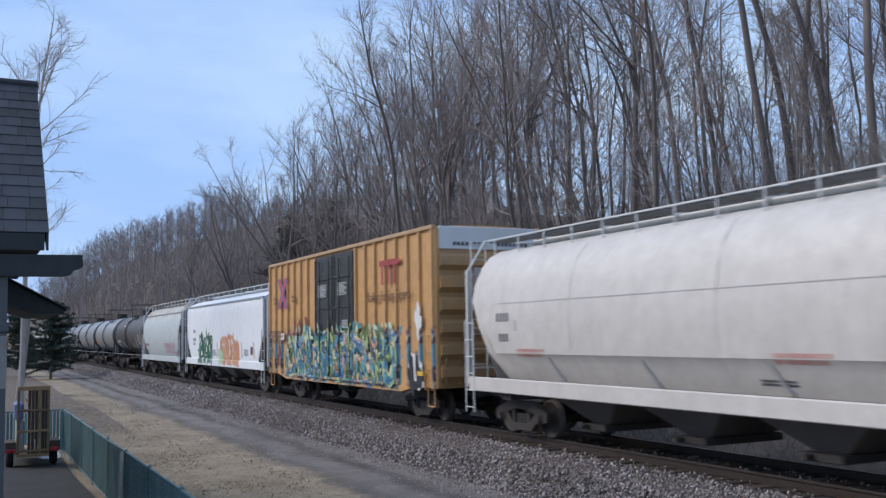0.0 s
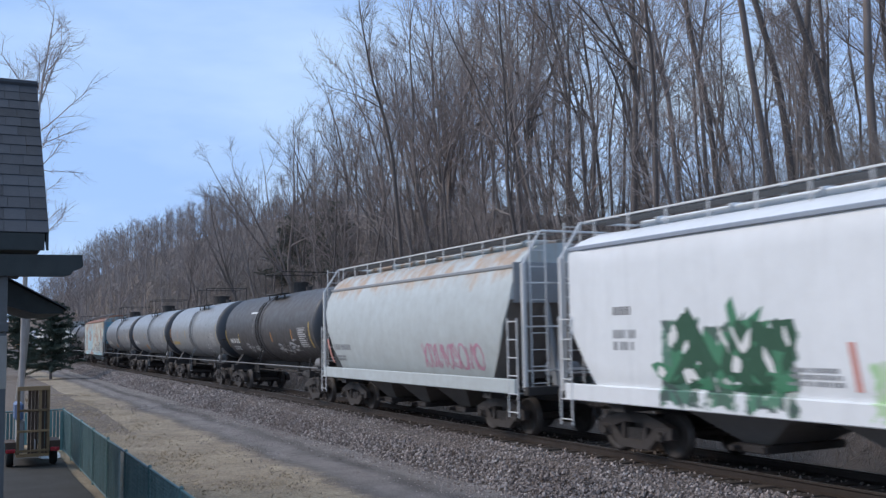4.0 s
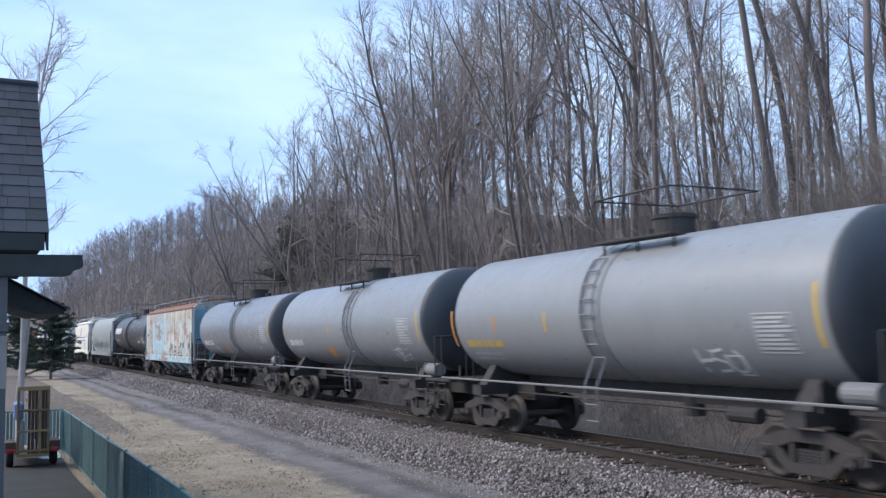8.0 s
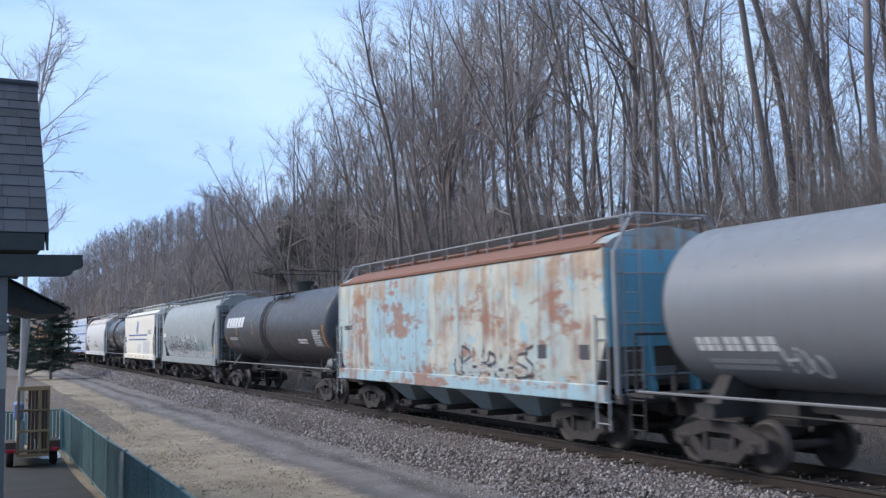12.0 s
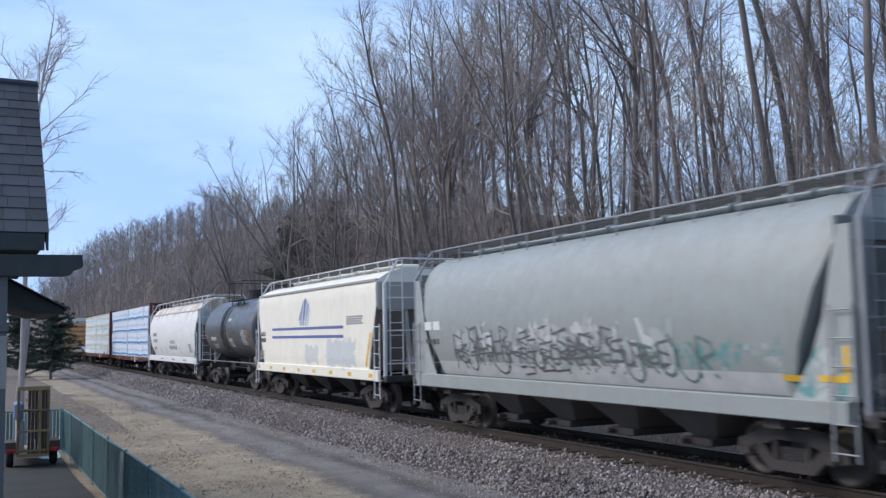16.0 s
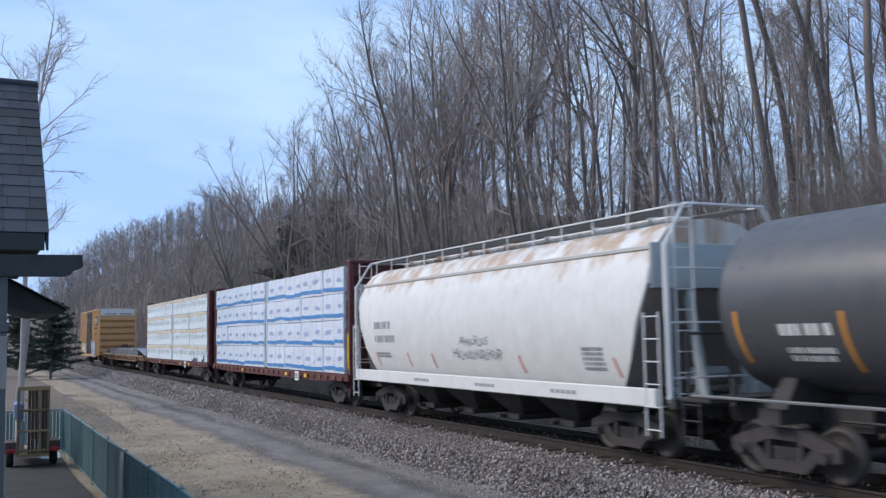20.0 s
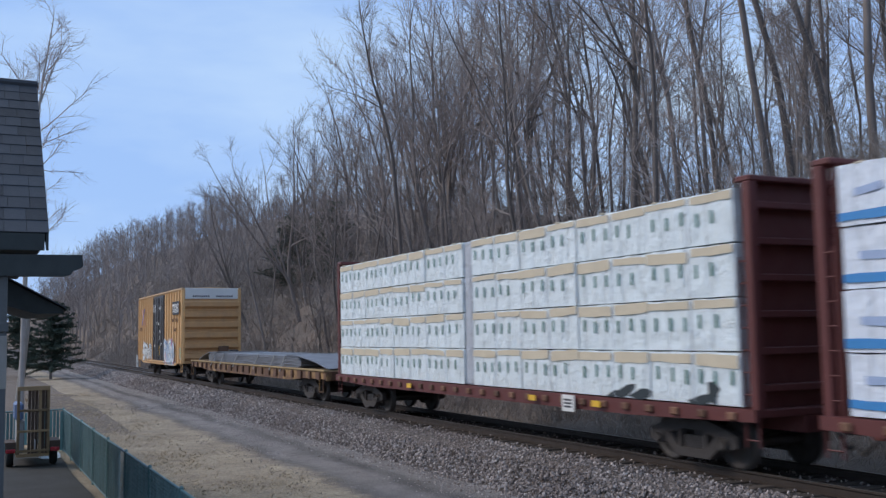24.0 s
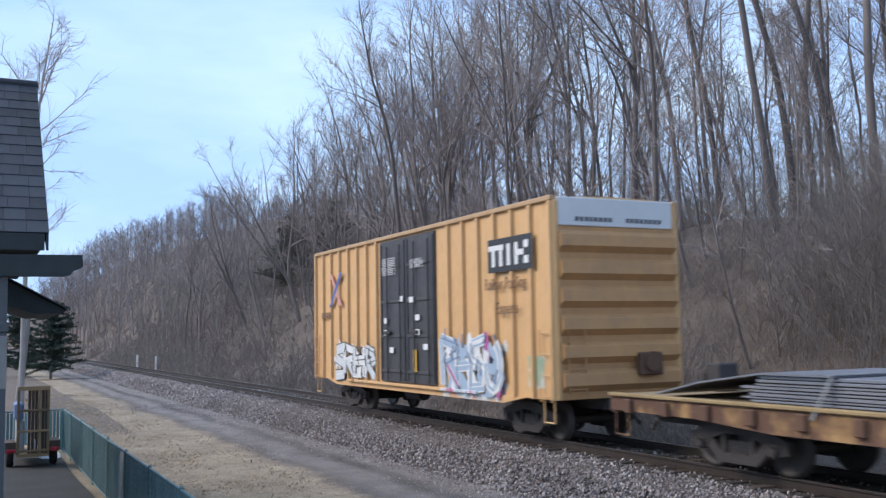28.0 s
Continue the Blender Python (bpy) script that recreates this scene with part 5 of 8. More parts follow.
def boxcar(label, half, side_mat, end_mat, door, door_mat, white_top=True):
    """A high boxcar: ribbed sides, twin plug doors, corrugated ends, ridged roof."""
    car = thing("boxcar", label, "freight car", "cars of the train")
    w, z0, z1 = 1.64, 0.98, 5.29
    bm = bmesh.new()
    loft(bm, [[(x, -w, z0), (x, -w, z1), (x, -0.9, z1 + 0.05), (x, 0, z1 + 0.07), (x, 0.9, z1 + 0.05), (x, w, z1), (x, w, z0)] for x in (-half, half)])
    part("body", bm, side_mat, car)
    for s in (-1, 1):
        bm = bmesh.new()
        soft_box(bm, -half - 0.02, half + 0.02, s * (w + 0.02) - 0.06, s * (w + 0.02) + 0.06, z1 - 0.07, z1 + 0.05, 0.02)
        part("eave_rail", bm, M_TAN, car, "pale roof edge")
        bm = bmesh.new()
        prism(bm, [(-half + 1.2, z0 + 0.01), (half - 1.2, z0 + 0.01), (half - 2.2, z0 - 0.16), (-half + 2.2, z0 - 0.16)], s * w - 0.05, s * w + 0.03)
        part("side_sill", bm, side_mat, car)
        bm = bmesh.new()
        loft(bm, [[(-0.075, 0, z0), (0.075, 0, z0), (0.045, -0.085, z0), (-0.045, -0.085, z0)], [(-0.075, 0, z1 - 0.07), (0.075, 0, z1 - 0.07), (0.045, -0.085, z1 - 0.07), (-0.045, -0.085, z1 - 0.07)]])
        post = mesh_of(bm, side_mat, "side_post")
        x = -half + 0.06
        while x < half:
            if not (door[0] - 0.1 < x < door[1] + 0.1):
                p = part("side_post", post, None, car)
                p.matrix_basis = pose(x, s * w, 0, 0, 0, 0 if s < 0 else 180)
            x += (2 * half - 0.12) / 19
    mid = (door[0] + door[1]) / 2
    for s in (-1, 1):
        for a, b in ((door[0], mid - 0.01), (mid + 0.01, door[1])):
            bm = bmesh.new()
            soft_box(bm, a, b, s * w - 0.06, s * w + 0.06, z0 + 0.08, z1 - 0.12, 0.02)
            d = part("plug_door", bm, door_mat, car, "black plug door")
            bm = bmesh.new()
            for k in range(4):
                z = z0 + 0.35 + k * 1.0
                soft_box(bm, a + 0.12, b - 0.12, s * (w + 0.06) - 0.03, s * (w + 0.06) + 0.03, z, z + 0.09, 0.012)
            for q in (a + 0.1, b - 0.1):
                soft_box(bm, q - 0.05, q + 0.05, s * (w + 0.06) - 0.03, s * (w + 0.06) + 0.03, z0 + 0.15, z1 - 0.2, 0.012)
            part("door_frame", bm, door_mat, d)
            bm = bmesh.new()
            c = a + 0.35 * (b - a)
            rod(bm, (c, s * (w + 0.12), z0 + 0.12), (c, s * (w + 0.12), z1 - 0.3), 0.022, 6)
            rod(bm, (b - 0.3, s * (w + 0.12), z0 + 0.12), (b - 0.3, s * (w + 0.12), z1 - 0.3), 0.022, 6)
            soft_box(bm, c - 0.25, c + 0.25, s * (w + 0.14) - 0.03, s * (w + 0.14) + 0.03, z0 + 1.45, z0 + 1.55, 0.01)
            part("lock_rod", bm, M_UNDER, d)
        bm = bmesh.new()
        soft_box(bm, -4.4, 4.4, s * (w + 0.1) - 0.04, s * (w + 0.1) + 0.04, z0 - 0.02, z0 + 0.06, 0.012)
        part("door_track", bm, side_mat, car)
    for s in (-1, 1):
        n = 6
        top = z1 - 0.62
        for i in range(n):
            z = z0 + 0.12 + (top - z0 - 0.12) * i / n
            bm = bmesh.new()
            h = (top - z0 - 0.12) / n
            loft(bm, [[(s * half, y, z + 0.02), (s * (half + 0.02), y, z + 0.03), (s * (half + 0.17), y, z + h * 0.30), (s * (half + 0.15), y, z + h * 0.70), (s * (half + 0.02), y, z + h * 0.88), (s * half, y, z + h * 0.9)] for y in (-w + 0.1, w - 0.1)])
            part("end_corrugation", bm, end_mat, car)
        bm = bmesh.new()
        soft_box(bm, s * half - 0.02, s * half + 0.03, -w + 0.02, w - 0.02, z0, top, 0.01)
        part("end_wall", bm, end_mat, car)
        for y in (-w + 0.05, w - 0.05):
            bm = bmesh.new()
            soft_box(bm, s * half - 0.05, s * half + 0.06, y - 0.06, y + 0.06, z0, z1 - 0.05, 0.02)
            part("corner_post", bm, side_mat, car)
        bm = bmesh.new()
        soft_box(bm, s * half - 0.03, s * half + 0.05, -w + 0.11, w - 0.11, top + 0.02, z1 + 0.02, 0.015)
        panel = part("end_panel", bm, M_WHITE_STEEL if white_top else end_mat, car, "white painted upper end panel")
        if white_top:
            for y, ln in ((-1.1, 1.0), (0.25, 1.0)):
                bm = bmesh.new()
                for i in range(8):
                    a = y + ln * i / 8
                    box(bm, s * (half + 0.052) - 0.002, s * (half + 0.052) + 0.002, a, a + ln * 0.09, z1 - 0.5, z1 - 0.4)
                part("lettering", bm, M_DARKMARK, panel, "small dark lettering bars")
        ladder(car, s * (half - 0.3), -w - 0.08, z0 - 0.05, z0 + 1.5, side_mat, rung=0.4)
        ladder(car, s * (half - 0.3), w + 0.08, z0 - 0.05, z0 + 1.5, side_mat, rung=0.4)
        ladder(car, s * (half + 0.13), -w + 0.45, z0 + 0.1, z0 + 1.6, end_mat, "y", rung=0.4)
        bm = bmesh.new()
        pipe(bm, [(s * (half - 0.5), -w, z0), (s * (half - 0.5), -w, 0.5), (s * (half - 0.1), -w, 0.5), (s * (half - 0.1), -w, z0)], 0.02, 5)
        part("step", bm, side_mat, car)
    for i in range(14):
        bm = bmesh.new()
        x = -half + 0.6 + (2 * half - 1.2) * i / 13
        loft(bm, [[(x - 0.05, -w, z1), (x + 0.05, -w, z1), (x + 0.05, 0, z1 + 0.07), (x - 0.05, 0, z1 + 0.07)], [(x - 0.03, -w, z1 + 0.04), (x + 0.03, -w, z1 + 0.04), (x + 0.03, 0, z1 + 0.11), (x - 0.03, 0, z1 + 0.11)]])
        part("roof_rib", bm, M_GREY_STEEL, car)
    bm = bmesh.new()
    soft_box(bm, half + 0.1, half + 0.3, 0.35, 0.95, 1.45, 1.95, 0.03)
    rod(bm, (half + 0.3, 0.65, 1.75), (half + 0.36, 0.65, 1.75), 0.22, 12)
    part("brake_gear", bm, M_RUSTY_BOX, car, "rust-brown brake housing")
    bm = bmesh.new()
    box(bm, -half, half, -0.35, 0.35, 0.72, 1.0)
    for s in (-1, 1):
        box(bm, s * (half - 2.1) - 0.2, s * (half - 2.1) + 0.2, -1.45, 1.45, 0.84, 1.0)
    for x in (-3.0, -1.0, 1.0, 3.0):
        box(bm, x - 0.06, x + 0.06, -1.5, 1.5, 0.82, 1.0)
    rod(bm, (-1.6, -0.8, 0.7), (-0.6, -0.8, 0.7), 0.2, 10)
    part("underframe", bm, M_UNDER, car)
    running_gear(car, half, half - 2.1)
    return car, (lambda z: w + 0.088)


def words(car, text, x, z, size, material, lateral, label="", stretch=1.0):
    """Built-in font lettering on the near side."""
    cu = bpy.data.curves.new("words", "FONT")
    cu.body, cu.size, cu.extrude = text, size, 0.003
    tmp = bpy.data.objects.new("words", cu)
    scene.collection.objects.link(tmp)
    me = bpy.data.meshes.new_from_object(tmp.evaluated_get(bpy.context.evaluated_depsgraph_get()))
    bpy.data.objects.remove(tmp)
    me.materials.clear()
    me.materials.append(material)
    ob = part("lettering", me, None, car, label)
    ob.matrix_basis = pose(x, -lateral, z, 90, 0, 0) @ Matrix.Diagonal((stretch, 1, 1, 1))
    return ob


CURVED = [(1.34, 1.30), (1.7, 1.45), (2.1, 1.55), (2.6, 1.60), (3.1, 1.585), (3.6, 1.49), (4.0, 1.31), (4.3, 1.05), (4.48, 0.7), (4.55, 0.0)]
WAIST = [(1.34, 1.2), (1.9, 1.51), (1.94, 1.55), (2.3, 1.59), (2.6, 1.60), (3.1, 1.585), (3.6, 1.49), (4.0, 1.31), (4.3, 1.05), (4.48, 0.7), (4.55, 0.0)]
FLAT = [(1.34, 1.52), (1.5, 1.56), (4.08, 1.56), (4.12, 1.52), (4.35, 1.15), (4.5, 0.6), (4.55, 0.0)]
WHITE_PAINT = (0.66, 0.655, 0.64)
GREEN, TEAL, SKY, NAVY, LIME, CREAM = (0.03, 0.13, 0.06), (0.04, 0.24, 0.27), (0.09, 0.32, 0.55), (0.03, 0.06, 0.25), (0.33, 0.52, 0.14), (0.75, 0.62, 0.36)
M_BLACKHEAD = paint("black_head", (0.048, 0.054, 0.064), rough=0.45, dust=0.12)
M_RUSTY_BOX = plain("rusty_housing", (0.14, 0.075, 0.045), 0.8, 0, 0.35, 4, 30, 0.003)
M_TAN = plain("weathered_tan_paint", (0.47, 0.30, 0.155), 0.6, 0, 0.2, 2, 25, 0.002)


def put(car, centre):
    CARS.append((car, centre))
    return car


def car_pale_hopper():
    m = paint("pale_grey_car", (0.66, 0.62, 0.575), dust=0.22, rust=0.05)
    c, hw = hopper("dusty white round-sided covered hopper", 9.18, WAIST, m, M_GREY_STEEL, M_WHITE_STEEL, bays=4, inset=0.5, slope_x=1.1, slope_z=3.2)
    lettering(c, -7.45, -6.85, 2.68, 2.9, 1, M_SOFTMARK, hw, 2, fill=0.9)
    lettering(c, -7.35, -6.85, 2.22, 2.42, 1, M_SOFTMARK, hw, 3, fill=0.9)
    for x in (-5.4, -2.2, 1.0, 4.2):
        bm = bmesh.new()
        loft(bm, [[(x, -1.5, 1.88), (x + 0.06, -1.5, 1.88), (x + 0.06, -1.55, 1.9), (x, -1.55, 1.9)], [(x + 0.25, -1.2, 1.36), (x + 0.31, -1.2, 1.36), (x + 0.31, -1.3, 1.36), (x + 0.25, -1.3, 1.36)]])
        part("bay_stiffener", bm, M_SEAM, c, "slanted stiffener under the side")
    patch(c, -6.65, -6.5, 2.45, 2.7, M_SEAM, hw, "data_stencil", "small grey stencil")
    seams(c, (-4.4, 0.0, 4.4), 1.45, 4.3, hw, 3.1, 7.4)
    for x, z in ((-6.6, 1.88), (1.2, 1.86)):
        lettering(c, x, x + 1.2, z, z + 0.2, 2, M_REDMARK, hw, 4, "faded red lettering bars")
    lettering(c, 0.7, 1.5, 1.5, 1.62, 2, M_DARKMARK, hw, 5)
    return put(c, -12.43)


def car_yellow_box():
    colours = [SKY, TEAL, (0.05, 0.20, 0.42), LIME, GREEN, (0.10, 0.36, 0.50), CREAM, NAVY, (0.55, 0.30, 0.18)]
    m = paint("yellow_car", (0.62, 0.335, 0.118), dust=0.35, rust=0.2, zones=[(-5.6, 5.5, 0.85, 2.55, colours, 0.36, 1.0, (0.02, 0.05, 0.12)), (-7.5, -5.0, 1.1, 1.9, [(0.30, 0.12, 0.05), LIME], 0.3, 0.2, (0.2, 0.1, 0.05))])
    # dusty end paint, darker than the sides: the end's shade is in the colour
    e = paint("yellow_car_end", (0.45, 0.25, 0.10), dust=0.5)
    d = paint("black_door", (0.022, 0.021, 0.022), dust=0.08, zones=[(-2.4, 2.4, 0.85, 2.55, colours, 0.36, 1.0, (0.02, 0.05, 0.12))])
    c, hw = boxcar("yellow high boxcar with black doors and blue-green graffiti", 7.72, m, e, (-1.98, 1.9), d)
    hd = (lambda z: 1.75)
    data_plate(c, -1.4, -0.65, 3.8, 4.12, hd, 5)
    data_plate(c, 0.55, 1.3, 3.8, 4.12, hd, 6)
    data_plate(c, 0.95, 1.4, 2.72, 2.88, hd, 7)
    words(c, "Railcar Pooling Experts", 3.15, 3.42, 0.44, M_BROWN_TEXT, 1.733, "brown lettering", 0.78)
    red = plain("dull_red_paint", (0.36, 0.05, 0.05), 0.6)
    for x in (4.25, 4.7, 5.15):
        patch(c, x, x + 0.14, 3.9, 4.55, red, hw, "emblem_bar", "dull red emblem bar")
    patch(c, 4.1, 5.6, 4.45, 4.62, red, hw, "emblem_bar", "dull red emblem bar")
    bright = plain("bright_red_paint", (0.55, 0.07, 0.06), 0.6)
    for dx in (0.95, -0.95):
        for off, wide, mt in ((0.0, 0.13, bright), (-0.17, 0.05, M_BLUEMARK), (0.17, 0.05, M_BLUEMARK)):
            patch(c, -5.75 - dx / 2 + off - wide, -5.75 - dx / 2 + off + wide, 3.5, 4.68, mt, (lambda z, q=dx, o=off: hw(z) + (0.003 if q > 0 else 0) + abs(o) * 0.01), "cross_bar", "diagonal painted bar", dx)
    for x in (-7.0, -4.6):
        lettering(c, x, x + 0.5, 3.7, 4.0, 2, M_BROWN_TEXT, hw, 8)
    for x in (-7.2, -6.4):
        lettering(c, x, x + 0.7, 2.2, 2.7, 3, M_BROWN_TEXT, hw, 12)
    patch(c, -6.0, -5.6, 2.3, 2.55, M_WHITE, hw)
    blk = plain("black_spray", (0.02, 0.02, 0.025), 0.6)
    wine = plain("wine_spray", (0.20, 0.05, 0.05), 0.7)
    rng = random.Random(12)
    for mat, label, spots in ((M_WHITE, "white sprayed blotch", ((6.85, 3.1, 0.12, 0.2), (6.72, 2.85, 0.16, 0.22), (6.95, 2.75, 0.12, 0.18), (6.8, 2.5, 0.08, 0.2), (6.6, 1.5, 0.4, 0.5), (6.85, 1.1, 0.25, 0.18))),
                              (blk, "black sprayed shape", ((6.35, 1.35, 0.16, 0.55), (6.75, 1.5, 0.14, 0.45), (6.6, 1.05, 0.42, 0.12), (6.95, 1.2, 0.12, 0.3)))):
        bm = bmesh.new()
        for cx, cz, rx, rz in spots:
            blob(bm, cx, cz, rx, rz, (lambda z, k=mat: 1.736 if k is M_WHITE else 1.742), rng, 0.1, 11, 0.25)
        part("sprayed_shape", bm, mat, c, label)
    bm = bmesh.new()
    for cx, cz in ((-5.1, 2.2), (-4.8, 2.45), (-4.2, 2.65), (-3.6, 2.75), (-2.9, 2.85), (-6.4, 1.5), (-6.2, 1.9)):
        blob(bm, cx, cz, 0.14, 0.3, (lambda z: 1.734), rng, 0.2, 9, 0.4)
    part("sprayed_shape", bm, wine, c, "wine-red sprayed drips")
    tones = [plain("deep_blue_spray", (0.05, 0.16, 0.31), 0.6), plain("sky_blue_spray", (0.11, 0.33, 0.46), 0.6), plain("olive_spray", (0.12, 0.18, 0.05), 0.6), plain("cream_spray", (0.70, 0.60, 0.36), 0.6), plain("salmon_spray", (0.62, 0.33, 0.22), 0.6), plain("pale_spray_edge", (0.62, 0.70, 0.72), 0.6), plain("ink_spray", (0.02, 0.03, 0.07), 0.6), plain("lime_spray", (0.36, 0.50, 0.20), 0.6), plain("teal_spray", (0.05, 0.27, 0.30), 0.6), plain("mint_spray_edge", (0.50, 0.66, 0.48), 0.6)]
    graffiti(c, -5.3, 5.2, 1.05, 2.35, [(tones[2], 0.9, 1.0), (tones[7], 0.9, 0.9), (tones[3], 0.5, 0.7)], (lambda z: 1.728), 3, 70, 0.34)
    piece(c, -5.2, 0.0, 1.0, 2.45, 6, [tones[1], tones[0], tones[8], tones[1], tones[3]], tones[5], tones[5], tones[6], (lambda z: 1.738), 4, "blue and teal sprayed letters")
    piece(c, 0.1, 5.2, 1.0, 2.5, 6, [tones[1], tones[0], tones[7], tones[8], tones[2], tones[4]], tones[9], tones[5], tones[6], (lambda z: 1.738), 11, "blue and green sprayed letters")
    graffiti(c, -5.3, 5.3, 1.0, 2.2, [(tones[3], 0.5, 0.45), (tones[0], 0.9, 0.5), (tones[2], 0.6, 0.45), (tones[4], 0.35, 0.45), (tones[1], 0.8, 0.4), (tones[6], 0.6, 0.3)], (lambda z: 1.752), 5, 80, 0.30)
    graffiti(c, -5.3, 5.3, 2.3, 2.75, [(tones[2], 0.5, 0.6), (tones[9], 0.6, 0.5), (tones[3], 0.3, 0.4), (tones[8], 0.4, 0.5)], (lambda z: 1.735), 6, 44, 0.30)
    patch(c, 6.75, 7.15, 1.3, 1.42, M_YELLOW, (lambda z: 1.748))
    return put(c, -30.8)


def car_painted_hopper():
    m = paint("bright_white_car", (0.78, 0.80, 0.81), dust=0.08, rust=0.0, zones=[
        *[(x, x + w, 1.1, zz, [(0.03, 0.12, 0.07), (0.05, 0.20, 0.11), (0.02, 0.08, 0.05), (0.04, 0.16, 0.1)], 0.5, 1.0, (0.02, 0.06, 0.05)) for x, w, zz in ((-4.8, 1.0, 2.6), (-3.7, 0.8, 2.5), (-2.8, 1.2, 2.45))],
        *[(x, x + w, 1.1, zz, [(0.60, 0.28, 0.14), (0.55, 0.24, 0.11), (0.64, 0.34, 0.2)], 0.6, 1.0, (0.6, 0.28, 0.14)) for x, w, zz in ((0.15, 1.3, 2.5), (1.5, 1.0, 2.55), (2.55, 1.25, 2.3))],
        (-0.3, 0.7, 1.1, 1.9, [(0.36, 0.58, 0.30), (0.44, 0.62, 0.36)], 0.4, 1.0, (0.5, 0.6, 0.45))])
    # end in blue-grey: the shade on a white end, put into the colour
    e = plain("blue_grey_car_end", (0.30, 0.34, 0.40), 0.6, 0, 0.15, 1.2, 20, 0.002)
    c, hw = hopper("bright white covered hopper with green and orange graffiti", 8.2, FLAT, m, e, M_WHITE_STEEL, bays=3, eave=4.12, slope_z=2.5, slope_x=0.85, bay_mat=plain("grey_bay", (0.16, 0.152, 0.146), 0.8))
    lettering(c, -6.2, -5.65, 2.72, 2.94, 1, M_SOFTMARK, hw, 2)
    lettering(c, -6.2, -5.5, 2.05, 2.5, 2, M_GREY_STEEL, hw, 3)
    dark, leaf, rose = plain("dark_green_spray", (0.025, 0.09, 0.05), 0.6), plain("leaf_green_spray", (0.06, 0.22, 0.12), 0.6), plain("orange_spray", (0.60, 0.27, 0.13), 0.6)
    graffiti(c, -4.9, -1.7, 1.5, 2.45, [(leaf, 0.6, 1.0), (dark, 0.8, 0.9), (M_WHITE, 0.5, 0.45)], hw, 6, 26, 0.42, "green sprayed lettering shapes")
    graffiti(c, 0.15, 3.7, 1.5, 2.35, [(rose, 0.9, 0.9), (M_WHITE, 0.5, 0.4)], hw, 9, 24, 0.42, "orange sprayed lettering shapes")
    patch(c, 5.75, 6.15, 1.65, 2.0, M_DARKMARK, hw)
    for x in (-0.55, 4.2, 6.3):
        patch(c, x, x + 0.13, 1.5, 2.2, M_REDMARK, hw, "brush_mark", "faded red stroke", -0.12)
    lettering(c, 4.6, 5.4, 1.6, 1.9, 4, M_GREY_STEEL, hw, 5)
    lettering(c, -1.8, -0.7, 1.55, 1.85, 3, M_GREY_STEEL, hw, 6)
    return put(c, -47.7)


def car_stained_hopper():
    m = paint("aged_white_car", (0.50, 0.545, 0.545), dust=0.22, top_rust=3.6)
    c, hw = hopper("aged white round-sided covered hopper stained with rust", 6.85, CURVED, m, M_GREY_STEEL, M_WHITE_STEEL, bays=3, eave=3.98, slope_x=0.95, slope_z=3.2)
    pink = plain("pink_spray", (0.55, 0.28, 0.36), 0.6)
    tag(c, 1.5, 4.9, 1.5, 2.2, pink, hw, 8, 0.06, 5, "pink sprayed tag")
    lettering(c, -5.6, -4.0, 1.95, 2.2, 1, M_GREY_STEEL, hw, 4)
    lettering(c, -5.6, -4.6, 1.6, 1.8, 2, M_GREY_STEEL, hw, 5)
    patch(c, -6.1, -5.95, 1.5, 2.3, M_REDMARK, hw, "brush_mark", "faded red stroke", -0.1)
    return put(c, -64.2)


def tank_marks(c, hw, text, plate, bars, ink=M_WHITE):
    x0, x1, z0, z1 = text[0], text[1] + 0.1, text[2], text[3]
    lettering(c, x0, x1, z0, z1, 1, ink, hw, 3, "lettering bars", 0.85)
    lettering(c, x0 + 0.1, x1 - 0.2, z0 - 0.32, z0 - 0.1, 2, M_DULL_WHITE, hw, 4)
    data_plate(c, *plate, hw)
    for i, (x, z0, z1) in enumerate(bars):
        patch(c, x - 0.04, x + 0.04, z0, z1, M_DULL_YELLOW if i % 2 == 0 else M_ORANGE, hw, "reflector_strip", "yellow reflective strip")


def car_black_tank():
    m = paint("faded_black_tank", (0.058, 0.056, 0.058), rough=0.5, dust=0.12)
    c, hw = tank("faded black tank car with white tags", 7.6, m, M_BLACKHEAD, pc=0.37, lx=-0.69)
    tank_marks(c, hw, (-5.9, -4.45, 2.16, 2.4), (4.85, 5.65, 2.06, 2.7), ((6.15, 2.0, 2.95), (1.07, 2.2, 2.62), (-4.2, 2.2, 2.6), (3.9, 2.3, 2.7), (-6.5, 2.0, 2.8)))
    pale = plain("pale_spray", (0.42, 0.42, 0.42), 0.7)
    scrawl(c, -3.2, -2.2, 1.72, 2.2, pale, hw, 2)
    scrawl(c, -1.9, -1.1, 1.75, 2.1, pale, hw, 3)
    scrawl(c, 1.55, 3.3, 1.68, 2.15, pale, hw, 6, "pale sprayed tag")
    scrawl(c, 3.4, 4.5, 1.8, 2.35, pale, hw, 8)
    patch(c, -2.3, -1.1, 3.45, 3.52, M_WHITE, hw)
    # pale spill streaks down the shell under the fittings
    spill = plain("pale_spill", (0.24, 0.235, 0.23), 0.7, 0, 0.35, 3, 20, 0.0)
    rng = random.Random(14)
    for x, z0, z1, w in ((-1.55, 2.3, 3.7, 0.06), (-1.35, 2.9, 3.9, 0.05), (-0.2, 3.0, 4.1, 0.07), (0.05, 2.5, 3.9, 0.05), (-1.7, 2.0, 3.1, 0.04)):
        bm = bmesh.new()
        blob(bm, x, (z0 + z1) / 2, w, (z1 - z0) / 2, (lambda z: hw(z) + 0.006), rng, 0.03, 14, 0.4)
        part("spill_streak", bm, spill, c, "pale spill streak")
    return put(c, -78.9)


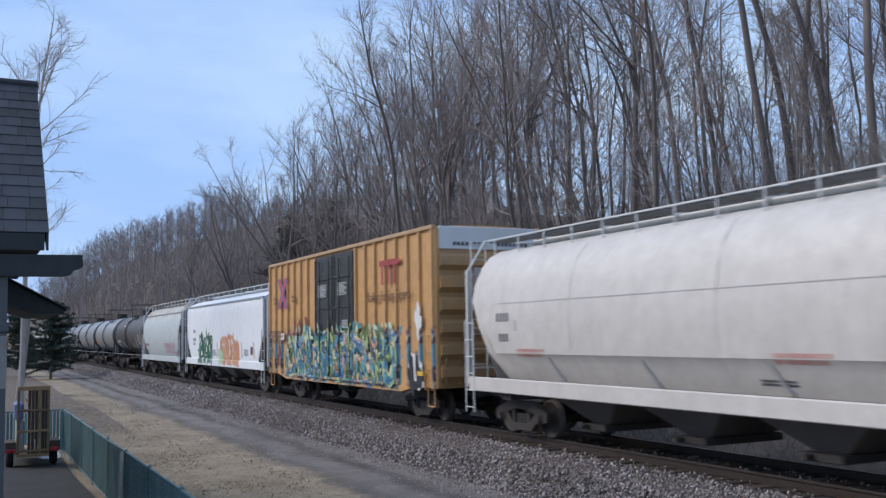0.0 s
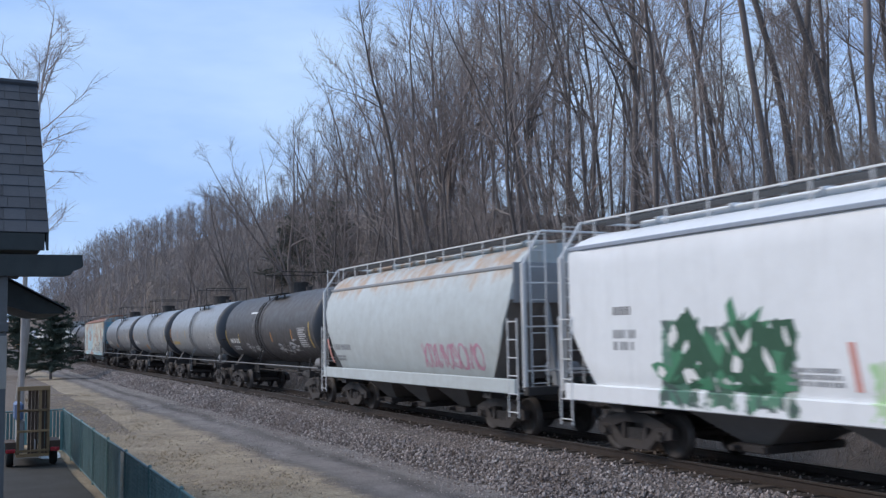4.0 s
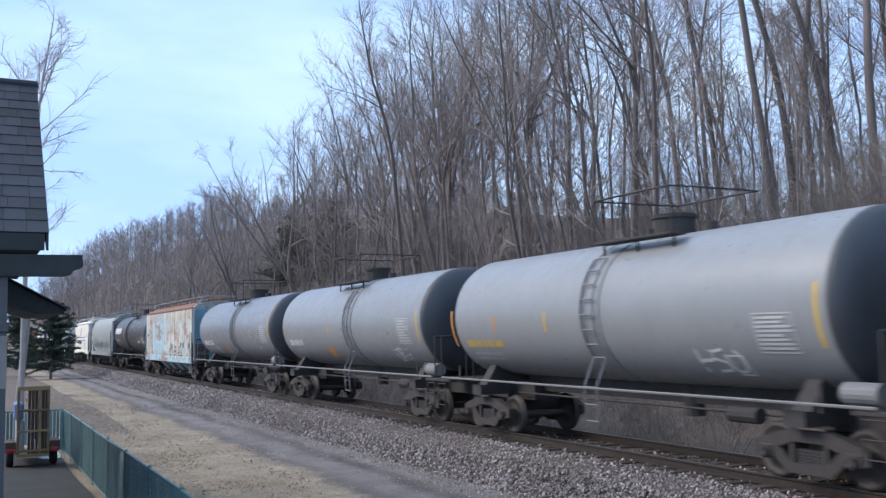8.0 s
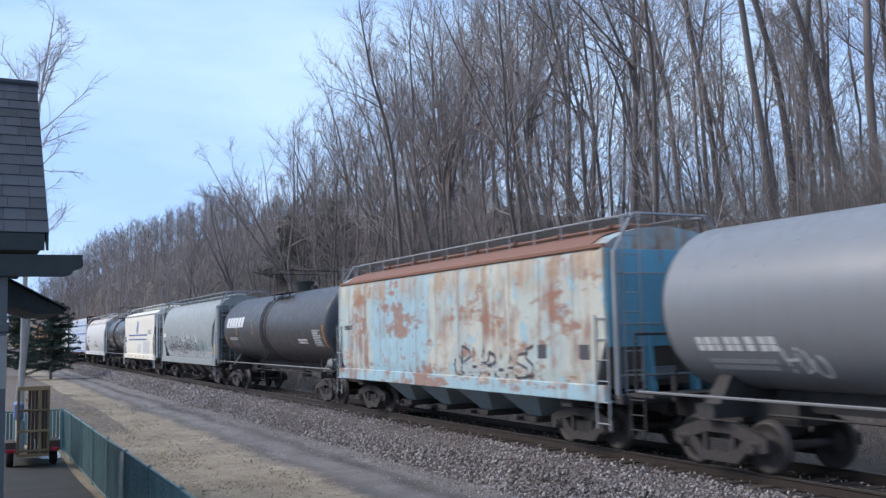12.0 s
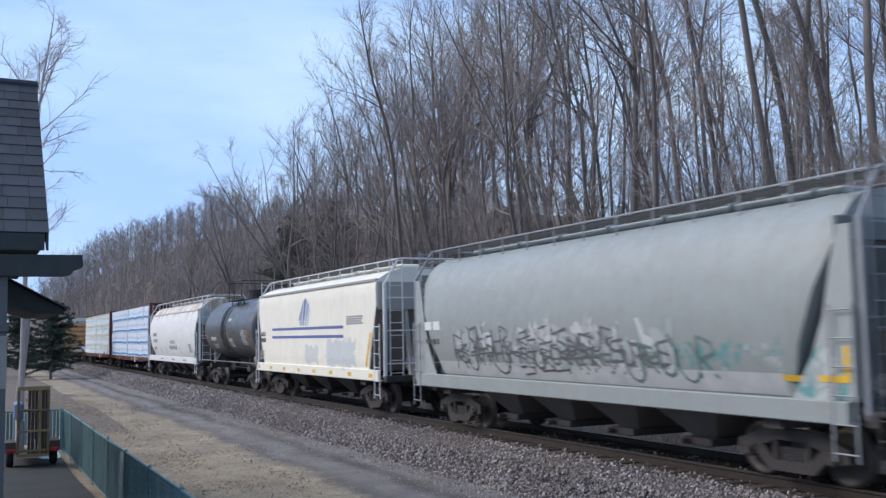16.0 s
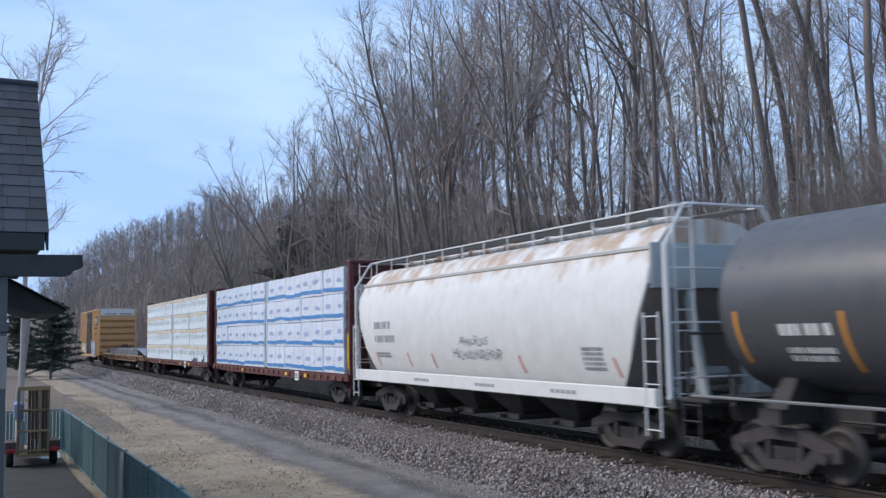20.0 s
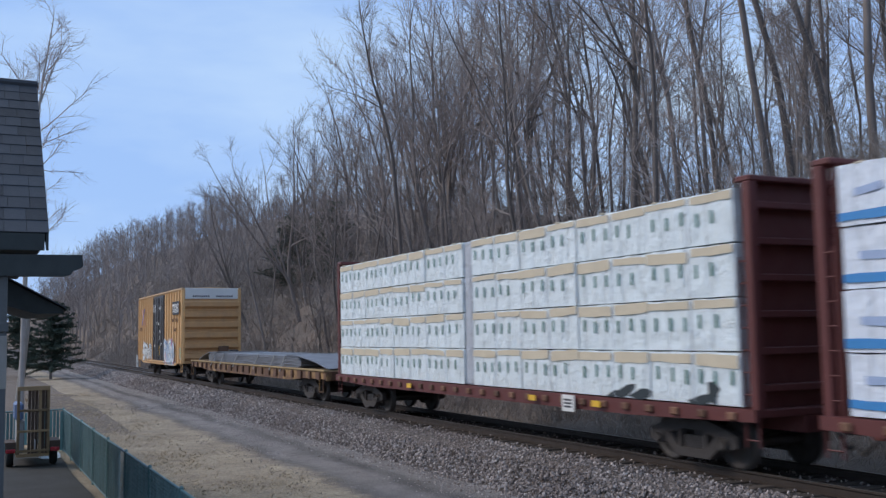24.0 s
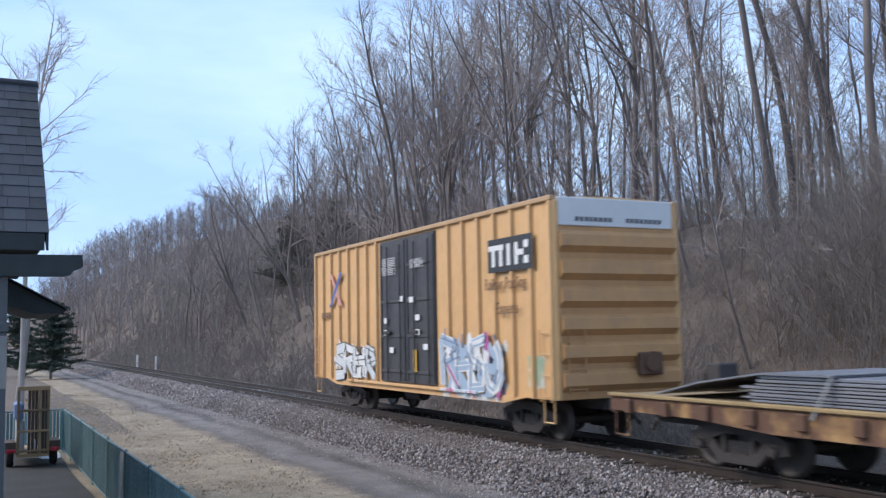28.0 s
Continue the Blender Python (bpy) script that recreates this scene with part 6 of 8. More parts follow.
def car_grey_tank(centre, half, tone, seed, pc, lx, text, plate, bars, orange=None, tags=()):
    m = paint("grey_tank_%s" % "abc"[seed], times(tone, 0.92), rough=0.34, dust=0.2)
    c, hw = tank("grey tank car with dark heads and yellow strips", half, m, M_BLACKHEAD, pc=pc, lx=lx, ladder_mat=M_SOFTMARK)
    tank_marks(c, hw, text, plate, bars, M_WHITE if seed else M_DULL_YELLOW)
    if orange:
        patch(c, *orange, M_ORANGE if seed else M_YELLOW, hw, "orange_panel", "orange painted panel", 0.12)
    for x0, x1, z0, z1, n in tags:
        scrawl(c, x0, x1, z0, z1, M_WHITE, hw, seed + 3, "white sprayed tag", 0.045)
    bm = bmesh.new()
    x = plate[0] - 0.9
    for a, b, p, q in ((x, x + 0.36, 1.62, 1.65), (x, x + 0.36, 1.95, 1.98), (x, x + 0.03, 1.62, 1.98), (x + 0.33, x + 0.36, 1.62, 1.98)):
        sheet(bm, a, b, p, q, hw)
    part("placard_frame", bm, M_WHITE, c)
    return put(c, centre)


def car_rusty_hopper():
    m = paint("rusted_blue_car", (0.36, 0.54, 0.60), rough=0.65, rust=0.6, top_rust=3.3, dust=0.18, rust_color=(0.20, 0.095, 0.06), patchy=True,
              zones=[(-7.6, -4.6, 1.3, 4.2, [(0.52, 0.54, 0.47), (0.44, 0.53, 0.51)], 0.8, 0.7, (0.5, 0.53, 0.46)), (-0.6, 7.6, 1.3, 4.1, [(0.57, 0.56, 0.47), (0.52, 0.55, 0.48), (0.45, 0.52, 0.49)], 0.8, 0.8, (0.5, 0.5, 0.43))])
    e = paint("blue_car_end", (0.15, 0.40, 0.52), rough=0.6, rust=0.3, dust=0.15)
    roof = paint("rusty_roof", (0.24, 0.11, 0.07), rough=0.75, dust=0.2)
    c, hw = hopper("pale blue covered hopper heavily streaked with rust", 7.8, FLAT, m, e, M_GREY_STEEL, bays=4, eave=4.12, slope_z=2.2, slope_x=0.4, inset=0.3, roof_mat=roof, eave_mat=roof, bay_mat=paint("blue_grey_bay", (0.24, 0.31, 0.34), rough=0.7, dust=0.3))
    for s in (-1, 1):
        bm = bmesh.new()
        loft(bm, [[(x, s * 1.53, 4.12), (x, s * 1.16, 4.36), (x, s * 0.61, 4.51), (x, s * 0.61, 4.525), (x, s * 1.16, 4.375), (x, s * 1.55, 4.135)] for x in (-7.0, 7.0)])
        part("roof_sheet", bm, roof, c, "rust-red roof sheet")
    streak = plain("rust_run", (0.33, 0.24, 0.19), 0.8, 0, 0.3, 4, 20, 0.0)
    for i in range(11):
        x = -6.6 + 1.3 * i
        patch(c, x, x + 0.03, 1.45, 4.0, streak, (lambda z: hw(z) - 0.003), "weld_seam", "rusty vertical weld seam")
    scrawl(c, 1.0, 4.9, 1.3, 2.05, M_DARKMARK, hw, 4, "dark sprayed tag", 0.07)
    scrawl(c, 1.3, 4.6, 1.3, 1.85, M_DULL_WHITE, hw, 14, "pale sprayed tag", 0.05)
    for x in (5.0, 6.6):
        patch(c, x, x + 0.36, 1.85, 2.15, M_DARKMARK, hw, "stencil_panel", "dark stencil panel")
    for x in (-7.0, -6.8):
        lettering(c, x, x + 0.5, 2.6, 2.8, 1, M_DARKMARK, hw, 5)
    return put(c, -139.1)


def car_long_black_tank():
    m = paint("clean_black_tank", (0.050, 0.049, 0.052), rough=0.42, dust=0.09)
    c, hw = tank("black tank car with a row of white emblem blocks", 8.45, m, M_BLACKHEAD, pc=0.6, lx=-0.4)
    # emblem as plain white blocks
    x = -6.75
    for k in range(6):
        bm = bmesh.new()
        sheet(bm, x, x + 0.43, 2.88, 3.34, hw, 0.006, 0.05)
        part("emblem_block", bm, M_WHITE, c, "white emblem block")
        x += 0.515
    lettering(c, -6.3, -4.9, 2.3, 2.5, 1, M_DULL_WHITE, hw, 3, "white lettering bars")
    lettering(c, -6.2, -4.8, 1.98, 2.2, 2, M_SOFTMARK, hw, 4)
    lettering(c, -4.3, -4.0, 2.28, 2.52, 2, M_SOFTMARK, hw, 5)
    data_plate(c, 6.05, 6.85, 2.1, 2.6, hw)
    for x, z0, z1 in ((-7.0, 1.95, 2.6), (-4.95, 2.5, 2.95), (-2.2, 2.5, 3.0), (7.2, 2.0, 2.8)):
        patch(c, x - 0.045, x + 0.045, z0, z1, M_ORANGE, hw, "reflector_strip", "orange reflective strip")
    lettering(c, 4.15, 5.35, 2.15, 2.35, 2, M_WHITE, hw, 9)
    return put(c, -155.85)


def car_grey_hopper():
    m = paint("grey_green_car", (0.31, 0.335, 0.325), rough=0.5, dust=0.22, zones=[(3.6, 6.0, 1.4, 2.2, [(0.10, 0.30, 0.30), (0.34, 0.36, 0.35), (0.42, 0.46, 0.45)], 0.3, 0.35, (0.15, 0.3, 0.3))])
    # end and slope darker than the sides, shade painted into both materials
    c, hw = hopper("grey round-sided covered hopper with a long dark tag", 7.6, CURVED, m, plain("dark_grey_end", (0.17, 0.19, 0.19), 0.6), M_GREY_STEEL, bays=4, slope_x=1.05, slope_z=3.8, slope_mat=plain("grey_slope", (0.20, 0.215, 0.215), 0.6))
    band = paint("chalky_band", (0.56, 0.57, 0.57), rough=0.6, dust=0.3)
    patch(c, -6.1, 6.0, 1.37, 1.72, band, (lambda z: hw(z) - 0.002), "lower_band", "chalky pale band along the bottom")
    graffiti(c, -4.9, 3.6, 1.75, 2.45, [(band, 0.9, 0.9), (plain("pale_grey_spray", (0.40, 0.43, 0.43), 0.6), 0.8, 0.8)], (lambda z: hw(z) - 0.003), 9, 50, 0.34, "pale sprayed fill")
    smoke = plain("smoky_spray", (0.13, 0.13, 0.14), 0.7)
    for seed, x0, x1, z0, z1 in ((7, -5.1, -1.2, 1.45, 2.5), (8, -5.0, 0.8, 1.6, 2.2), (17, -1.6, 2.2, 1.5, 2.45), (27, -4.6, 1.8, 1.85, 2.55), (28, -0.5, 3.4, 1.7, 2.3)):
        scrawl(c, x0, x1, z0, z1, smoke, (lambda z: hw(z) + 0.004), seed, "long dark sprayed tag", 0.045)
    scrawl(c, 1.0, 4.6, 1.45, 2.3, plain("smoky_green_spray", (0.13, 0.20, 0.19), 0.7), (lambda z: hw(z) + 0.004), 19, "dark green sprayed tag", 0.05)
    plate = paint("grey_side_plate", (0.36, 0.385, 0.375), rough=0.5, dust=0.22, zones=[(5.5, 7.5, 1.3, 2.2, [(0.10, 0.30, 0.30), (0.5, 0.52, 0.5)], 0.3, 0.4, (0.3, 0.36, 0.35))])
    for s in (-1, 1):
        for y in (-1.5, 1.5):
            bm = bmesh.new()
            prism(bm, [(s * 7.42, 1.36), (s * 7.42, 3.9), (s * 7.2, 3.9), (s * 7.02, 3.3), (s * 6.86, 2.6), (s * 6.62, 2.0), (s * 6.2, 1.36)], y - 0.02, y + 0.02)
            part("end_plate", bm, plate, c, "pale side plate before the end slope")
    patch(c, 6.75, 7.3, 1.62, 1.72, M_YELLOW, (lambda z: 1.523), "yellow_mark", "yellow painted corner mark")
    patch(c, 7.2, 7.3, 1.62, 2.15, M_YELLOW, (lambda z: 1.523), "yellow_mark", "yellow painted corner mark")
    for x in (-6.7, -6.2):
        patch(c, x, x + 0.4, 2.52, 2.75, M_WHITE, hw)
    lettering(c, -6.7, -5.9, 2.15, 2.35, 1, M_DARKMARK, hw, 3)
    patch(c, 5.95, 6.35, 1.6, 1.7, M_YELLOW, hw)
    return put(c, -171.95)


def car_cream_hopper():
    m = paint("cream_car", (0.84, 0.79, 0.67), rough=0.5, dust=0.08, zones=[(-0.4, 1.1, 1.4, 2.1, [(0.56, 0.57, 0.56), (0.58, 0.585, 0.57)], 2.0, 1.0, (0.57, 0.575, 0.56)), (2.0, 4.8, 1.4, 2.3, [(0.54, 0.56, 0.555), (0.56, 0.575, 0.57)], 2.0, 1.0, (0.55, 0.57, 0.565))])
    # beige-grey end paints the shade that falls on the cream end
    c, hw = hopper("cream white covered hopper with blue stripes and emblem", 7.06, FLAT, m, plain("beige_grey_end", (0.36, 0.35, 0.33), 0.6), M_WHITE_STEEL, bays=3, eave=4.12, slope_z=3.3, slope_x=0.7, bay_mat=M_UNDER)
    for z in (2.35, 2.66):
        patch(c, -4.6, 3.7, z, z + 0.1, M_BLUEMARK, hw, "stripe", "dark blue stripe")
    haze = plain("pale_blue_emblem", (0.45, 0.52, 0.62), 0.6)
    rng = random.Random(5)
    for i in range(11):
        x = -0.95 + i * 0.1
        high = 2.82 + 0.98 * math.sqrt(max(0.04, 1 - ((x + 0.42) / 0.62) ** 2))
        low = 2.82 if i % 3 else 3.0 + 0.1 * (i % 2)
        bm = bmesh.new()
        ribbon(bm, [(x - 0.12, low), (x, (low + high) / 2), (x + 0.14, high)], rng.uniform(0.05, 0.1), (lambda z: hw(3) + 0.006))
        part("emblem_stroke", bm, M_BLUEMARK if i in (0, 2, 5, 6, 9) else haze, c, "slanted stroke of a blue oval emblem")
    lettering(c, 4.0, 5.5, 2.78, 3.08, 4, M_GREY_STEEL, hw, 3)
    lettering(c, -6.4, -5.5, 2.2, 2.7, 2, M_DARKMARK, hw, 4)
    lettering(c, -6.4, -5.7, 1.5, 1.9, 3, M_GREY_STEEL, hw, 5)
    for i in range(8):
        bm = bmesh.new()
        box(bm, -6.6 + i * 1.8, -6.3 + i * 1.8, -1.606, -1.6, 1.12, 1.24)
        part("reflector_strip", bm, M_YELLOW, c, "yellow reflective strip")
    bm = bmesh.new()
    sheet(bm, 5.62, 5.78, 1.45, 2.5, hw, 0.006, 0.42)
    part("yellow_edge", bm, M_YELLOW, c, "yellow painted edge")
    return put(c, -188.8)


def car_short_black_tank():
    m = paint("dark_tank", (0.078, 0.080, 0.087), rough=0.34, dust=0.12)
    c, hw = tank("short black tank car with orange strips", 5.7, m, M_BLACKHEAD, pc=0.28, lx=-0.57)
    lettering(c, -3.4, -2.35, 2.3, 2.55, 1, M_WHITE, hw, 3, "white lettering bars")
    lettering(c, -3.35, -2.4, 1.9, 2.15, 2, M_WHITE, hw, 4)
    lettering(c, 0.35, 0.9, 1.97, 2.45, 2, M_WHITE, hw, 5)
    lettering(c, 0.3, 0.8, 3.2, 3.4, 1, M_WHITE, hw, 6)
    data_plate(c, 2.7, 3.45, 2.13, 2.7, hw)
    for x, z0, z1 in ((3.8, 1.85, 2.76), (-2.15, 1.75, 2.65), (-4.3, 1.85, 2.7), (0.15, 2.0, 2.75)):
        patch(c, x - 0.045, x + 0.045, z0, z1, M_ORANGE, hw, "reflector_strip", "orange reflective strip")
    return put(c, -201.6)


def car_white_hopper():
    m = paint("chalky_white_car", (0.72, 0.715, 0.69), rough=0.55, dust=0.16, top_rust=3.62)
    # end toned down from the white sides to paint its shade
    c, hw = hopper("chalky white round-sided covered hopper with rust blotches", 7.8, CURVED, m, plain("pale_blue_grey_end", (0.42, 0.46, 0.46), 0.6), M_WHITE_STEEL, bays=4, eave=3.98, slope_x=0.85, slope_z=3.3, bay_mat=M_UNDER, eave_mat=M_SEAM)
    lettering(c, -5.9, -4.6, 2.6, 2.9, 1, M_GREY_STEEL, hw, 3)
    lettering(c, -5.9, -4.4, 2.2, 2.48, 1, M_GREY_STEEL, hw, 4)
    lettering(c, -5.9, -4.8, 1.75, 1.92, 2, M_GREY_STEEL, hw, 5)
    scrawl(c, -0.7, 1.8, 1.75, 2.05, M_GREY_STEEL, hw, 5, "grey sprayed handwriting", 0.03)
    scrawl(c, -0.3, 1.2, 2.1, 2.34, M_GREY_STEEL, hw, 6, "grey sprayed handwriting", 0.03)
    lettering(c, 5.1, 5.9, 1.63, 2.13, 5, M_GREY_STEEL, hw, 8)
    for x in (-5.9, -3.6, -2.0, 2.6, 6.2):
        patch(c, x, x + 0.1, 1.5, 1.9, M_REDMARK, hw, "brush_mark", "faded red stroke", -0.1)
    for x in (-3.0, 0.6, 4.0):
        bm = bmesh.new()
        for i in range(5):
            box(bm, x + 0.2 * i, x + 0.2 * i + 0.14, -1.606, -1.6, 1.14, 1.22)
        part("lettering", bm, M_GREY_STEEL, c, "small grey lettering bars")
    return put(c, -215.35)


def m_wrap(name, colour, mark, band):
    """Printed plastic wrap round sawn timber, wrinkled."""
    k = Nodes(name)
    x, y, z = k.axes()
    col = k.mix(k.noise(1.5, 5), times(colour, 0.88), times(colour, 1.06))
    col = k.mix(k.ramp(k.noise(3.0, 5, 0.7, k.scaled(k.obj, (3, 1, 0.6))), [(0.5, 0.0), (0.75, 0.35)]), col, times(colour, 0.66))
    fold = k.n.new("ShaderNodeTexWave")
    k.put(fold.inputs["Vector"], k.obj)
    fold.inputs["Scale"].default_value, fold.inputs["Distortion"].default_value, fold.inputs["Detail"].default_value = 0.5, 3.5, 3.0
    crease = k.ramp(fold.outputs["Fac"], [(0.0, 1.0), (0.07, 0.0)])
    # shade inside the creases, darkened into the wrap colour
    col = k.mix(k.calc("MULTIPLY", crease, 0.3), col, times(colour, 0.5))
    k.bump(k.calc("ADD", k.noise(3.4, 6, 0.7, k.scaled(k.obj, (1.6, 1, 0.8))), k.calc("MULTIPLY", crease, -0.2)), 1.0, 0.11)
    return k.done(col, 0.35)


M_WRAP_BLUE = m_wrap("white_wrap", (0.80, 0.86, 0.95), None, None)
M_WRAP_GREEN = m_wrap("pale_wrap", (0.81, 0.89, 0.91), None, None)
M_PALE_WRAP = m_wrap("grey_wrap", (0.50, 0.53, 0.58), None, None)
M_BAND_BLUE = plain("blue_print", (0.06, 0.25, 0.55), 0.4, 0, 0.2, 4, 20, 0.0)
M_PALE_BLUE = plain("pale_blue_print", (0.36, 0.45, 0.64), 0.4, 0, 0.2, 4, 20, 0.0)
# flat grey strips that paint the shade in folds of the wrap
M_FOLD_SHADE = plain("wrap_fold", (0.50, 0.54, 0.60), 0.4, 0, 0.2, 4, 20, 0.0)
M_PRINT_GREEN = plain("green_print", (0.08, 0.20, 0.16), 0.4, 0, 0.25, 4, 20, 0.0)
M_SAWN = plain("sawn_timber", (0.60, 0.52, 0.385), 0.8, 0, 0.2, 3, 30, 0.003)
M_OXIDE = plain("oxide_red_steel", (0.115, 0.028, 0.026), 0.65, 0, 0.3, 1.5, 20, 0.003)

def m_flat():
    k = Nodes("rusty_yellow_steel")
    old = k.mix(k.noise(6, 5), (0.30, 0.165, 0.06), (0.42, 0.26, 0.11))
    brown = k.mix(k.noise(9, 5), (0.075, 0.040, 0.028), (0.15, 0.075, 0.042))
    worn = k.ramp(k.noise(1.6, 6, 0.65, k.scaled(k.obj, (1.0, 1.0, 0.6))), [(0.36, 0.0), (0.50, 1.0)])
    col = k.mix(worn, old, brown)
    k.bump(k.noise(30, 4), 0.6, 0.006)
    return k.done(col, 0.8)


M_FLAT_SIDE = m_flat()
M_EDGE = plain("worn_edge_timber", (0.36, 0.25, 0.12), 0.85, 0, 0.45, 1.2, 25, 0.004)
M_DECK = plain("deck_timber", (0.30, 0.22, 0.13), 0.9, 0, 0.3, 3, 30, 0.006)
M_PLATE = plain("steel_plate", (0.25, 0.26, 0.29), 0.42, 0.35, 0.25, 0.8, 14, 0.002)
M_STRAP = plain("pale_strap", (0.34, 0.34, 0.33), 0.6, 0.2, 0.2, 3, 20, 0.001)


def wrinkled(bm, rng, x0, x1, y0, y1, z0, z1):
    """A wrapped pack: a box whose near face is creased and puckered."""
    nx, nz = max(3, int((x1 - x0) / 0.2)), 5
    front = []
    for i in range(nx + 1):
        col = []
        fold = rng.uniform(-0.012, 0.012)
        for k in range(nz + 1):
            edge = k in (0, nz) or i in (0, nx)
            col.append(bm.verts.new((x0 + (x1 - x0) * i / nx + (0 if edge else rng.uniform(-0.03, 0.03)), y0 + (0.004 if edge else fold + rng.uniform(-0.007, 0.007)), z0 + (z1 - z0) * k / nz + (rng.uniform(-0.014, 0.006) if k == nz else 0))))
        front.append(col)
    for i in range(nx):
        for k in range(nz):
            bm.faces.new((front[i][k], front[i + 1][k], front[i + 1][k + 1], front[i][k + 1]))
    back = [[bm.verts.new((v.co.x, y1, v.co.z)) for v in (c[0], c[nz])] for c in front]
    for i in range(nx):
        bm.faces.new((front[i][nz], front[i + 1][nz], back[i + 1][1], back[i][1]))
        bm.faces.new((front[i][0], back[i][0], back[i + 1][0], front[i + 1][0]))
    for c, b in ((front[0], back[0]), (front[nx], back[nx])):
        bm.faces.new(c + [b[1], b[0]])


M_WINCH = plain("rusty_winch", (0.20, 0.10, 0.06), 0.8, 0, 0.4, 6, 30, 0.003, "piece")


def centerbeam(centre, half, label, wrap, load_label, style, seed):
    car = thing("centerbeam_flatcar", label, "freight car", "cars of the train")
    bm = bmesh.new()
    soft_box(bm, -half, half, -1.42, 1.42, 0.98, 1.12, 0.02)
    box(bm, -half, half, -0.4, 0.4, 0.7, 0.98)
    part("deck", bm, M_OXIDE, car)
    for s in (-1, 1):
        bm = bmesh.new()
        prism(bm, [(-half, 1.12), (half, 1.12), (half, 0.92), (half - 3.2, 0.84), (-half + 3.2, 0.84), (-half, 0.92)], s * 1.45 - 0.04, s * 1.45 + 0.04)
        sill = part("side_sill", bm, M_OXIDE, car)
        bm = bmesh.new()
        soft_box(bm, -0.09, 0.09, s * 1.52 - 0.04, s * 1.52 + 0.04, 0.93, 1.06, 0.02)
        winch = mesh_of(bm, M_WINCH, "winch")
        n = int(2 * half / 0.72)
        for i in range(n):
            w = part("winch", winch, None, sill, "strap winch")
            w.matrix_basis = pose(-half + 0.5 + (2 * half - 1.0) * i / (n - 1), 0, 0)
    bm = bmesh.new()
    box(bm, -half + 0.3, half - 0.3, -0.08, 0.08, 4.55, 4.8)
    for i in range(17):
        x = -half + 0.6 + (2 * half - 1.2) * i / 16
        box(bm, x - 0.06, x + 0.06, -0.1, 0.1, 1.1, 4.6)
    part("center_beam", bm, M_OXIDE, car)
    for s in (-1, 1):
        x = s * (half - 0.17)
        bm = bmesh.new()
        box(bm, x - s * 0.09 - 0.03, x - s * 0.09 + 0.03, -1.25, 1.25, 1.1, 4.9)
        bulk = part("bulkhead", bm, M_OXIDE, car, "dark red ribbed bulkhead")
        for y in (-1.32, 1.32):
            bm = bmesh.new()
            soft_box(bm, x - 0.09 + s * 0.08, x + 0.09 + s * 0.08, y - 0.09, y + 0.09, 1.1, 4.83, 0.02)
            part("post", bm, M_OXIDE, bulk)
        for i in range(6):
            z = 1.45 + i * 0.6
            bm = bmesh.new()
            soft_box(bm, x + s * 0.03 - 0.1, x + s * 0.03 + 0.1, -1.23, 1.23, z - 0.06, z + 0.06, 0.015)
            part("rib", bm, M_OXIDE, bulk)
        bm = bmesh.new()
        soft_box(bm, x - 0.18, x + 0.18, -1.4, 1.4, 4.83, 4.93, 0.02)
        part("top_rail", bm, M_OXIDE, bulk)
        ladder(car, x, -1.38, 0.5, 3.6, M_OXIDE, width=0.3)
        bm = bmesh.new()
        soft_box(bm, x + s * 0.08 - 0.05, x + s * 0.08 + 0.05, -1.445, -1.415, 1.3, 2.5, 0.01)
        if style == "blue" and s > 0:
            part("reflector_strip", bm, M_YELLOW, car, "yellow reflective strip")
        bm = bmesh.new()
        box(bm, s * (half - 2.0) - 0.2, s * (half - 2.0) + 0.2, -1.4, 1.4, 0.84, 1.0)
        part("bolster", bm, M_UNDER, car)
    for x in (-3.6, 3.0, 5.4):
        bm = bmesh.new()
        box(bm, x, x + 0.28, -1.6, -1.585, 0.93, 1.05)
        part("reflector_strip", bm, M_YELLOW, car, "yellow reflective strip")
    bm = bmesh.new()
    soft_box(bm, 4.35, 4.8, -1.61, -1.59, 0.78, 1.12, 0.004)
    p = part("sign_plate", bm, M_WHITE, car, "white square sign plate")
    bm = bmesh.new()
    for i in range(3):
        box(bm, 4.43, 4.72, -1.616, -1.612, 0.86 + 0.07 * i, 0.9 + 0.07 * i)
    part("lettering", bm, M_DARKMARK, p)
    running_gear(car, half, half - 2.0)
    CARS.append((car, centre))
    # the load
    load = thing("lumber_load", load_label, "lumber", "lumber stacks on the train")
    rng = random.Random(seed)
    inner = half - (0.5 if style == "blue" else 0.33)
    rows, h = 4, 0.905
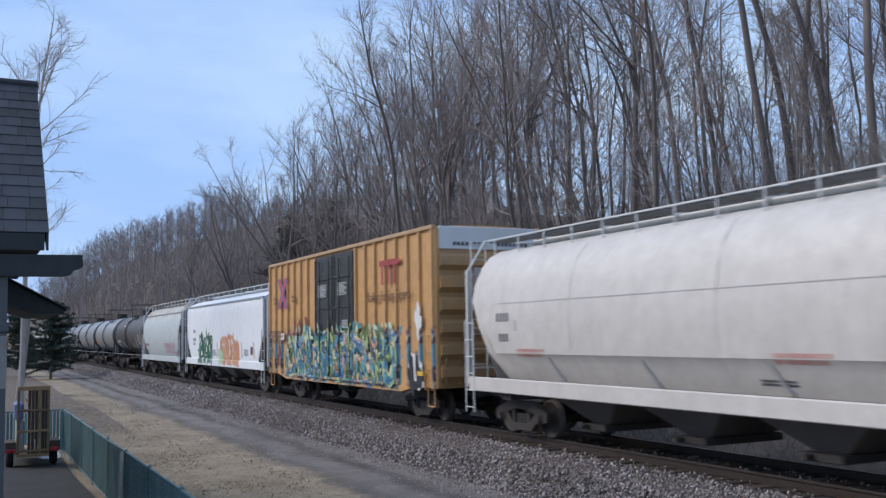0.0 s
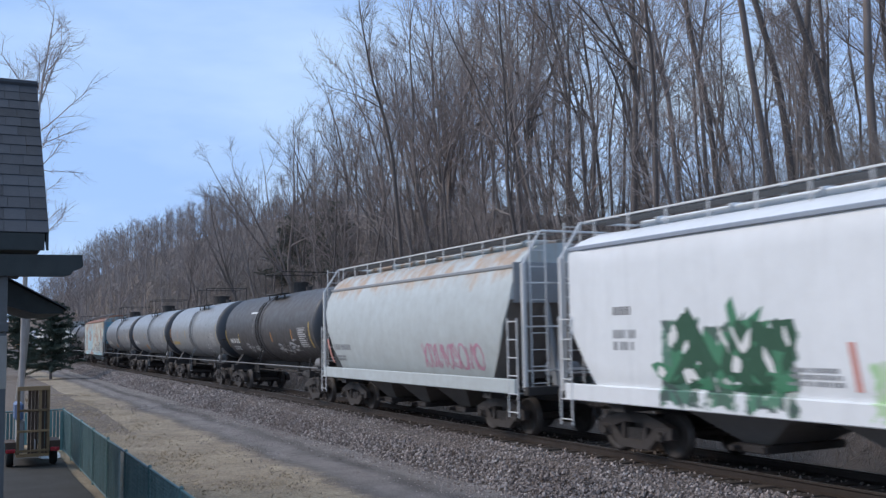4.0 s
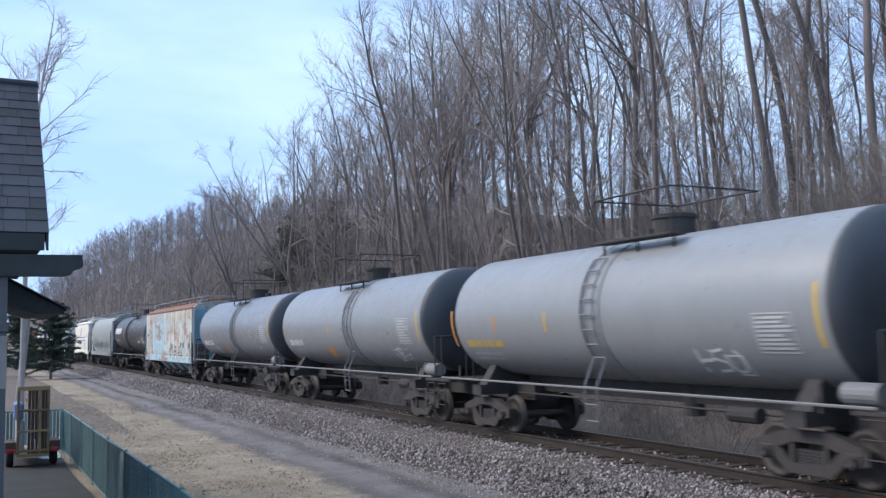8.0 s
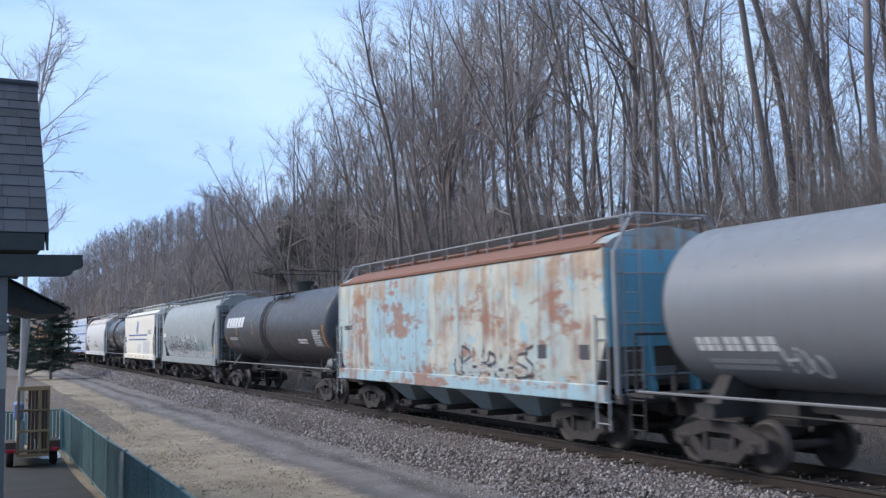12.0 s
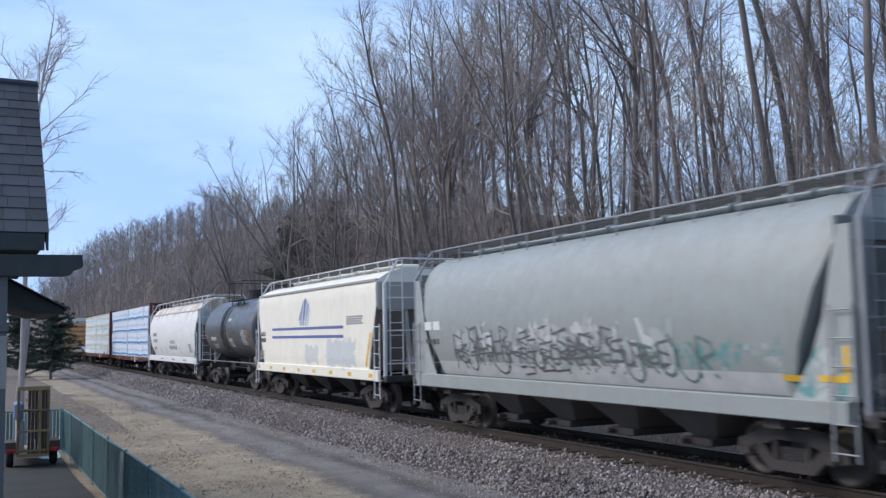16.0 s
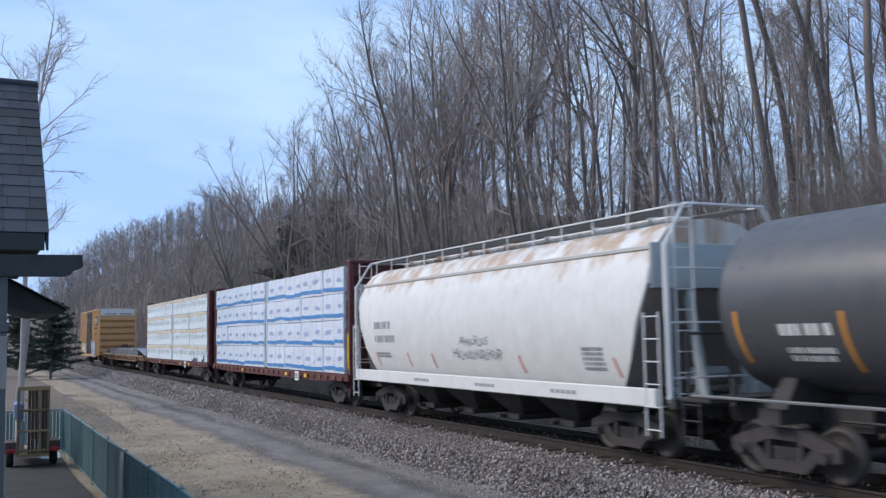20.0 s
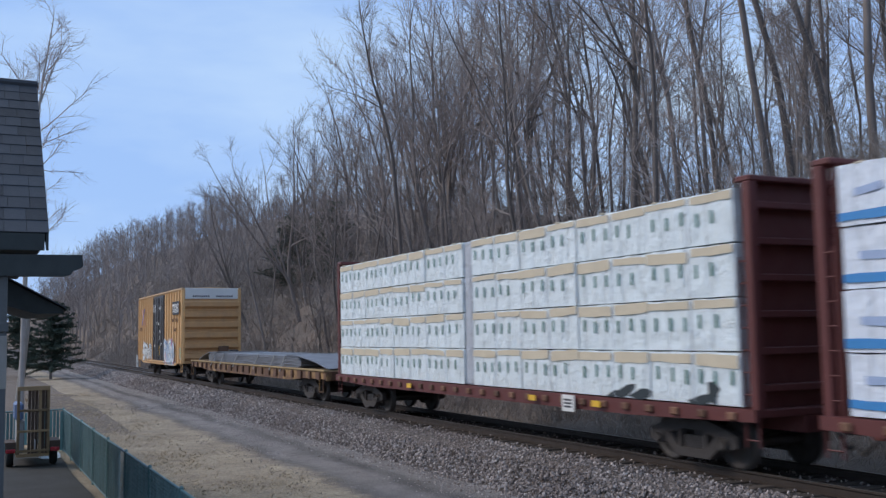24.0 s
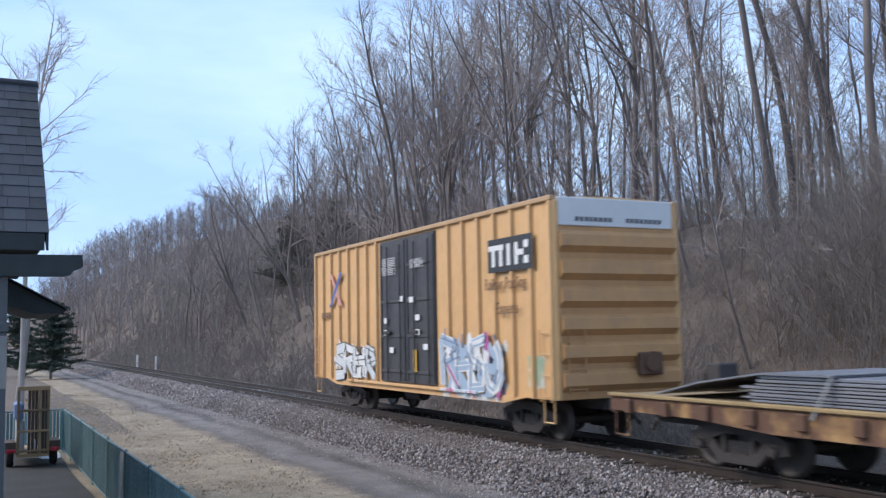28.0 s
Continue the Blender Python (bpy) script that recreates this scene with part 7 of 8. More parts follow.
    for side in (-1, 1):
        for r in range(rows):
            z = 1.14 + r * h
            for a, b in ((-inner, -0.35), (0.12, inner)):
                cuts = [a, a + (b - a) * rng.choice((0.27, 0.5)), a + (b - a) * 0.77, b] if style == "blue" else [a + (b - a) * i / 4 for i in range(5)]
                for p0, p1 in zip(cuts, cuts[1:]):
                    bm = bmesh.new()
                    y0, y1 = (-1.43, -0.12) if side < 0 else (0.12, 1.43)
                    j = rng.uniform(-0.025, 0.02)
                    if side > 0:
                        soft_box(bm, p0 + 0.012, p1 - 0.012, y0, y1 + j, z + 0.02, z + h - 0.03, 0.03)
                    else:
                        wrinkled(bm, rng, p0 + 0.012, p1 - 0.012, y0 + j, y1, z + 0.008, z + h - 0.01)
                    bundle = part("lumber_pack", bm, wrap, load)
                    if side > 0:
                        continue
                    yy = y0 + j - 0.021

                    def strip(name, material, xa, xb, za, zb, what="", slant=0.0):
                        m = bmesh.new()
                        nx = max(1, int((xb - xa) / 0.25))
                        low = [m.verts.new((xa + (xb - xa) * q / nx, yy, za + slant * q / nx + rng.uniform(-0.012, 0.012))) for q in range(nx + 1)]
                        high = [m.verts.new((xa + (xb - xa) * q / nx, yy - 0.001, zb + slant * q / nx + rng.uniform(-0.012, 0.012))) for q in range(nx + 1)]
                        for q in range(nx):
                            m.faces.new((low[q], low[q + 1], high[q + 1], high[q]))
                        part(name, m, material, bundle, what)
                    if style == "blue":
                        x = p0 + 0.02
                        while x < p1 - 0.15:
                            w, q = min(rng.uniform(1.1, 1.3), p1 - 0.02 - x), rng.uniform(-0.035, 0.035)
                            strip("printed_band", M_BAND_BLUE, x, x + w - 0.015, z + 0.10 + q, z + 0.225 + q, "blue printed band", rng.uniform(-0.03, 0.03))
                            strip("printed_mark", M_PALE_BLUE, x + 0.3, x + 0.3 + min(0.5, w * 0.4), z + 0.43 + q, z + 0.55 + q, "pale blue printed mark", rng.uniform(-0.03, 0.07))
                            strip("wrap_fold", M_FOLD_SHADE, x + w - 0.03, x + w - 0.012, z + 0.05, z + h - 0.06, "grey strip painting the shade of a wrap fold")
                            x += w
                    else:
                        x = p0 + 0.2
                        while x < p1 - 0.2:
                            q = rng.uniform(-0.03, 0.03)
                            strip("printed_mark", M_PRINT_GREEN, x, x + 0.07, z + 0.36 + q, z + 0.60 + q, "dark green printed mark")
                            x += rng.uniform(0.36, 0.42)
                        x = p0 + 0.03
                        while x < p1 - 0.2:
                            w = min(1.12, p1 - 0.04 - x)
                            strip("bare_timber", M_SAWN, x, x + w, z + 0.70 + rng.uniform(-0.05, 0.06), z + h - 0.04, "bare sawn timber along the top", rng.uniform(-0.04, 0.04) if r < rows - 1 else 0.0)
                            strip("wrap_fold", M_FOLD_SHADE, x + w + 0.04, x + w + 0.06, z + 0.05, z + h - 0.06, "grey strip painting the shade of a wrap fold")
                            x += w + 0.11
        bm = bmesh.new()
        soft_box(bm, -0.33, 0.1, -1.40 if side < 0 else 0.12, -0.12 if side < 0 else 1.40, 1.14, 4.74, 0.03)
        part("end_wrap", bm, M_PALE_WRAP, load, "grey wrapped gap between the stacks")
        for i in range(12):
            x = -inner + 0.4 + (2 * inner - 0.8) * i / 11
            bm = bmesh.new()
            soft_box(bm, x - 0.06, x + 0.06, -1.46 if side < 0 else 0.3, -0.3 if side < 0 else 1.46, 4.735, 4.77, 0.008)
            part("lath", bm, M_SAWN, load, "wooden lath")
    if style == "green":
        torn, rng2 = plain("torn_black_wrap", (0.03, 0.04, 0.045), 0.5), random.Random(9)
        for x, z, rx, rz in ((6.3, 1.26, 0.34, 0.12), (6.75, 1.22, 0.3, 0.09), (5.95, 1.2, 0.25, 0.07), (8.5, 1.22, 0.3, 0.12), (8.75, 1.36, 0.14, 0.2)):
            bm = bmesh.new()
            blob(bm, x, z, rx, rz, (lambda q: 1.458), rng2, 0.2, 9, 0.4, 1.13)
            part("torn_flap", bm, torn, load, "torn black flap of the wrap")
    CARS.append((load, centre))


def plate_flatcar():
    half = 11.22
    car = thing("flatcar", "worn yellow and rusty flatcar", "freight car", "cars of the train")
    bm = bmesh.new()
    soft_box(bm, -half, half, -1.4, 1.4, 1.08, 1.2, 0.02)
    part("deck", bm, M_DECK, car, "worn timber deck")
    for s in (-1, 1):
        bm = bmesh.new()
        prism(bm, [(-half, 1.16), (half, 1.16), (half, 0.9), (half - 2.4, 0.88), (half - 4.2, 0.76), (-half + 4.2, 0.76), (-half + 2.4, 0.88), (-half, 0.9)], s * 1.44 - 0.035, s * 1.44 + 0.035)
        sill = part("side_sill", bm, M_FLAT_SIDE, car, "yellow side sill flaking to rust")
        bm = bmesh.new()
        soft_box(bm, -0.1, 0.1, s * 1.51 - 0.045, s * 1.51 + 0.045, 0.86, 1.13, 0.02)
        pocket = mesh_of(bm, M_FLAT_SIDE, "stake_pocket")
        for i in range(21):
            o = part("stake_pocket", pocket, None, sill)
            o.matrix_basis = pose(-half + 0.6 + (2 * half - 1.2) * i / 20, 0, 0)
        bm = bmesh.new()
        soft_box(bm, -half, half, s * 1.46 - 0.08, s * 1.46 + 0.08, 1.165, 1.232, 0.015)
        part("edge_board", bm, M_EDGE, car, "worn timber deck edge")
        e = s * (half - 0.05)
        bm = bmesh.new()
        soft_box(bm, e - 0.08, e + 0.08, -1.45, 1.45, 0.84, 1.18, 0.02)
        part("end_sill", bm, M_FLAT_SIDE, car)
        bm = bmesh.new()
        pipe(bm, [(s * (half - 0.6), -1.5, 0.9), (s * (half - 0.6), -1.5, 0.45), (s * (half - 0.2), -1.5, 0.45), (s * (half - 0.2), -1.5, 0.9)], 0.02, 5)
        part("step", bm, M_FLAT_SIDE, car)
        bm = bmesh.new()
        box(bm, s * (half - 3.0) - 0.22, s * (half - 3.0) + 0.22, -1.35, 1.35, 0.84, 1.08)
        part("bolster", bm, M_UNDER, car)
    bm = bmesh.new()
    box(bm, -half, half, -0.4, 0.4, 0.62, 1.08)
    for i in range(12):
        x = -half + 1.3 + i * 1.8
        box(bm, x - 0.05, x + 0.05, -1.4, 1.4, 0.8, 1.08)
    part("center_sill", bm, M_UNDER, car)
    bm = bmesh.new()
    soft_box(bm, -half + 0.6, -half + 1.0, 0.4, 0.9, 1.2, 1.75, 0.03)
    rod(bm, (-half + 0.5, 0.65, 1.5), (-half + 0.58, 0.65, 1.5), 0.25, 14)
    part("brake_gear", bm, M_UNDER, car)
    running_gear(car, half, half - 3.0)
    CARS.append((car, -276.33))
    load = thing("steel_plate_stack", "strapped stack of dark grey steel plates", "steel plates")
    rng = random.Random(3)
    z = 1.235
    while z < 1.66:
        t = rng.uniform(0.03, 0.05)
        a, b, w = -7.6 + rng.uniform(-0.25, 0.2), 7.8 + rng.uniform(-0.3, 0.25), 1.32 + rng.uniform(-0.05, 0.04)
        bm = bmesh.new()
        soft_box(bm, a, b, -w, w, z, z + t, 0.006)
        part("steel_plate", bm, M_PLATE, load)
        z += t + rng.uniform(0.008, 0.022)
    top = z
    for s, x0, x1 in ((1, 7.5, 11.1), (-1, -7.4, -10.0)):
        bm = bmesh.new()
        loft(bm, [[(x, -1.34, zz), (x, 1.34, zz), (x, 1.34, zz + 0.03), (x, -1.34, zz + 0.03)] for x, zz in ((x0 - s * 1.5, top), (x0, top), (x0 + (x1 - x0) * 0.55, (top + 1.3) / 2), (x1, 1.24))])
        part("bent_plate", bm, M_PLATE, load, "top plate sagging to the deck")
    for x in (-5.9, -4.0, -1.4, 2.2, 4.65, 6.15):
        bm = bmesh.new()
        for s in (-1, 1):
            rod(bm, (x - 0.25, s * 1.55, 1.05), (x, s * 1.37, top), 0.028, 5)
        box(bm, x - 0.03, x + 0.03, -1.37, 1.37, top + 0.03, top + 0.042)
        part("strap", bm, M_STRAP, load)
    CARS.append((load, -276.33))


def car_last_box():
    m = paint("bright_yellow_car", (0.68, 0.40, 0.17), dust=0.2, rust=0.06, zones=[
        (-5.75, -2.05, 1.05, 2.1, [(0.7, 0.7, 0.7), (0.03, 0.03, 0.03), (0.66, 0.66, 0.66), (0.6, 0.36, 0.14)], 0.3, 1.0, (0.02, 0.02, 0.02)),
        (2.4, 5.6, 0.8, 2.2, [(0.36, 0.46, 0.55), (0.12, 0.2, 0.32), (0.45, 0.52, 0.56), (0.65, 0.65, 0.62), (0.5, 0.12, 0.32)], 0.42, 1.0, (0.65, 0.66, 0.66)),
        (6.6, 7.3, 1.2, 1.9, [(0.65, 0.66, 0.6), (0.25, 0.42, 0.28)], 0.4, 1.0, (0.6, 0.6, 0.5))])
    # end yellow lowered from the side yellow to paint the shaded end
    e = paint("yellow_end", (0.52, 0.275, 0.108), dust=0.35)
    d = paint("black_doors", (0.035, 0.035, 0.04), dust=0.18)
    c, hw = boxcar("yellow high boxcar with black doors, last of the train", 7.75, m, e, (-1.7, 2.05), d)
    hd = (lambda z: 1.75)
    data_plate(c, -1.35, -0.5, 4.2, 4.6, hd, 5)
    data_plate(c, 0.6, 1.5, 4.25, 4.5, hd, 6)
    for x, z in ((-1.3, 2.75), (-1.3, 2.4), (0.9, 2.8), (0.9, 2.4), (0.5, 3.3), (-0.2, 3.35), (1.4, 2.0), (-0.9, 1.9)):
        patch(c, x, x + 0.28, z, z + 0.16, M_WHITE, hd)
    patch(c, 0.75, 0.95, 1.4, 2.0, M_YELLOW, hd)
    blk = plain("black_panel_paint", (0.02, 0.02, 0.022), 0.5)
    patch(c, 5.05, 7.05, 3.82, 4.6, blk, (lambda z: 1.73), "emblem_panel", "black emblem panel")
    for x0, x1, z0, z1 in ((5.25, 5.4, 3.95, 4.45), (5.1, 5.8, 4.33, 4.45), (5.6, 5.75, 3.95, 4.4), (5.95, 6.1, 3.95, 4.45), (6.3, 6.45, 3.95, 4.45), (6.45, 6.7, 4.15, 4.28), (6.7, 6.9, 3.95, 4.12), (6.7, 6.9, 4.3, 4.47)):
        patch(c, x0, x1, z0, z1, M_WHITE, (lambda z: 1.74), "emblem_block", "white emblem block")
    words(c, "Railcar Pooling", 4.85, 3.42, 0.4, M_BROWN_TEXT, 1.733, "brown lettering", 0.8)
    words(c, "Experts", 5.4, 2.85, 0.4, M_BROWN_TEXT, 1.733, "brown lettering", 0.8)
    for dx, mt in ((1.0, M_BLUEMARK), (-1.0, M_REDMARK)):
        patch(c, -5.5 - dx / 2 - 0.12, -5.5 - dx / 2 + 0.12, 3.4, 4.5, mt, (lambda z, q=dx: hw(z) + (0.003 if q > 0 else 0)), "cross_bar", "diagonal painted bar", dx)
    lettering(c, -6.9, -6.0, 3.0, 3.3, 1, M_BROWN_TEXT, hw, 8)
    grey, mag, deep = plain("blue_grey_spray", (0.34, 0.44, 0.55), 0.6), plain("magenta_spray", (0.45, 0.10, 0.28), 0.6), plain("slate_spray", (0.10, 0.16, 0.28), 0.6)
    graffiti(c, -5.6, -2.2, 1.2, 2.0, [(M_WHITE, 0.7, 0.9)], (lambda z: 1.728), 21, 26, 0.34, "white sprayed cloud")
    piece(c, -5.6, -2.1, 1.1, 2.1, 4, [M_WHITE, plain("pale_grey_fill", (0.6, 0.62, 0.62), 0.6)], blk, M_WHITE, blk, (lambda z: 1.732), 21, "black and white sprayed letters")
    graffiti(c, 2.4, 5.6, 1.0, 2.1, [(mag, 0.25, 0.8), (M_WHITE, 0.5, 0.8), (grey, 0.7, 0.8)], (lambda z: 1.728), 22, 26, 0.36, "blue and white sprayed shapes")
    piece(c, 2.5, 5.5, 1.0, 2.2, 4, [grey, plain("pale_blue_fill", (0.42, 0.58, 0.62), 0.6), M_WHITE, grey, mag], M_WHITE, M_WHITE, deep, (lambda z: 1.736), 23, "blue and white sprayed letters")
    return put(c, -296.95)


car_pale_hopper()
car_yellow_box()
car_painted_hopper()
car_stained_hopper()
car_black_tank()
car_grey_tank(-93.45, 7.1, (0.30, 0.312, 0.322), 0, 0.94, -0.03, (-5.6, -3.9, 2.08, 2.28), (4.5, 5.25, 2.06, 2.62), ((5.8, 2.1, 3.1), (-4.0, 2.42, 2.86), (-1.75, 2.42, 2.86), (-6.2, 2.1, 3.0)), None, ((2.85, 3.85, 1.62, 2.2, 5),))
car_grey_tank(-108.15, 7.6, (0.275, 0.287, 0.30), 1, -0.13, 0.75, (-5.9, -4.4, 2.08, 2.34), (4.9, 5.6, 2.2, 2.85), ((6.25, 2.2, 3.1), (-6.4, 2.4, 2.9), (-1.2, 2.4, 2.8)), (-1.9, -1.4, 1.68, 2.03), ((4.15, 5.1, 1.65, 2.0, 4),))
car_grey_tank(-123.3, 7.7, (0.235, 0.246, 0.262), 2, -0.09, 0.55, (-5.9, -4.1, 2.05, 2.33), (5.2, 6.0, 2.2, 2.88), ((6.4, 2.25, 3.2), (1.1, 2.4, 2.8), (3.4, 2.4, 2.8)), (-1.9, -1.35, 1.68, 2.05), ((-4.0, -3.3, 1.62, 2.1, 4),))
car_rusty_hopper()
car_long_black_tank()
car_grey_hopper()
car_cream_hopper()
car_short_black_tank()
car_white_hopper()
centerbeam(-233.55, 9.7, "dark red centerbeam flatcar stacked with white-wrapped lumber", M_WRAP_BLUE, "white-wrapped lumber bundles printed with blue bands", "blue", 5)
centerbeam(-254.3, 9.75, "dark red centerbeam flatcar carrying pale wrapped lumber", M_WRAP_GREEN, "pale wrapped lumber bundles with dark green prints", "green", 6)
plate_flatcar()
car_last_box()

# ---------------------------------------------------------------- yard: fence, station, trailer
M_TEAL = plain("teal_slat", (0.125, 0.245, 0.245), 0.55, 0, 0.3, 1.5, 20, 0.002, "piece")
M_TEAL_POST = plain("teal_steel", (0.09, 0.18, 0.185), 0.5, 0.1, 0.2, 3, 20, 0.001)
M_SHINGLE = plain("slate_shingle", (0.042, 0.048, 0.058), 0.85, 0, 0.3, 3, 40, 0.006, "piece")
M_DARK_TRIM = plain("dark_green_trim", (0.018, 0.026, 0.028), 0.6, 0, 0.2, 3, 30, 0.002)
M_GREY_POST = plain("weathered_grey_post", (0.10, 0.105, 0.11), 0.8, 0, 0.25, 3, 30, 0.004)
M_PALE_POST = plain("pale_weathered_post", (0.27, 0.255, 0.235), 0.8, 0, 0.25, 3, 30, 0.004)
M_WIRE = plain("grey_green_wire", (0.22, 0.30, 0.31), 0.5, 0.2, 0.25, 3, 20, 0.0)
M_WALL_DARK = plain("dark_board_wall", (0.035, 0.038, 0.036), 0.8, 0, 0.3, 2, 30, 0.004)
M_YARD = plain("worn_asphalt", (0.036, 0.033, 0.029), 0.92, 0, 0.35, 0.8, 30, 0.012)
M_CRATE = plain("trailer_timber", (0.27, 0.18, 0.095), 0.75, 0, 0.3, 4, 40, 0.004, "piece")
M_CRATE_DARK = plain("brown_panel", (0.075, 0.048, 0.035), 0.8, 0, 0.3, 4, 40, 0.004)
M_RUBBER = plain("rubber", (0.02, 0.02, 0.02), 0.8, 0, 0.2, 8, 40, 0.002)
M_RED_LAMP = plain("red_lens", (0.35, 0.02, 0.03), 0.25, 0, 0.1, 8, 40, 0.0)
M_SNOW = plain("old_snow", (0.70, 0.73, 0.78), 0.6, 0, 0.1, 3, 20, 0.01)


def build_fence():
    fence = thing("fence", "teal chain-link fence with privacy slats", "fence")
    x0, x1, y, top = -31.4, -6.0, -10.1, 0.35
    bm = bmesh.new()
    rod(bm, (0, 0, LOW - 0.1), (0, 0, top + 0.03), 0.03, 8)
    rod(bm, (0, 0, top + 0.03), (0, 0, top + 0.06), 0.038, 8, 0.015)
    post = mesh_of(bm, M_TEAL_POST, "post")
    spots = [(x0 + i * 2.54, y) for i in range(11)] + [(x0, y - 1.25), (x0, y - 2.5)]
    for px, py in spots:
        p = part("post", post, None, fence)
        p.matrix_basis = pose(px, py, 0)
    for a, b in (((x0, y, top), (x1, y, top)), ((x0, y, top), (x0, y - 2.5, top)), ((x0, y, LOW + 0.08), (x1, y, LOW + 0.08))):
        bm = bmesh.new()
        rod(bm, a, b, 0.022, 8)
        part("rail", bm, M_TEAL_POST, fence)
    bm = bmesh.new()
    soft_box(bm, -0.036, 0.036, -0.006, 0.006, LOW + 0.05, top - 0.03, 0.003)
    slat = mesh_of(bm, M_TEAL, "slat")
    rng = random.Random(2)
    n = int((x1 - x0) / 0.098)
    for i in range(n):
        if 118 < i < 124:
            continue
        s = part("slat", slat, None, fence)
        s.matrix_basis = pose(x0 + 0.06 + i * 0.098, y + 0.03 + rng.uniform(-0.004, 0.004), rng.uniform(-0.02, 0.015), rng.uniform(-0.8, 0.8), rng.uniform(-0.6, 0.6), rng.uniform(-5, 5))
    for i in range(25):
        s = part("slat", slat, None, fence)
        s.matrix_basis = pose(x0 + 0.03, y - 0.06 - i * 0.098, rng.uniform(-0.02, 0.015), 0, 0, 90 + rng.uniform(-5, 5))
    # wire mesh in front of the slats
    bm = bmesh.new()
    x = x0
    while x < x1 - 1.2:
        for s in (-1, 1):
            a, b = (x, x + 1.2) if s > 0 else (x + 1.2, x)
            rod(bm, (a, y - 0.01, LOW + 0.08), (b, y - 0.01, top), 0.0035, 3, None, False)
        x += 0.11
    part("wire_mesh", bm, M_WIRE, fence, "diamond wire mesh")


def build_station():
    """The near corner of a gabled station roof, its bracket, post and the porch beyond."""
    st = thing("station", "station corner with slate-dark shingled gable roof", "building")
    eave, ridge = Vector((-15.0, 0, 3.98)), Vector((-18.6, 0, 7.02))
    rake = -11.76
    deep = -19.0
    run = ridge - eave
    n = run.cross(Vector((0, 1, 0))).normalized()
    if n.z < 0:
        n = -n
    bm = bmesh.new()
    loft(bm, [[eave + Vector((0, yy, 0)), ridge + Vector((0, yy, 0)), ridge + Vector((0, yy, 0)) - n * 0.16, eave + Vector((0, yy, 0)) - n * 0.16] for yy in (deep, rake)])
    roof = part("roof", bm, M_DARK_TRIM, st, "dark roof deck")
    far = Vector((-22.2, 0, 3.98))
    bm = bmesh.new()
    loft(bm, [[far + Vector((0, yy, 0)), ridge + Vector((0, yy, 0)), ridge + Vector((0, yy, -0.16)), far + Vector((0, yy, -0.16))] for yy in (deep, rake)])
    part("far_roof", bm, M_SHINGLE, st)
    # shingles, course on course
    ln = run.length
    d = run.normalized()
    courses = 15
    rng = random.Random(9)
    meshes = []
    for w in (0.24, 0.30, 0.36):
        b2 = bmesh.new()
        soft_box(b2, -0.005, ln / courses + 0.035, -w / 2 + 0.003, w / 2 - 0.003, 0.0, 0.014, 0.004)
        meshes.append((w, mesh_of(b2, M_SHINGLE, "shingle")))
    turn = Matrix((d, Vector((0, 1, 0)), d.cross(Vector((0, 1, 0))))).transposed()
    if (turn @ Vector((0, 0, 1))).z < 0:
        turn = Matrix((d, Vector((0, -1, 0)), d.cross(Vector((0, -1, 0))))).transposed()
    for c in range(courses):
        yy = rake + 0.02
        while yy > -14.2:
            w, me = rng.choice(meshes)
            p = eave + d * (c * ln / courses - 0.02) + n * (0.006 + rng.uniform(0, 0.004))
            s = part("shingle", me, None, roof)
            s.matrix_basis = Matrix.Translation((p.x, yy - w / 2, p.z)) @ (turn @ Matrix.Rotation(radians(2.0), 3, "Y")).to_4x4()
            yy -= w
    bm = bmesh.new()
    loft(bm, [[p + Vector((0, yy, 0)) for p in (eave + Vector((0.03, 0, -0.02)), eave + Vector((0.03, 0, -0.26)), eave + Vector((-0.03, 0, -0.26)), eave + Vector((-0.03, 0, -0.02)))] for yy in (deep, rake - 0.04)])
    part("fascia", bm, M_DARK_TRIM, st, "dark green eaves board")
    bm = bmesh.new()
    loft(bm, [[p + Vector((0, yy, 0)) for p in (eave, ridge, ridge - Vector((0, 0, 0.3)), eave - Vector((0, 0, 0.26)))] for yy in (rake - 0.02, rake + 0.015)])
    part("bargeboard", bm, M_DARK_TRIM, st)
    bm = bmesh.new()
    rod(bm, ridge + Vector((0, deep, 0.02)), ridge + Vector((0, rake + 0.03, 0.02)), 0.07, 8)
    part("ridge_cap", bm, M_SHINGLE, st)
    # projecting bracket beam with a shaped end
    bm = bmesh.new()
    out = [(-13.2, 3.64), (-11.29, 3.66), (-11.27, 3.5), (-11.31, 3.46), (-11.40, 3.43), (-11.44, 3.37), (-11.50, 3.35), (-13.2, 3.33)]
    loft(bm, [[(x, yy, zz) for yy, zz in out] for x in (-15.15, -14.95)])
    part("bracket_beam", bm, M_DARK_TRIM, st, "dark beam with a shaped end")
    for x in (-15.6, -17.0):
        bm = bmesh.new()
        loft(bm, [[(q, yy, zz) for yy, zz in ((-13.0, 3.72), (-11.9, 3.72), (-11.9, 3.9), (-13.0, 3.9))] for q in (x - 0.08, x + 0.08)])
        part("joist", bm, M_DARK_TRIM, st)
    # dark wall, soffit
    bm = bmesh.new()
    box(bm, -22.0, -15.4, -19.0, -12.85, LOW, 3.72)
    part("wall", bm, M_WALL_DARK, st, "dark board wall in shadow")
    bm = bmesh.new()
    box(bm, -22.1, -15.1, -19.0, -11.85, 3.72, 3.78)
    part("soffit", bm, M_DARK_TRIM, st)
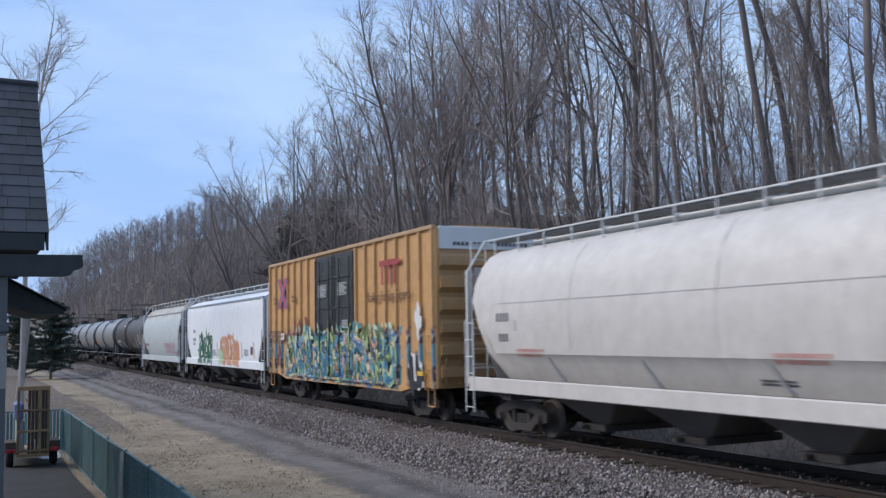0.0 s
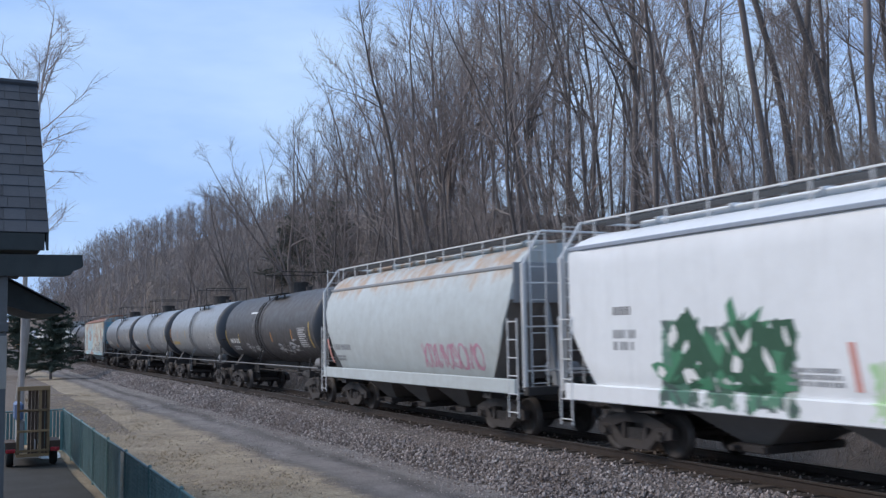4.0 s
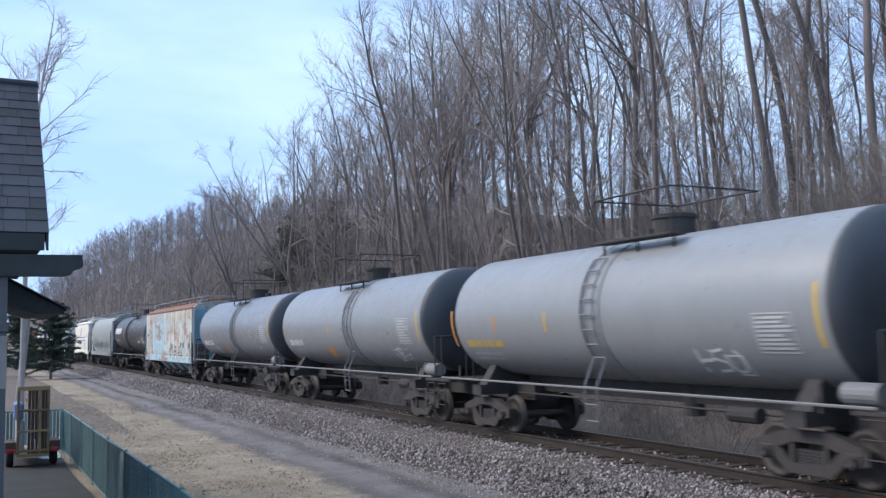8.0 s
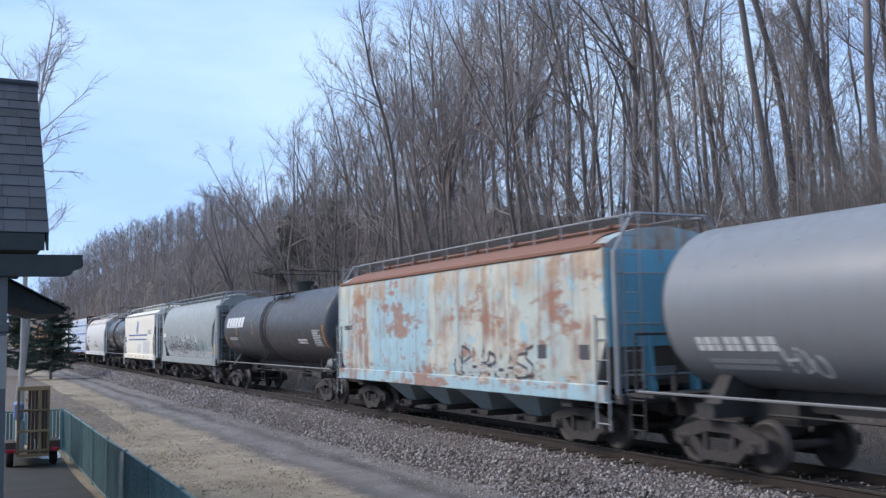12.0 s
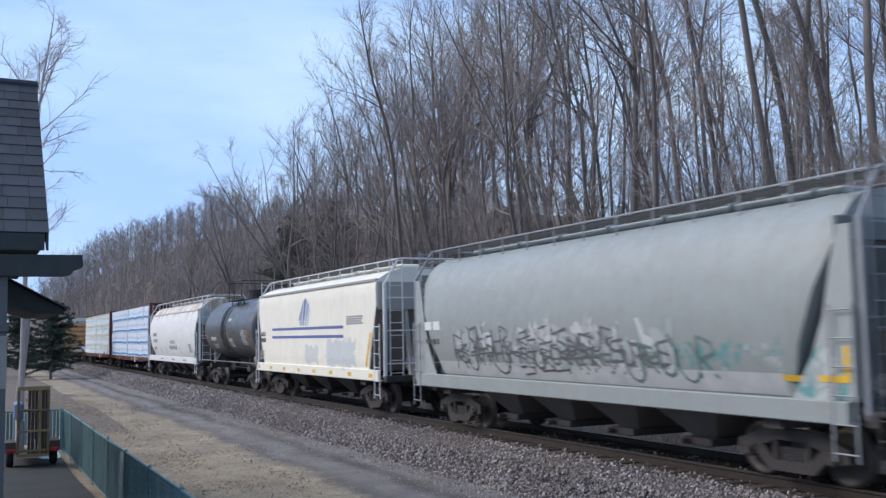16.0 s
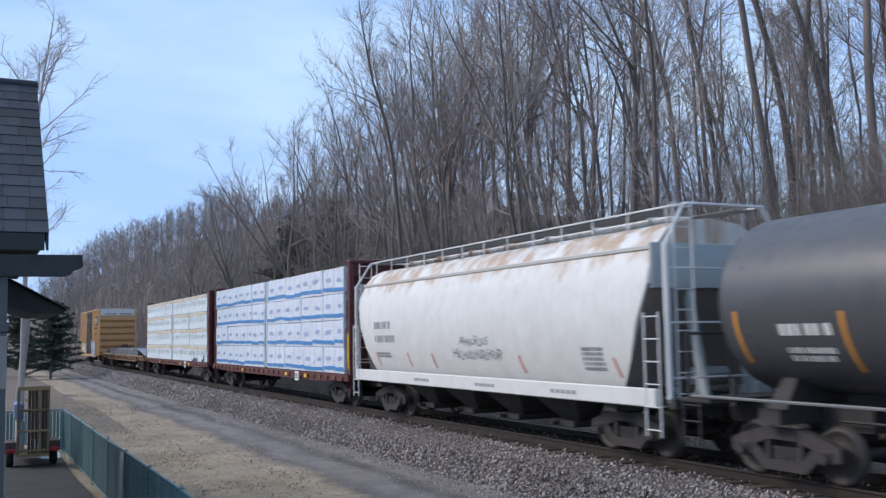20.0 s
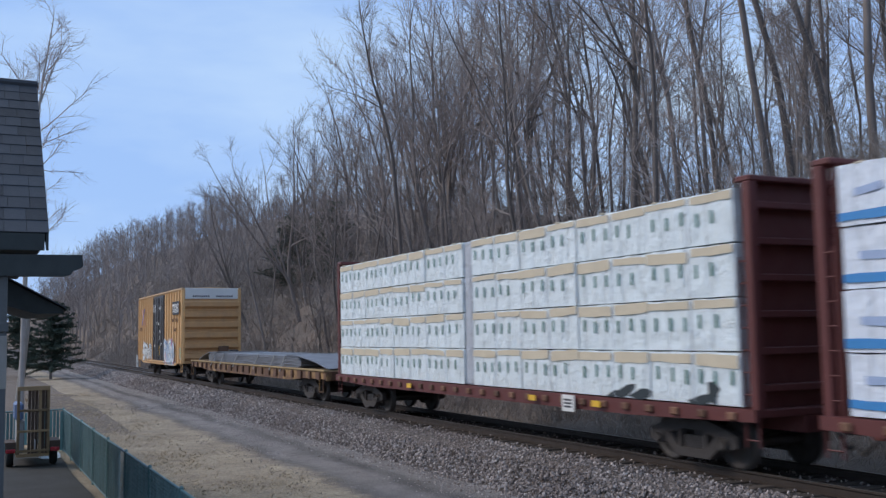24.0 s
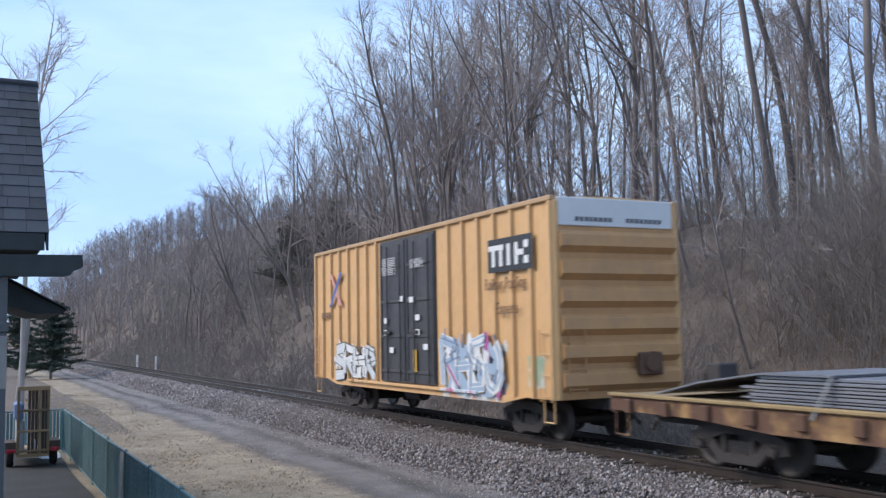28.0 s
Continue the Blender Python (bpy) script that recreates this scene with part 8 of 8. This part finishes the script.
    # posts
    for x, yy, w, zt in ((-15.1, -12.36, 0.09, 3.35),):
        bm = bmesh.new()
        soft_box(bm, x - w, x + w, yy - w, yy + w, LOW - 0.05, zt, 0.012)
        p = part("post", bm, M_GREY_POST, st, "weathered pale grey post")
        bm = bmesh.new()
        soft_box(bm, x - w - 0.02, x + w + 0.02, yy - w - 0.02, yy + w + 0.02, 2.55, 2.68, 0.008)
        part("collar", bm, M_GREY_POST, p)
        bm = bmesh.new()
        soft_box(bm, x - w - 0.006, x + w + 0.006, yy - w - 0.006, yy + w + 0.006, 1.75, 2.5, 0.008)
        part("pale_band", bm, M_PALE_POST, p, "pale bare stretch of the post")
    # porch roof sloping towards the track
    bm = bmesh.new()
    loft(bm, [[(x, -12.9, 3.98), (x, -11.12, 3.0), (x, -11.16, 2.93), (x, -11.6, 2.92), (x, -12.9, 3.3)] for x in (-23.8, -19.6)])
    part("porch_roof", bm, M_DARK_TRIM, st, "dark sloping porch roof")
    bm = bmesh.new()
    loft(bm, [[(x, -12.9, 4.0), (x, -11.1, 3.015), (x, -11.1, 3.04), (x, -12.9, 4.03)] for x in (-23.85, -19.5)])
    part("porch_covering", bm, M_SHINGLE, st)


def build_pole():
    """A weathered log pole that leans a little, beyond the yard."""
    rng = random.Random(6)
    pole = thing("wooden_pole", "weathered pale log pole leaning beside the pines", "pole")
    out = ([], [])
    pts = [Vector((-60.5 + rng.gauss(0, 0.02), -10.02 + 0.075 * z + rng.gauss(0, 0.012), LOW - 0.3 + z)) for z in (0.0, 0.9, 1.8, 2.7, 3.6, 4.5, 5.3)]
    sweep(out, pts, taper(0.205, 0.165, 7), 10)
    part("shaft", raw("shaft", *out, M_PALE_POST, True), None, pole)
    bm = bmesh.new()
    rod(bm, pts[-1] - Vector((0, 0, 0.02)), pts[-1] + Vector((0, 0, 0.03)), 0.172, 10, 0.14)
    part("cap", bm, M_GREY_POST, pole, "grey weathered pole top")


def build_yard():
    verts, faces = [], []
    xs = [-34 + 2 * i for i in range(24)]
    for i, x in enumerate(xs):
        for y in (-26.0, -14.0, -12.0, -10.35 + 0.15 * noise.noise(Vector((x * 0.4, 0, 0)))):
            verts.append((x, y, LOW + 0.012 + 0.02 * noise.noise(Vector((x * 0.5, y, 3))) + 0.05))
        if i:
            a, b = (i - 1) * 4, i * 4
            faces += [(a + j, b + j, b + j + 1, a + j + 1) for j in range(3)]
    tagged(new("pavement", raw("pavement", verts, faces, M_YARD, True)), "worn dark asphalt inside the fence", "pavement", "", "structure")


def build_trailer():
    t = thing("utility_trailer", "small wooden utility trailer with a tall tailgate", "trailer")
    x, y0, y1 = -27.4, -11.56, -10.78
    floor = LOW + 0.42
    bm = bmesh.new()
    soft_box(bm, x - 2.4, x, y0, y1, floor - 0.08, floor, 0.01)
    part("bed", bm, M_CRATE, t, "timber trailer bed")
    for y in (y0 + 0.03, y1 - 0.03, (y0 + y1) / 2 + 0.16):
        bm = bmesh.new()
        soft_box(bm, x - 0.03, x + 0.03, y - 0.035, y + 0.035, floor, floor + 1.72, 0.008)
        part("upright", bm, M_CRATE, t)
    for k, z in enumerate((0.05, 0.55, 1.08, 1.62)):
        bm = bmesh.new()
        h = 0.11 if k == 3 else 0.06
        soft_box(bm, x + 0.03, x + 0.055, y0, y1, floor + z, floor + z + h, 0.006)
        part("cross_rail", bm, M_CRATE, t)
    for k in range(6):
        bm = bmesh.new()
        y = y0 + 0.26 + k * 0.082
        soft_box(bm, x - 0.06, x - 0.03, y, y + 0.075, floor, floor + 1.66, 0.006)
        part("board", bm, M_CRATE_DARK, t, "dark brown board")
    for k in range(2):
        bm = bmesh.new()
        y = y0 + 0.42 + k * 0.09
        soft_box(bm, x + 0.0, x + 0.02, y, y + 0.03, floor + 0.06, floor + 0.36, 0.004)
        part("stake", bm, M_GREY_STEEL, t)
    for s, y in ((-1, y0 - 0.14), (1, y1 + 0.14)):
        bm = bmesh.new()
        lathe_y(bm, [(0.12, y - 0.09), (0.25, y - 0.09), (0.29, y - 0.05), (0.29, y + 0.05), (0.25, y + 0.09), (0.12, y + 0.09)], x - 0.55, LOW + 0.35, 18)
        w = part("wheel", bm, M_RUBBER, t, "black tyre")
        bm = bmesh.new()
        rod(bm, (x - 0.55, y - 0.06, LOW + 0.35), (x - 0.55, y + 0.06, LOW + 0.35), 0.13, 12)
        part("rim", bm, M_GREY_STEEL, w)
        bm = bmesh.new()
        soft_box(bm, x - 0.95, x - 0.02, y - 0.13, y + 0.13, LOW + 0.68, LOW + 0.73, 0.015)
        soft_box(bm, x - 0.05, x - 0.02, y - 0.13, y + 0.13, LOW + 0.48, LOW + 0.7, 0.01)
        m = part("mudguard", bm, M_CRATE_DARK, t)
        bm = bmesh.new()
        soft_box(bm, x - 0.02, x + 0.03, y - 0.11, y + 0.11, LOW + 0.46, LOW + 0.56, 0.012)
        part("tail_lamp", bm, M_RED_LAMP, m, "red tail lamp lens")
    bm = bmesh.new()
    soft_box(bm, x - 1.6, x - 0.3, y0 + 0.02, y0 + 0.2, floor, floor + 0.85, 0.05)
    part("sack", bm, M_GREY_STEEL, t, "pale sack inside the trailer")
    bm = bmesh.new()
    soft_box(bm, x - 1.2, x - 0.2, y0 - 0.05, y0 + 0.16, floor + 0.85, floor + 1.3, 0.05)
    part("tarp", bm, plain("blue_tarp", (0.10, 0.16, 0.30), 0.5), t, "folded blue tarpaulin")


def snow(x, y, z, r, seed):
    rng = random.Random(seed)
    bm = bmesh.new()
    bmesh.ops.create_icosphere(bm, subdivisions=2, radius=r)
    for v in bm.verts:
        v.co = Vector((v.co.x * 1.5, v.co.y * 0.8, v.co.z * 0.4)) * (1 + 0.35 * noise.noise(v.co * 3 + Vector((seed, 0, 0)))) + Vector((x, y, z))
    solid("snow_patch", bm, M_SNOW, "small grubby patch of old snow", "snow", "snow patches")


def marker_post(x, y):
    p = thing("marker_post", "white trackside marker post", "marker post", "marker posts")
    z = land(x, y)
    bm = bmesh.new()
    soft_box(bm, x - 0.11, x + 0.11, y - 0.09, y + 0.09, z - 0.1, -0.6 + 1.22, 0.02)
    part("shaft", bm, M_WHITE, p)
    bm = bmesh.new()
    soft_box(bm, x - 0.13, x + 0.13, y - 0.11, y + 0.11, -0.6 + 1.22, -0.6 + 1.27, 0.01)
    part("cap", bm, M_WHITE, p)


def pine(x, y, height, seed, label, leaf=None):
    rng = random.Random(seed)
    p = thing("pine_tree", label, "tree")
    trunk, needles = ([], []), ([], [])
    z0 = land(x, y)
    stem = grow(rng, Vector((x, y, z0 - 0.2)), Vector((0, 0, 1)), height, 6, 0.03, 0.05)
    sweep(trunk, stem, taper(height * 0.018, 0.02, 7), 7)
    for i in range(int(height * 24)):
        t = rng.uniform(0.13, 0.98)
        j = min(5, int(t * 6))
        q = stem[j].lerp(stem[j + 1], t * 6 - j)
        reach = height * 0.47 * (1.06 - t) ** 0.55 * rng.uniform(0.45, 1.1)
        a = rng.uniform(0, 6.283)
        br = grow(rng, q, Vector((math.cos(a), math.sin(a), 0.15)), reach, 4, 0.1, -0.02)
        sweep(trunk, br, taper(0.03, 0.008, 5), 3)
        for _ in range(int(18 + reach * 16)):
            k = rng.randrange(0, 4)
            b = br[k].lerp(br[k + 1], rng.random())
            d = Vector((rng.gauss(0, 1), rng.gauss(0, 1), rng.gauss(0.3, 0.6))).normalized()
            for _ in range(5):
                e = (d + Vector((rng.gauss(0, 0.5), rng.gauss(0, 0.5), rng.gauss(0, 0.5)))).normalized()
                sweep(needles, [b, b + e * rng.uniform(0.16, 0.32)], (0.024, 0.006), 3)
    part("trunk", raw("trunk", *trunk, M_BARK, True), None, p)
    part("foliage", raw("foliage", *needles, leaf or M_NEEDLE), None, p, "dark green needle clumps")


M_PALE_TWIG = plain("pale_twigs", (0.44, 0.37, 0.36), 0.9, 0, 0.3, 0.6, 12, 0.0)


def pale_tree():
    """The tall pale tree with drooping boughs behind the station."""
    t = tree_thing("bare_tree", "tall pale-barked bare tree with drooping boughs", 77, M_PALE_BARK, M_PALE_TWIG, height=21.5, bole=0.64, forks=5, limbs=25, sub=6, twigs=7, r0=0.12, droop=0.045, spread=0.95, sway=0.008, lows=22, fan=(0.12, 0.36))
    t.matrix_basis = pose(-52.0, -10.3, land(-52, -10.3) - 0.1, 0, 0, 40)


build_yard()
build_fence()
build_station()
build_trailer()
build_pole()
snow(-22.0, -9.35, LOW + 0.05, 0.4, 1)
snow(-19.8, -9.5, LOW + 0.05, 0.3, 4)
snow(-29.6, -10.6, LOW + 0.08, 0.35, 6)
marker_post(-112.2, 4.42)
marker_post(-101.7, 4.63)
pine(-90.0, -6.2, 6.9, 3, "dark green pine beside the gravel track")
pine(-99.0, -8.2, 7.4, 9, "dark green pine at the edge of the yard")
M_DULL_NEEDLE = plain("dull_pine_needles", (0.115, 0.122, 0.098), 0.9, 0, 0.35, 0.6, 6, 0.0, "island")
pine(-94.0, 20.5, 10.0, 12, "dark pine among the bare trees on the bank", M_DULL_NEEDLE)
pine(-101.0, 19.0, 9.0, 15, "dull green pine among the bare trees on the bank", M_DULL_NEEDLE)
pale_tree()


def motions():
    for car, centre in CARS:
        walk(car, [(t, pose(centre + along(t), 0, 0)) for t in (0.0, 4.0, 8.0, 12.0, 16.0, 20.0, 24.0, 28.0)])
    for wheelset, x, turn in WHEELS:
        walk(wheelset, [(i / 15, pose(x, 0, WHEEL_R, 0, turn + math.degrees(along(i / 15) / WHEEL_R), 0)) for i in range(421)])


motions()
